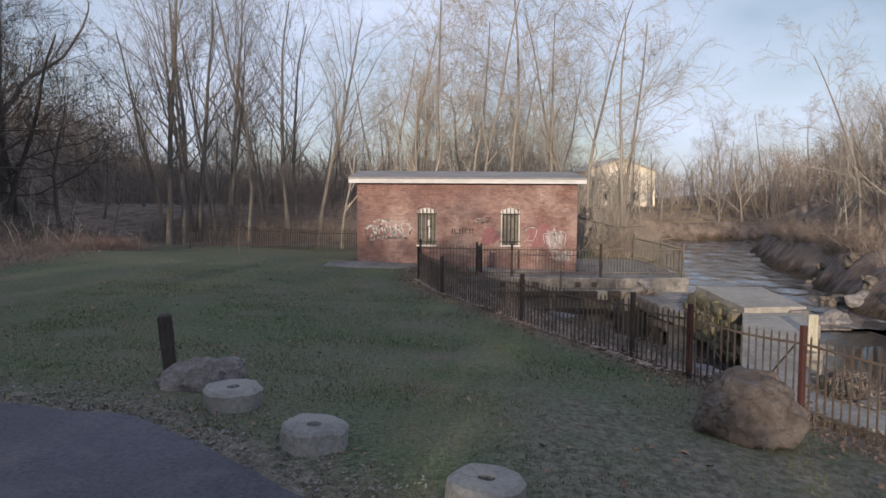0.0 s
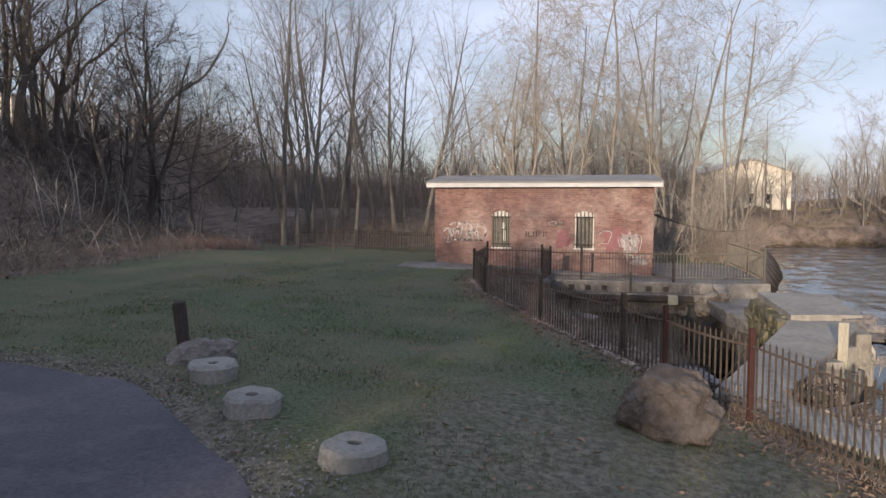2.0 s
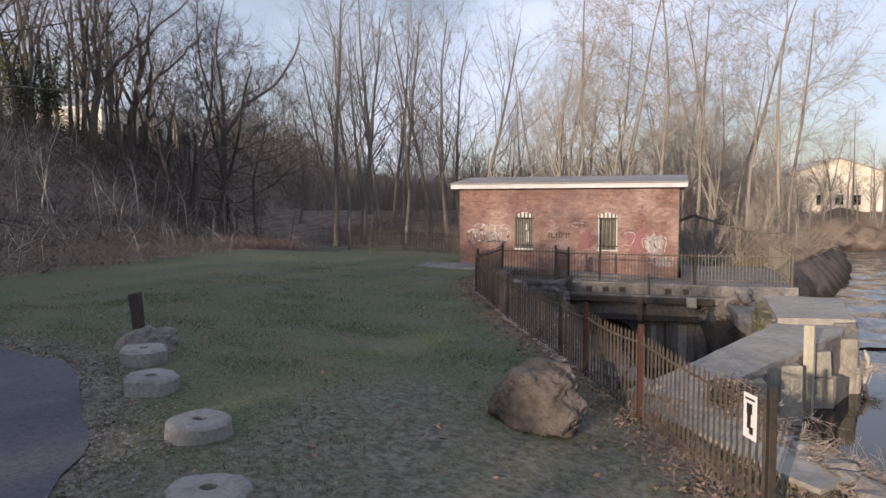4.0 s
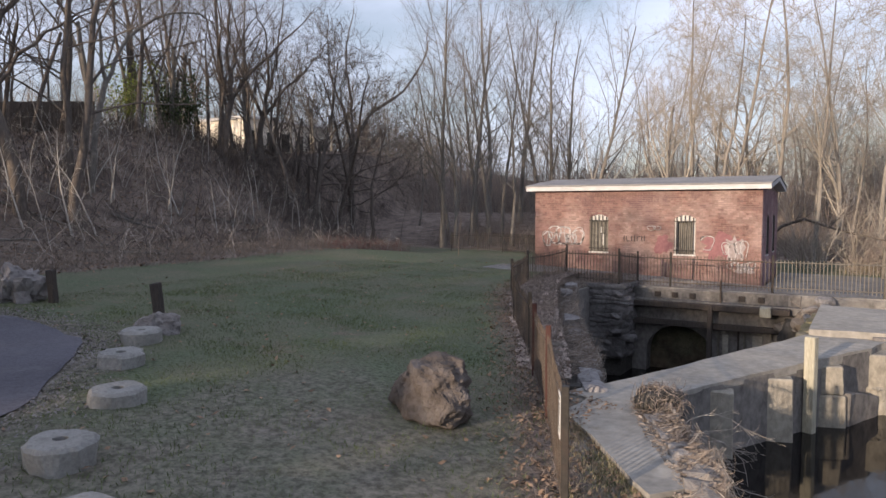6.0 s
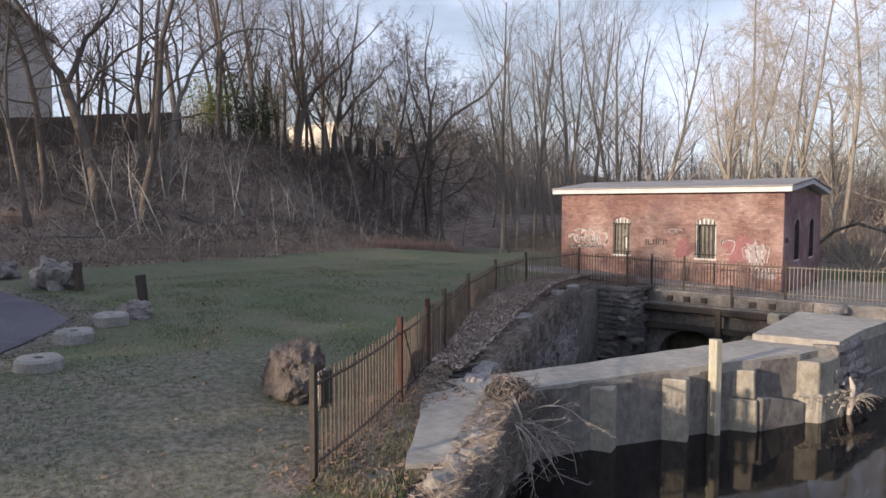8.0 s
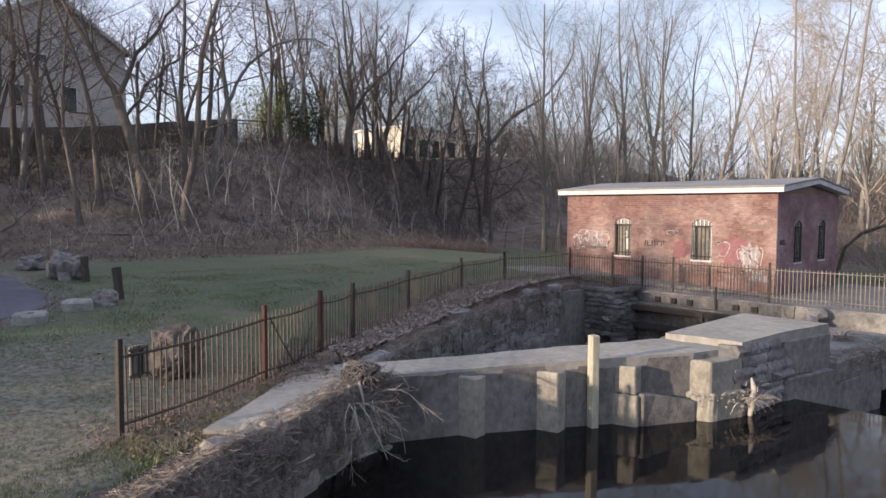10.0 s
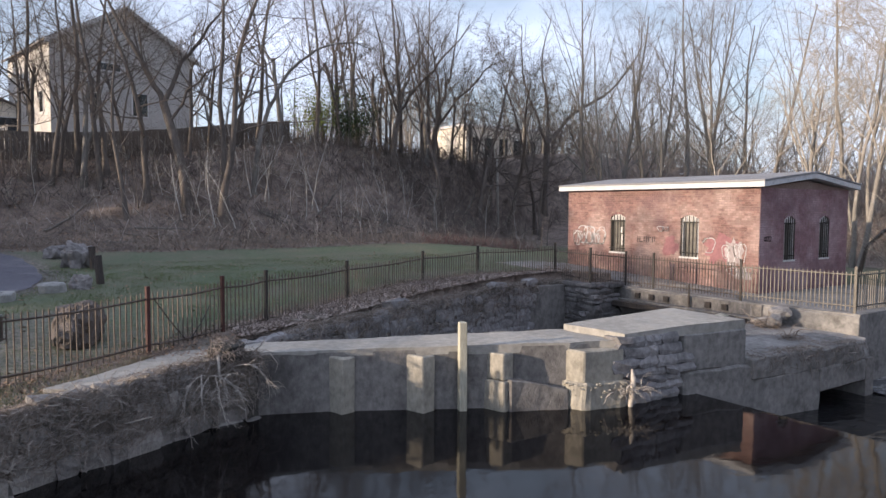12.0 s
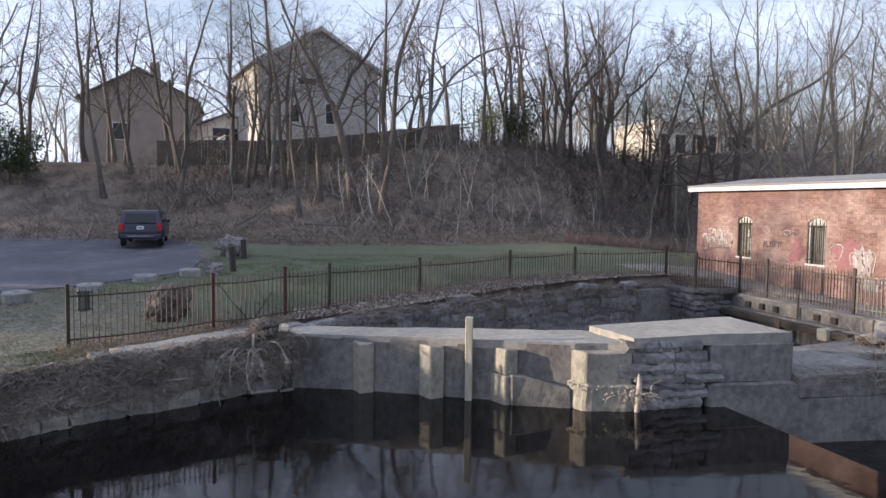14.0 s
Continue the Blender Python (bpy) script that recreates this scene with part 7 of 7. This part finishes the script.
bollard(-3.7, 9.3, 0.84, 3, "leaning dark timber bollard behind a broken rock")
bollard(-8.1, 9.68, 0.78, 2, "dark timber bollard at the edge of the lawn")


# ---- minivan ----
def minivan(x, y, z, turn):
    van = empty("minivan", x, y, z, turn)
    tagged(van, "dark blue minivan parked on the asphalt, seen from behind", "car")
    prof = [(-2.52, 0.38), (-2.58, 0.62), (-2.55, 1.02), (-2.42, 1.12), (-2.18, 1.68), (-1.9, 1.76), (0.6, 1.74), (1.3, 1.15), (2.35, 0.95), (2.55, 0.6), (2.5, 0.35)]
    bm = bmesh.new()
    secs = []
    for s, inset in ((-1, 0.0), (-0.93, 0.0), (0.93, 0.0), (1, 0.0)):
        ring = []
        for (px, pz) in prof:
            w = 0.99 - 0.16 * smooth01((pz - 1.0) / 0.75)
            edge_ = 0.05 if abs(s) == 1 else 0.0
            ring.append(bm.verts.new((px * (1 - edge_ * 0.4), s * w, pz - edge_ * (0.6 if pz > 1.2 else 0.0))))
        secs.append(ring)
    for a, b in zip(secs, secs[1:]):
        for k in range(len(prof)):
            j = (k + 1) % len(prof)
            bm.faces.new((a[k], a[j], b[j], b[k]))
    bm.faces.new(secs[0][::-1])
    bm.faces.new(secs[-1])
    bmesh.ops.recalc_face_normals(bm, faces=bm.faces[:])
    bmesh.ops.bevel(bm, geom=bm.edges[:], offset=0.03, segments=2, affect="EDGES")
    part("body", bm, M["car_paint"], van, smooth=True)
    glass = bmesh.new()
    pts = ((-2.43, -0.72, 1.14), (-2.43, 0.72, 1.14), (-2.235, 0.64, 1.6), (-2.235, -0.64, 1.6))
    vs = [glass.verts.new((a - 0.03, b, c)) for a, b, c in pts] + [glass.verts.new((a + 0.02, b, c)) for a, b, c in pts]
    for q in ((0, 1, 2, 3), (7, 6, 5, 4), (0, 4, 5, 1), (1, 5, 6, 2), (2, 6, 7, 3), (3, 7, 4, 0)):
        glass.faces.new([vs[i] for i in q])
    bmesh.ops.recalc_face_normals(glass, faces=glass.faces[:])
    part("rear_window", glass, M["dark_glass"], van)
    for s in (-1, 1):
        for x0, x1 in ((-1.95, -0.95), (-0.85, 0.15)):
            bm = box(x0, x1, s * 0.90 - 0.02, s * 0.90 + 0.02, 1.13, 1.56, 0.01)
            part("side_window", bm, M["dark_glass"], van)
        bm = box(-2.60, -2.46, s * 0.84 - 0.09, s * 0.84 + 0.09, 0.78, 1.12, 0.02)
        part("tail_light", bm, M["tail_red"], van)
        for wx in (-1.55, 1.5):
            bm = bmesh.new()
            bmesh.ops.create_cone(bm, cap_ends=True, segments=24, radius1=0.34, radius2=0.34, depth=0.22)
            bmesh.ops.rotate(bm, verts=bm.verts[:], matrix=Matrix.Rotation(math.pi / 2, 3, "X"))
            bmesh.ops.translate(bm, verts=bm.verts[:], vec=(wx, s * 0.86, 0.34))
            wheel = part("wheel", bm, M["black"], van)
            bm = bmesh.new()
            bmesh.ops.create_cone(bm, cap_ends=True, segments=20, radius1=0.2, radius2=0.18, depth=0.03)
            bmesh.ops.rotate(bm, verts=bm.verts[:], matrix=Matrix.Rotation(math.pi / 2, 3, "X"))
            bmesh.ops.translate(bm, verts=bm.verts[:], vec=(wx, s * 0.975, 0.34))
            part("rim", bm, M["chrome"], wheel)
        part("side_mirror", box(0.72, 0.86, s * 1.06 - 0.09, s * 1.06 + 0.09, 1.1, 1.24, 0.03), M["car_paint"], van)
    part("bumper", box(-2.66, -2.4, -0.93, 0.93, 0.36, 0.62, 0.05), M["car_paint"], van)
    part("bumper_trim", box(-2.68, -2.6, -0.6, 0.6, 0.5, 0.53, 0.01), M["chrome"], van, "thin chrome strip")
    plate = part("number_plate", box(-2.615, -2.585, -0.16, 0.16, 0.84, 0.99, 0.005), M["plate_white"], van)
    part("plate_bar", box(-2.619, -2.614, -0.11, 0.11, 0.89, 0.94), M["black"], plate)
    part("wiper", box(-2.475, -2.46, -0.3, 0.05, 1.16, 1.18), M["black"], van)
    return van


van_ = minivan(-13.6, 5.3, height(-13.6, 5.3) + 0.02, 182)
van_.matrix_basis = van_.matrix_basis @ Matrix.Scale(0.9, 4)


# ---- houses on the hill ----
def gable_house(name, x, y, z, turn, w, d, wall, rise, mats, label, windows=(), chimney=False, rake=False):
    """w across the gable, d along the ridge; the gable front looks along -y before turning."""
    h = empty(name, x, y, z, turn)
    tagged(h, label, "house", group="houses above the slope")
    bm = bmesh.new()
    vs = []
    for yy in (0, d):
        vs += [bm.verts.new(p) for p in ((-w / 2, yy, -3), (w / 2, yy, -3), (w / 2, yy, wall), (0, yy, wall + rise), (-w / 2, yy, wall))]
    for q in ((0, 1, 2, 3, 4), (9, 8, 7, 6, 5), (0, 5, 6, 1), (1, 6, 7, 2), (2, 7, 8, 3), (3, 8, 9, 4), (4, 9, 5, 0)):
        bm.faces.new([vs[i] for i in q])
    bmesh.ops.recalc_face_normals(bm, faces=bm.faces[:])
    part("wall", bm, mats[0], h)
    over, t = 0.4, 0.16
    for s in (-1, 1):
        bm = bmesh.new()
        k = rise / (w / 2)
        vs = []
        for yy in (-over, d + over):
            for dz in (0.02, t):
                vs += [bm.verts.new((s * (w / 2 + over), yy, wall - k * over + dz)), bm.verts.new((0, yy, wall + rise + dz))]
        for q in ((0, 1, 3, 2), (4, 6, 7, 5), (0, 4, 5, 1), (2, 3, 7, 6), (0, 2, 6, 4), (1, 5, 7, 3)):
            bm.faces.new([vs[i] for i in q])
        bmesh.ops.recalc_face_normals(bm, faces=bm.faces[:])
        part("roof", bm, mats[1], h)
    for (u, zz, ww, hh) in windows:
        win = part("window", box(u - ww / 2 - 0.08, u + ww / 2 + 0.08, -0.05, 0.02, zz - 0.08, zz + hh + 0.08), M["white_paint"], h, "white framed window")
        part("pane", box(u - ww / 2, u + ww / 2, -0.06, -0.045, zz, zz + hh), M["dark_glass"], win)
    if rake:
        # pale boards under the gable's roof edge
        for s in (-1, 1):
            bm = bmesh.new()
            vs = []
            for yy in (-0.44, -0.38):
                for dz in (-0.22, 0.12):
                    vs += [bm.verts.new((s * (w / 2 + over), yy, wall - over * rise / (w / 2) + dz)), bm.verts.new((0, yy, wall + rise + dz))]
            for q in ((0, 1, 3, 2), (4, 6, 7, 5), (0, 4, 5, 1), (2, 3, 7, 6), (0, 2, 6, 4), (1, 5, 7, 3)):
                bm.faces.new([vs[i] for i in q])
            bmesh.ops.recalc_face_normals(bm, faces=bm.faces[:])
            part("barge_board", bm, M["siding"], h, "pale board under the roof edge")
        # windows of the long sunlit side and a white porch before it
        for u in (2.0, 5.5, 8.5):
            win = part("window", box(-w / 2 - 0.05, -w / 2 + 0.02, u - 0.5, u + 0.5, 2.2, 3.9), M["white_paint"], h, "white framed window")
            part("pane", box(-w / 2 - 0.06, -w / 2 - 0.045, u - 0.4, u + 0.4, 2.3, 3.8), M["dark_glass"], win)
        porch = part("porch", box(-w / 2 - 2.6, -w / 2, 0.6, 4.6, -2.6, 0.1), M["white_paint"], h, "white boarded porch")
        for u in range(9):
            part("porch_rail", box(-w / 2 - 2.58, -w / 2 - 2.54, 0.7 + u * 0.45, 0.76 + u * 0.45, 0.1, 0.95), M["white_paint"], porch)
        part("porch_rail", box(-w / 2 - 2.6, -w / 2 - 2.52, 0.6, 4.6, 0.95, 1.03), M["white_paint"], porch)
    if chimney:
        part("chimney", box(0.6, 1.4, d * 0.3, d * 0.3 + 0.8, wall, wall + rise + 1.2), M["house_brick"], h)
    return h


gable_house("house", -39.5, 16.2, 7.4, 101, 10.6, 11, 7.3, 3.1, (M["siding"], M["shingle"]), "two-storey grey-beige gabled house above the slope",
            ((-1.2, 5.6, 1.5, 0.5), (1.0, 2.4, 1.1, 1.7), (-2.3, 2.4, 0.8, 1.4)), rake=True)
gable_house("house", -46, 1.0, 7.6, 90, 9.4, 9, 4.4, 2.6, (M["house_brick"], M["shingle"]), "low brown house with a chimney above the slope",
            ((-1.6, 0.8, 1.2, 1.4),), True)
gable_house("garage", -47, 8.4, 7.6, 90, 6.0, 7, 2.2, 1.3, (M["cream"], M["shingle"]), "pale low garage between two houses", ((0, 0.4, 2.6, 1.8),))


def low_block(name, x, y, z, turn, w, d, hgt, mat, label, n):
    b = empty(name, x, y, z, turn)
    tagged(b, label, "building")
    part("wall", box(-w / 2, w / 2, 0, d, -2, hgt), mat, b)
    part("roof", box(-w / 2 - 0.3, w / 2 + 0.3, -0.3, d + 0.3, hgt, hgt + 0.3), M["white_paint"], b)
    for k in range(n):
        u = -w / 2 + w * (k + 0.5) / n
        part("window", box(u - w / n * 0.28, u + w / n * 0.28, -0.05, 0.02, hgt * 0.35, hgt * 0.75), M["dark_glass"], b)
    return b


low_block("workshop", -50, 63, 7.6, 90, 14, 9, 5.2, M["cream"], "low cream workshop behind the hilltop trees", 6)
gable_house("house", 24.8, 96, 1.9, 10, 10.4, 8, 4.9, 1.7, (M["cream"], M["siding"]), "cream sunlit house among far trees", ((-2, 0.9, 0.9, 1.2), (0.2, 0.9, 0.9, 1.2), (2.2, 0.9, 0.9, 1.2)))


bm = box(21.5, 46, 85.8, 86.3, -0.9, 0.05, 0.03)
tagged(obj("garden_wall", ragged(cut(bm, 3), 0.06, 0.8, 2), M["cream"]), "long low pale wall across the river", "wall")


# ---- rocks of the far bank ----
rng_rocks = random.Random(15)
for i in range(26):
    y_ = rng_rocks.uniform(26, 40)
    x_ = 18.3 + max(0, y_ - 29) * 0.33 + rng_rocks.uniform(0.0, 2.0)
    s_ = rng_rocks.uniform(0.4, 0.95)
    boulder("bank_boulder", x_, y_, max(-1.9, height(x_, y_) - 1.9 + rng_rocks.uniform(0, 1.6)), s_ * 1.3, s_, s_ * 0.9, 20 + i * 1.7, M["tan_rock"], "sunlit tan boulder on the river bank", rng_rocks.uniform(0, 180), 0.3)
for i in range(20):
    y_ = rng_rocks.uniform(23, 33)
    u_ = rng_rocks.random()
    x_ = 18.1 + 1.4 * u_ + max(0, y_ - 36) * 0.27
    s_ = rng_rocks.uniform(0.5, 1.2)
    boulder("bank_boulder", x_, y_, -2.5 + 2.0 * u_ + rng_rocks.uniform(-0.2, 0.3), s_ * 1.3, s_, s_ * 0.8, 140 + i * 1.3, M["tan_rock" if i % 3 else "grey_rock"], "sunlit tan boulder on the river bank", rng_rocks.uniform(0, 180), 0.32)
for i, (x_, y_, s_) in enumerate(((13.4, 27.5, 0.8), (15.5, 27, 1.1), (14, 30, 0.9), (16.8, 24.5, 0.8))):
    boulder("river_rock", x_, y_, LOW_WATER + 0.6, s_ * 1.3, s_, s_ * 0.8, 50 + i, M["grey_rock"], "wet grey rock in the rapids", i * 40, 0.3)


# ---- white car far behind the trees ----
def far_car(x, y, turn, z):
    c = empty("car", x, y, z, turn)
    tagged(c, "small white car parked far behind the trees", "car")
    bm = box(-2.1, 2.1, -0.85, 0.85, 0.35, 0.95, 0.12, None, 2)
    part("body", box(-1.2, 1.0, -0.75, 0.75, 0.95, 1.5, 0.16, bm, 2), M["white_car"], c)
    for sx in (-1.3, 1.35):
        for sy in (-0.8, 0.8):
            bm = bmesh.new()
            bmesh.ops.create_cone(bm, cap_ends=True, segments=16, radius1=0.33, radius2=0.33, depth=0.2)
            bmesh.ops.rotate(bm, verts=bm.verts[:], matrix=Matrix.Rotation(math.pi / 2, 3, "X"))
            bmesh.ops.translate(bm, verts=bm.verts[:], vec=(sx, sy, 0.33))
            part("wheel", bm, M["black"], c)
    return c


far_car(-51.1, 97.9, 10, 7.0)
pole_at = (-31.1, 46.0)
bm = cyl(0.11, 0.09, -0.5, 7.2, 10)
pole_ob = obj("utility_pole", ragged(cut(bm, 2), 0.01, 2, 1), M["birch"], True)
pole_ob.matrix_basis = pose(*pole_at, height(*pole_at), 1, -1, 0)
tagged(pole_ob, "pale bare wooden pole at the foot of the slope", "pole")


# ---- shrubs with leaves ----
def shrub(name, x, y, w, h, seed, mat, label, count=900, z=None, leaf=(0.05, 0.12)):
    """Stems and a cloud of small leaves with an uneven outline."""
    rng = random.Random(seed)
    s = empty(name, x, y, height(x, y) if z is None else z)
    tagged(s, label, "shrub")
    verts, faces = [], []
    tips = []
    for _ in range(26):
        a, r = rng.uniform(0, 6.28), rng.uniform(0.1, 0.5)
        q = Vector((math.cos(a) * w * r * rng.random(), math.sin(a) * w * r * rng.random(), -0.1))
        tip = Vector((math.cos(a) * w * r * 1.3, math.sin(a) * w * r * 1.3, h * rng.uniform(0.5, 1.0)))
        tube(verts, faces, [q, q.lerp(tip, 0.5) + Vector((rng.gauss(0, 0.1), rng.gauss(0, 0.1), 0.2)), tip], [0.03, 0.02, 0.006], 4)
        tips.append((q, tip))
    st = raw("branchwork", verts, faces, M["dark_bark"], True)
    st.parent = s
    verts, faces = [], []
    for _ in range(count):
        q, tip = rng.choice(tips)
        p = q.lerp(tip, rng.uniform(0.3, 1.05)) + Vector((rng.gauss(0, 0.16 * w / 2), rng.gauss(0, 0.16 * w / 2), rng.gauss(0, 0.18)))
        u = Vector((rng.gauss(0, 1), rng.gauss(0, 1), rng.gauss(0, 1))).normalized() * rng.uniform(*leaf)
        v_ = u.cross(Vector((rng.gauss(0, 1), rng.gauss(0, 1), rng.gauss(0, 1)))).normalized() * u.length * 0.5
        i = len(verts)
        verts += [p - u, p + v_, p + u, p - v_]
        faces.append((i, i + 1, i + 2, i + 3))
    lv = raw("foliage", verts, faces, mat)
    lv.parent = s
    return s


shrub("yew_bush", -30.5, 30.8, 3.6, 4.2, 1, M["evergreen"], "dark evergreen bush on the crest of the slope", 3000)
shrub("willow_bush", -31.5, 28.2, 3.2, 4.4, 2, M["spring_leaf"], "yellow-green leafing bush on the crest", 2400)
shrub("yew_bush", -28.6, -4.6, 4.0, 4.4, 5, M["evergreen"], "dark evergreen bush above the car park", 6000)
# unseen evergreens added behind the car park to keep low sun off the lawn
for i_, (x_, y_, h_) in enumerate(((-11.0, -31, 10.4), (-14.6, -30, 12.4), (-18.2, -31, 11.2), (-22.4, -30, 10.4), (-27, -31, 8.0), (-32, -30, 7.4))):
    shrub("evergreen", x_, y_, 4.7, h_, 30 + i_, M["evergreen"], "dense evergreen added out of view to shade the lawn", 4200, leaf=(0.14, 0.3))


# one more unseen tree, added to close the shade over millstones and boulder
shrub("evergreen", -7.2, -31, 3.6, 10.2, 45, M["evergreen"], "slim evergreen added out of view to shade the stones", 4500, leaf=(0.14, 0.3))


# ---- graffiti on the pump house ----
def smear(u0, z0, w, h, seed, mat, label, at):
    """A ragged patch of faded paint."""
    rng = random.Random(seed)
    n = 26
    verts = [at(u0 + w / 2, -0.0115 - 0.0012 * seed, z0 + h / 2)]
    for k in range(n):
        a = 2 * math.pi * k / n
        r = 0.5 * rng.uniform(0.6, 1.1)
        verts.append(at(u0 + w / 2 + w * r * math.cos(a), -0.0115 - 0.0012 * seed, z0 + h / 2 + h * r * math.sin(a)))
    p_ = raw("paint_patch", verts, [(0, 1 + k, 1 + (k + 1) % n) for k in range(n)], mat)
    return tagged(under(house, p_), label)


def scrawl(name, u0, z0, w, h, seed, mat, label, strokes, thick, at, knots=7):
    """Looping spray strokes, flat on the wall."""
    rng = random.Random(seed)
    verts, faces = [], []
    for s in range(strokes):
        cx = u0 + w * (s + 0.5) / strokes
        pts = []
        a0, turn_ = rng.uniform(0, 6.28), rng.choice((-1, 1))
        rx, rz = w / strokes * rng.uniform(0.45, 0.8), h * rng.uniform(0.25, 0.48)
        ox, oz = rng.uniform(-0.1, 0.1) * w / strokes, rng.uniform(-0.12, 0.12) * h
        n = knots * 3
        for k in range(n):
            a = a0 + turn_ * k / n * rng.uniform(5.4, 6.6)
            pts.append((cx + ox + rx * math.cos(a) * (1 + 0.25 * math.sin(3 * a)), z0 + h / 2 + oz + rz * math.sin(a) * (1 + 0.2 * math.cos(2 * a))))
        for (a, b), (c, d) in zip(pts, pts[1:]):
            ln = math.hypot(c - a, d - b) or 1
            nx, nz = -(d - b) / ln * thick / 2, (c - a) / ln * thick / 2
            ex, ez = (c - a) / ln * thick * 0.4, (d - b) / ln * thick * 0.4
            i = len(verts)
            lift_ = -0.018 - 0.0004 * s
            verts += [at(a + nx - ex, lift_, b + nz - ez), at(c + nx + ex, lift_, d + nz + ez), at(c - nx + ex, lift_, d - nz + ez), at(a - nx - ex, lift_, b - nz - ez)]
            faces.append((i, i + 1, i + 2, i + 3))
    g = raw(name, verts, faces, mat)
    under(house, g)
    return tagged(g, label)


scrawl("graffiti", -3.0, 1.22, 1.75, 0.95, 3, M["graffiti_white"], "white looping spray tag", 5, 0.05, front_at)
scrawl("graffiti", -3.0, 1.25, 1.7, 0.85, 8, M["graffiti_white"], "white looping spray tag", 7, 0.028, front_at)
scrawl("graffiti", 1.42, 1.98, 0.42, 0.3, 4, M["graffiti_white"], "small white spray face", 2, 0.03, front_at)
scrawl("graffiti", 3.42, 1.15, 0.3, 0.7, 5, M["graffiti_white"], "white spray stroke", 1, 0.035, front_at)
smear(4.15, 0.8, 0.85, 1.1, 3, M["pale_paint"], "washed-out pale paint patch", front_at)
smear(4.5, 0.45, 0.8, 0.4, 4, M["pale_paint"], "washed-out pale paint patch", front_at)
scrawl("graffiti", 4.15, 0.9, 0.8, 0.9, 6, M["graffiti_white"], "pale spray tag", 4, 0.03, front_at)
scrawl("graffiti", 4.3, 0.55, 0.9, 0.4, 9, M["graffiti_white"], "pale spray tag", 5, 0.03, front_at)
for k_, (u_, z_, w_, h_) in enumerate(((0.42, 1.56, 0.035, 0.24), (0.52, 1.56, 0.03, 0.22), (0.56, 1.56, 0.1, 0.035), (0.72, 1.57, 0.035, 0.2), (0.84, 1.57, 0.03, 0.23), (0.94, 1.57, 0.03, 0.2), (0.98, 1.74, 0.1, 0.03), (1.12, 1.57, 0.035, 0.22), (1.22, 1.6, 0.03, 0.2))):
    g_ = obj("graffiti_bar", box(u_, u_ + w_, BY0 - 0.0175, BY0 - 0.0145, z_, z_ + h_), M["graffiti_black"])
    tagged(under(house, g_), "black spray lettering stroke")


smear(3.3, 0.9, 1.5, 1.15, 1, M["graffiti_purple"], "faded purple paint patch", front_at)
smear(1.6, 1.0, 0.7, 0.9, 2, M["graffiti_purple"], "faded purple paint patch", front_at)
scrawl("graffiti", 27.9, 1.75, 0.4, 0.25, 12, M["graffiti_black"], "small dark spray tag", 3, 0.03, right_at)


# ---- board fence along the crest ----
board_fence = empty("board_fence", -31.5, 8, height(-31.5, 8))
tagged(board_fence, "weathered brown board fence along the crest", "board fence")
inv_ = board_fence.matrix_basis.inverted()
board_ = mesh_of(box(-0.012, 0.012, -0.1, 0.1, -0.4, 1.75), M["fence_board"], "board")
for k_ in range(106):
    y_ = 4.0 + k_ * 0.213
    x_ = -32.0 + 0.4 * math.sin(y_ * 0.2)
    piece("board", board_, board_fence, inv_ @ pose(x_ + 0.01 * (k_ % 2), y_, height(x_, y_) + 0.05 * noise.noise(Vector((y_, 0, 0))), 0, 0, 2 * math.sin(k_ * 1.7)))
for z_ in (0.3, 1.4):
    for k_ in range(6):
        y_ = 4.0 + 3.9 * k_
        part_ = obj("fence_rail", box(-0.03, 0.03, 0, 3.9, 0, 0.08), M["fence_board"])
        part_.parent = board_fence
        za, zb = height(-32.05, y_), height(-32.05, y_ + 3.9)
        part_.matrix_basis = inv_ @ pose(-32.05, y_, za + z_, math.degrees(math.atan2(zb - za, 3.9)), 0, 0)


for i, (x_, y_, s_) in enumerate(((3.35, 12.75, 0.3), (3.1, 13.15, 0.22), (3.55, 12.3, 0.2), (2.75, 13.7, 0.18))):
    ob_ = obj("loose_stone", rock(s_ * 1.3, s_, s_ * 0.6, 120 + i, 0.3, 2), M["tan_rock"], False)
    ob_.matrix_basis = pose(x_, y_, revet_top(x_, y_) + 0.06, 0, 8, 40 * i)
    tagged(ob_, "pale loose stone on top of the forebay wall", "stone", group="loose stones")


# ---- rubble where the portal wall meets the sluice block ----
rng_rub = random.Random(21)
for i in range(16):
    x_, y_ = rng_rub.uniform(6.3, 7.6), rng_rub.uniform(24.6, 25.4)
    s_ = rng_rub.uniform(0.22, 0.5)
    z_ = -1.5 + 0.95 * (x_ - 6.3) / 1.3 + 0.5 * (y_ - 24.6) + rng_rub.uniform(0, 0.15)
    ob_ = obj("rubble_stone", rock(s_ * 1.3, s_, s_ * 0.8, 70 + i, 0.3, 2), M["stone" if i % 3 == 0 else "tan_rock"], False)
    ob_.matrix_basis = pose(x_, y_, z_, rng_rub.uniform(-20, 20), rng_rub.uniform(-20, 20), rng_rub.uniform(0, 180))
    tagged(ob_, "broken tan rubble stone below the portal wall", "rubble", group="rubble by the portal")
heap = rock(1.7, 1.3, 2.6, 12.4, 0.25, 3)
heap_ob = obj("earth_mound", heap, M["joint"], False)
heap_ob.matrix_basis = pose(7.25, 25.1, -2.0, 0, 0, 0)
tagged(heap_ob, "dark mound of earth beside the portal", "mound")
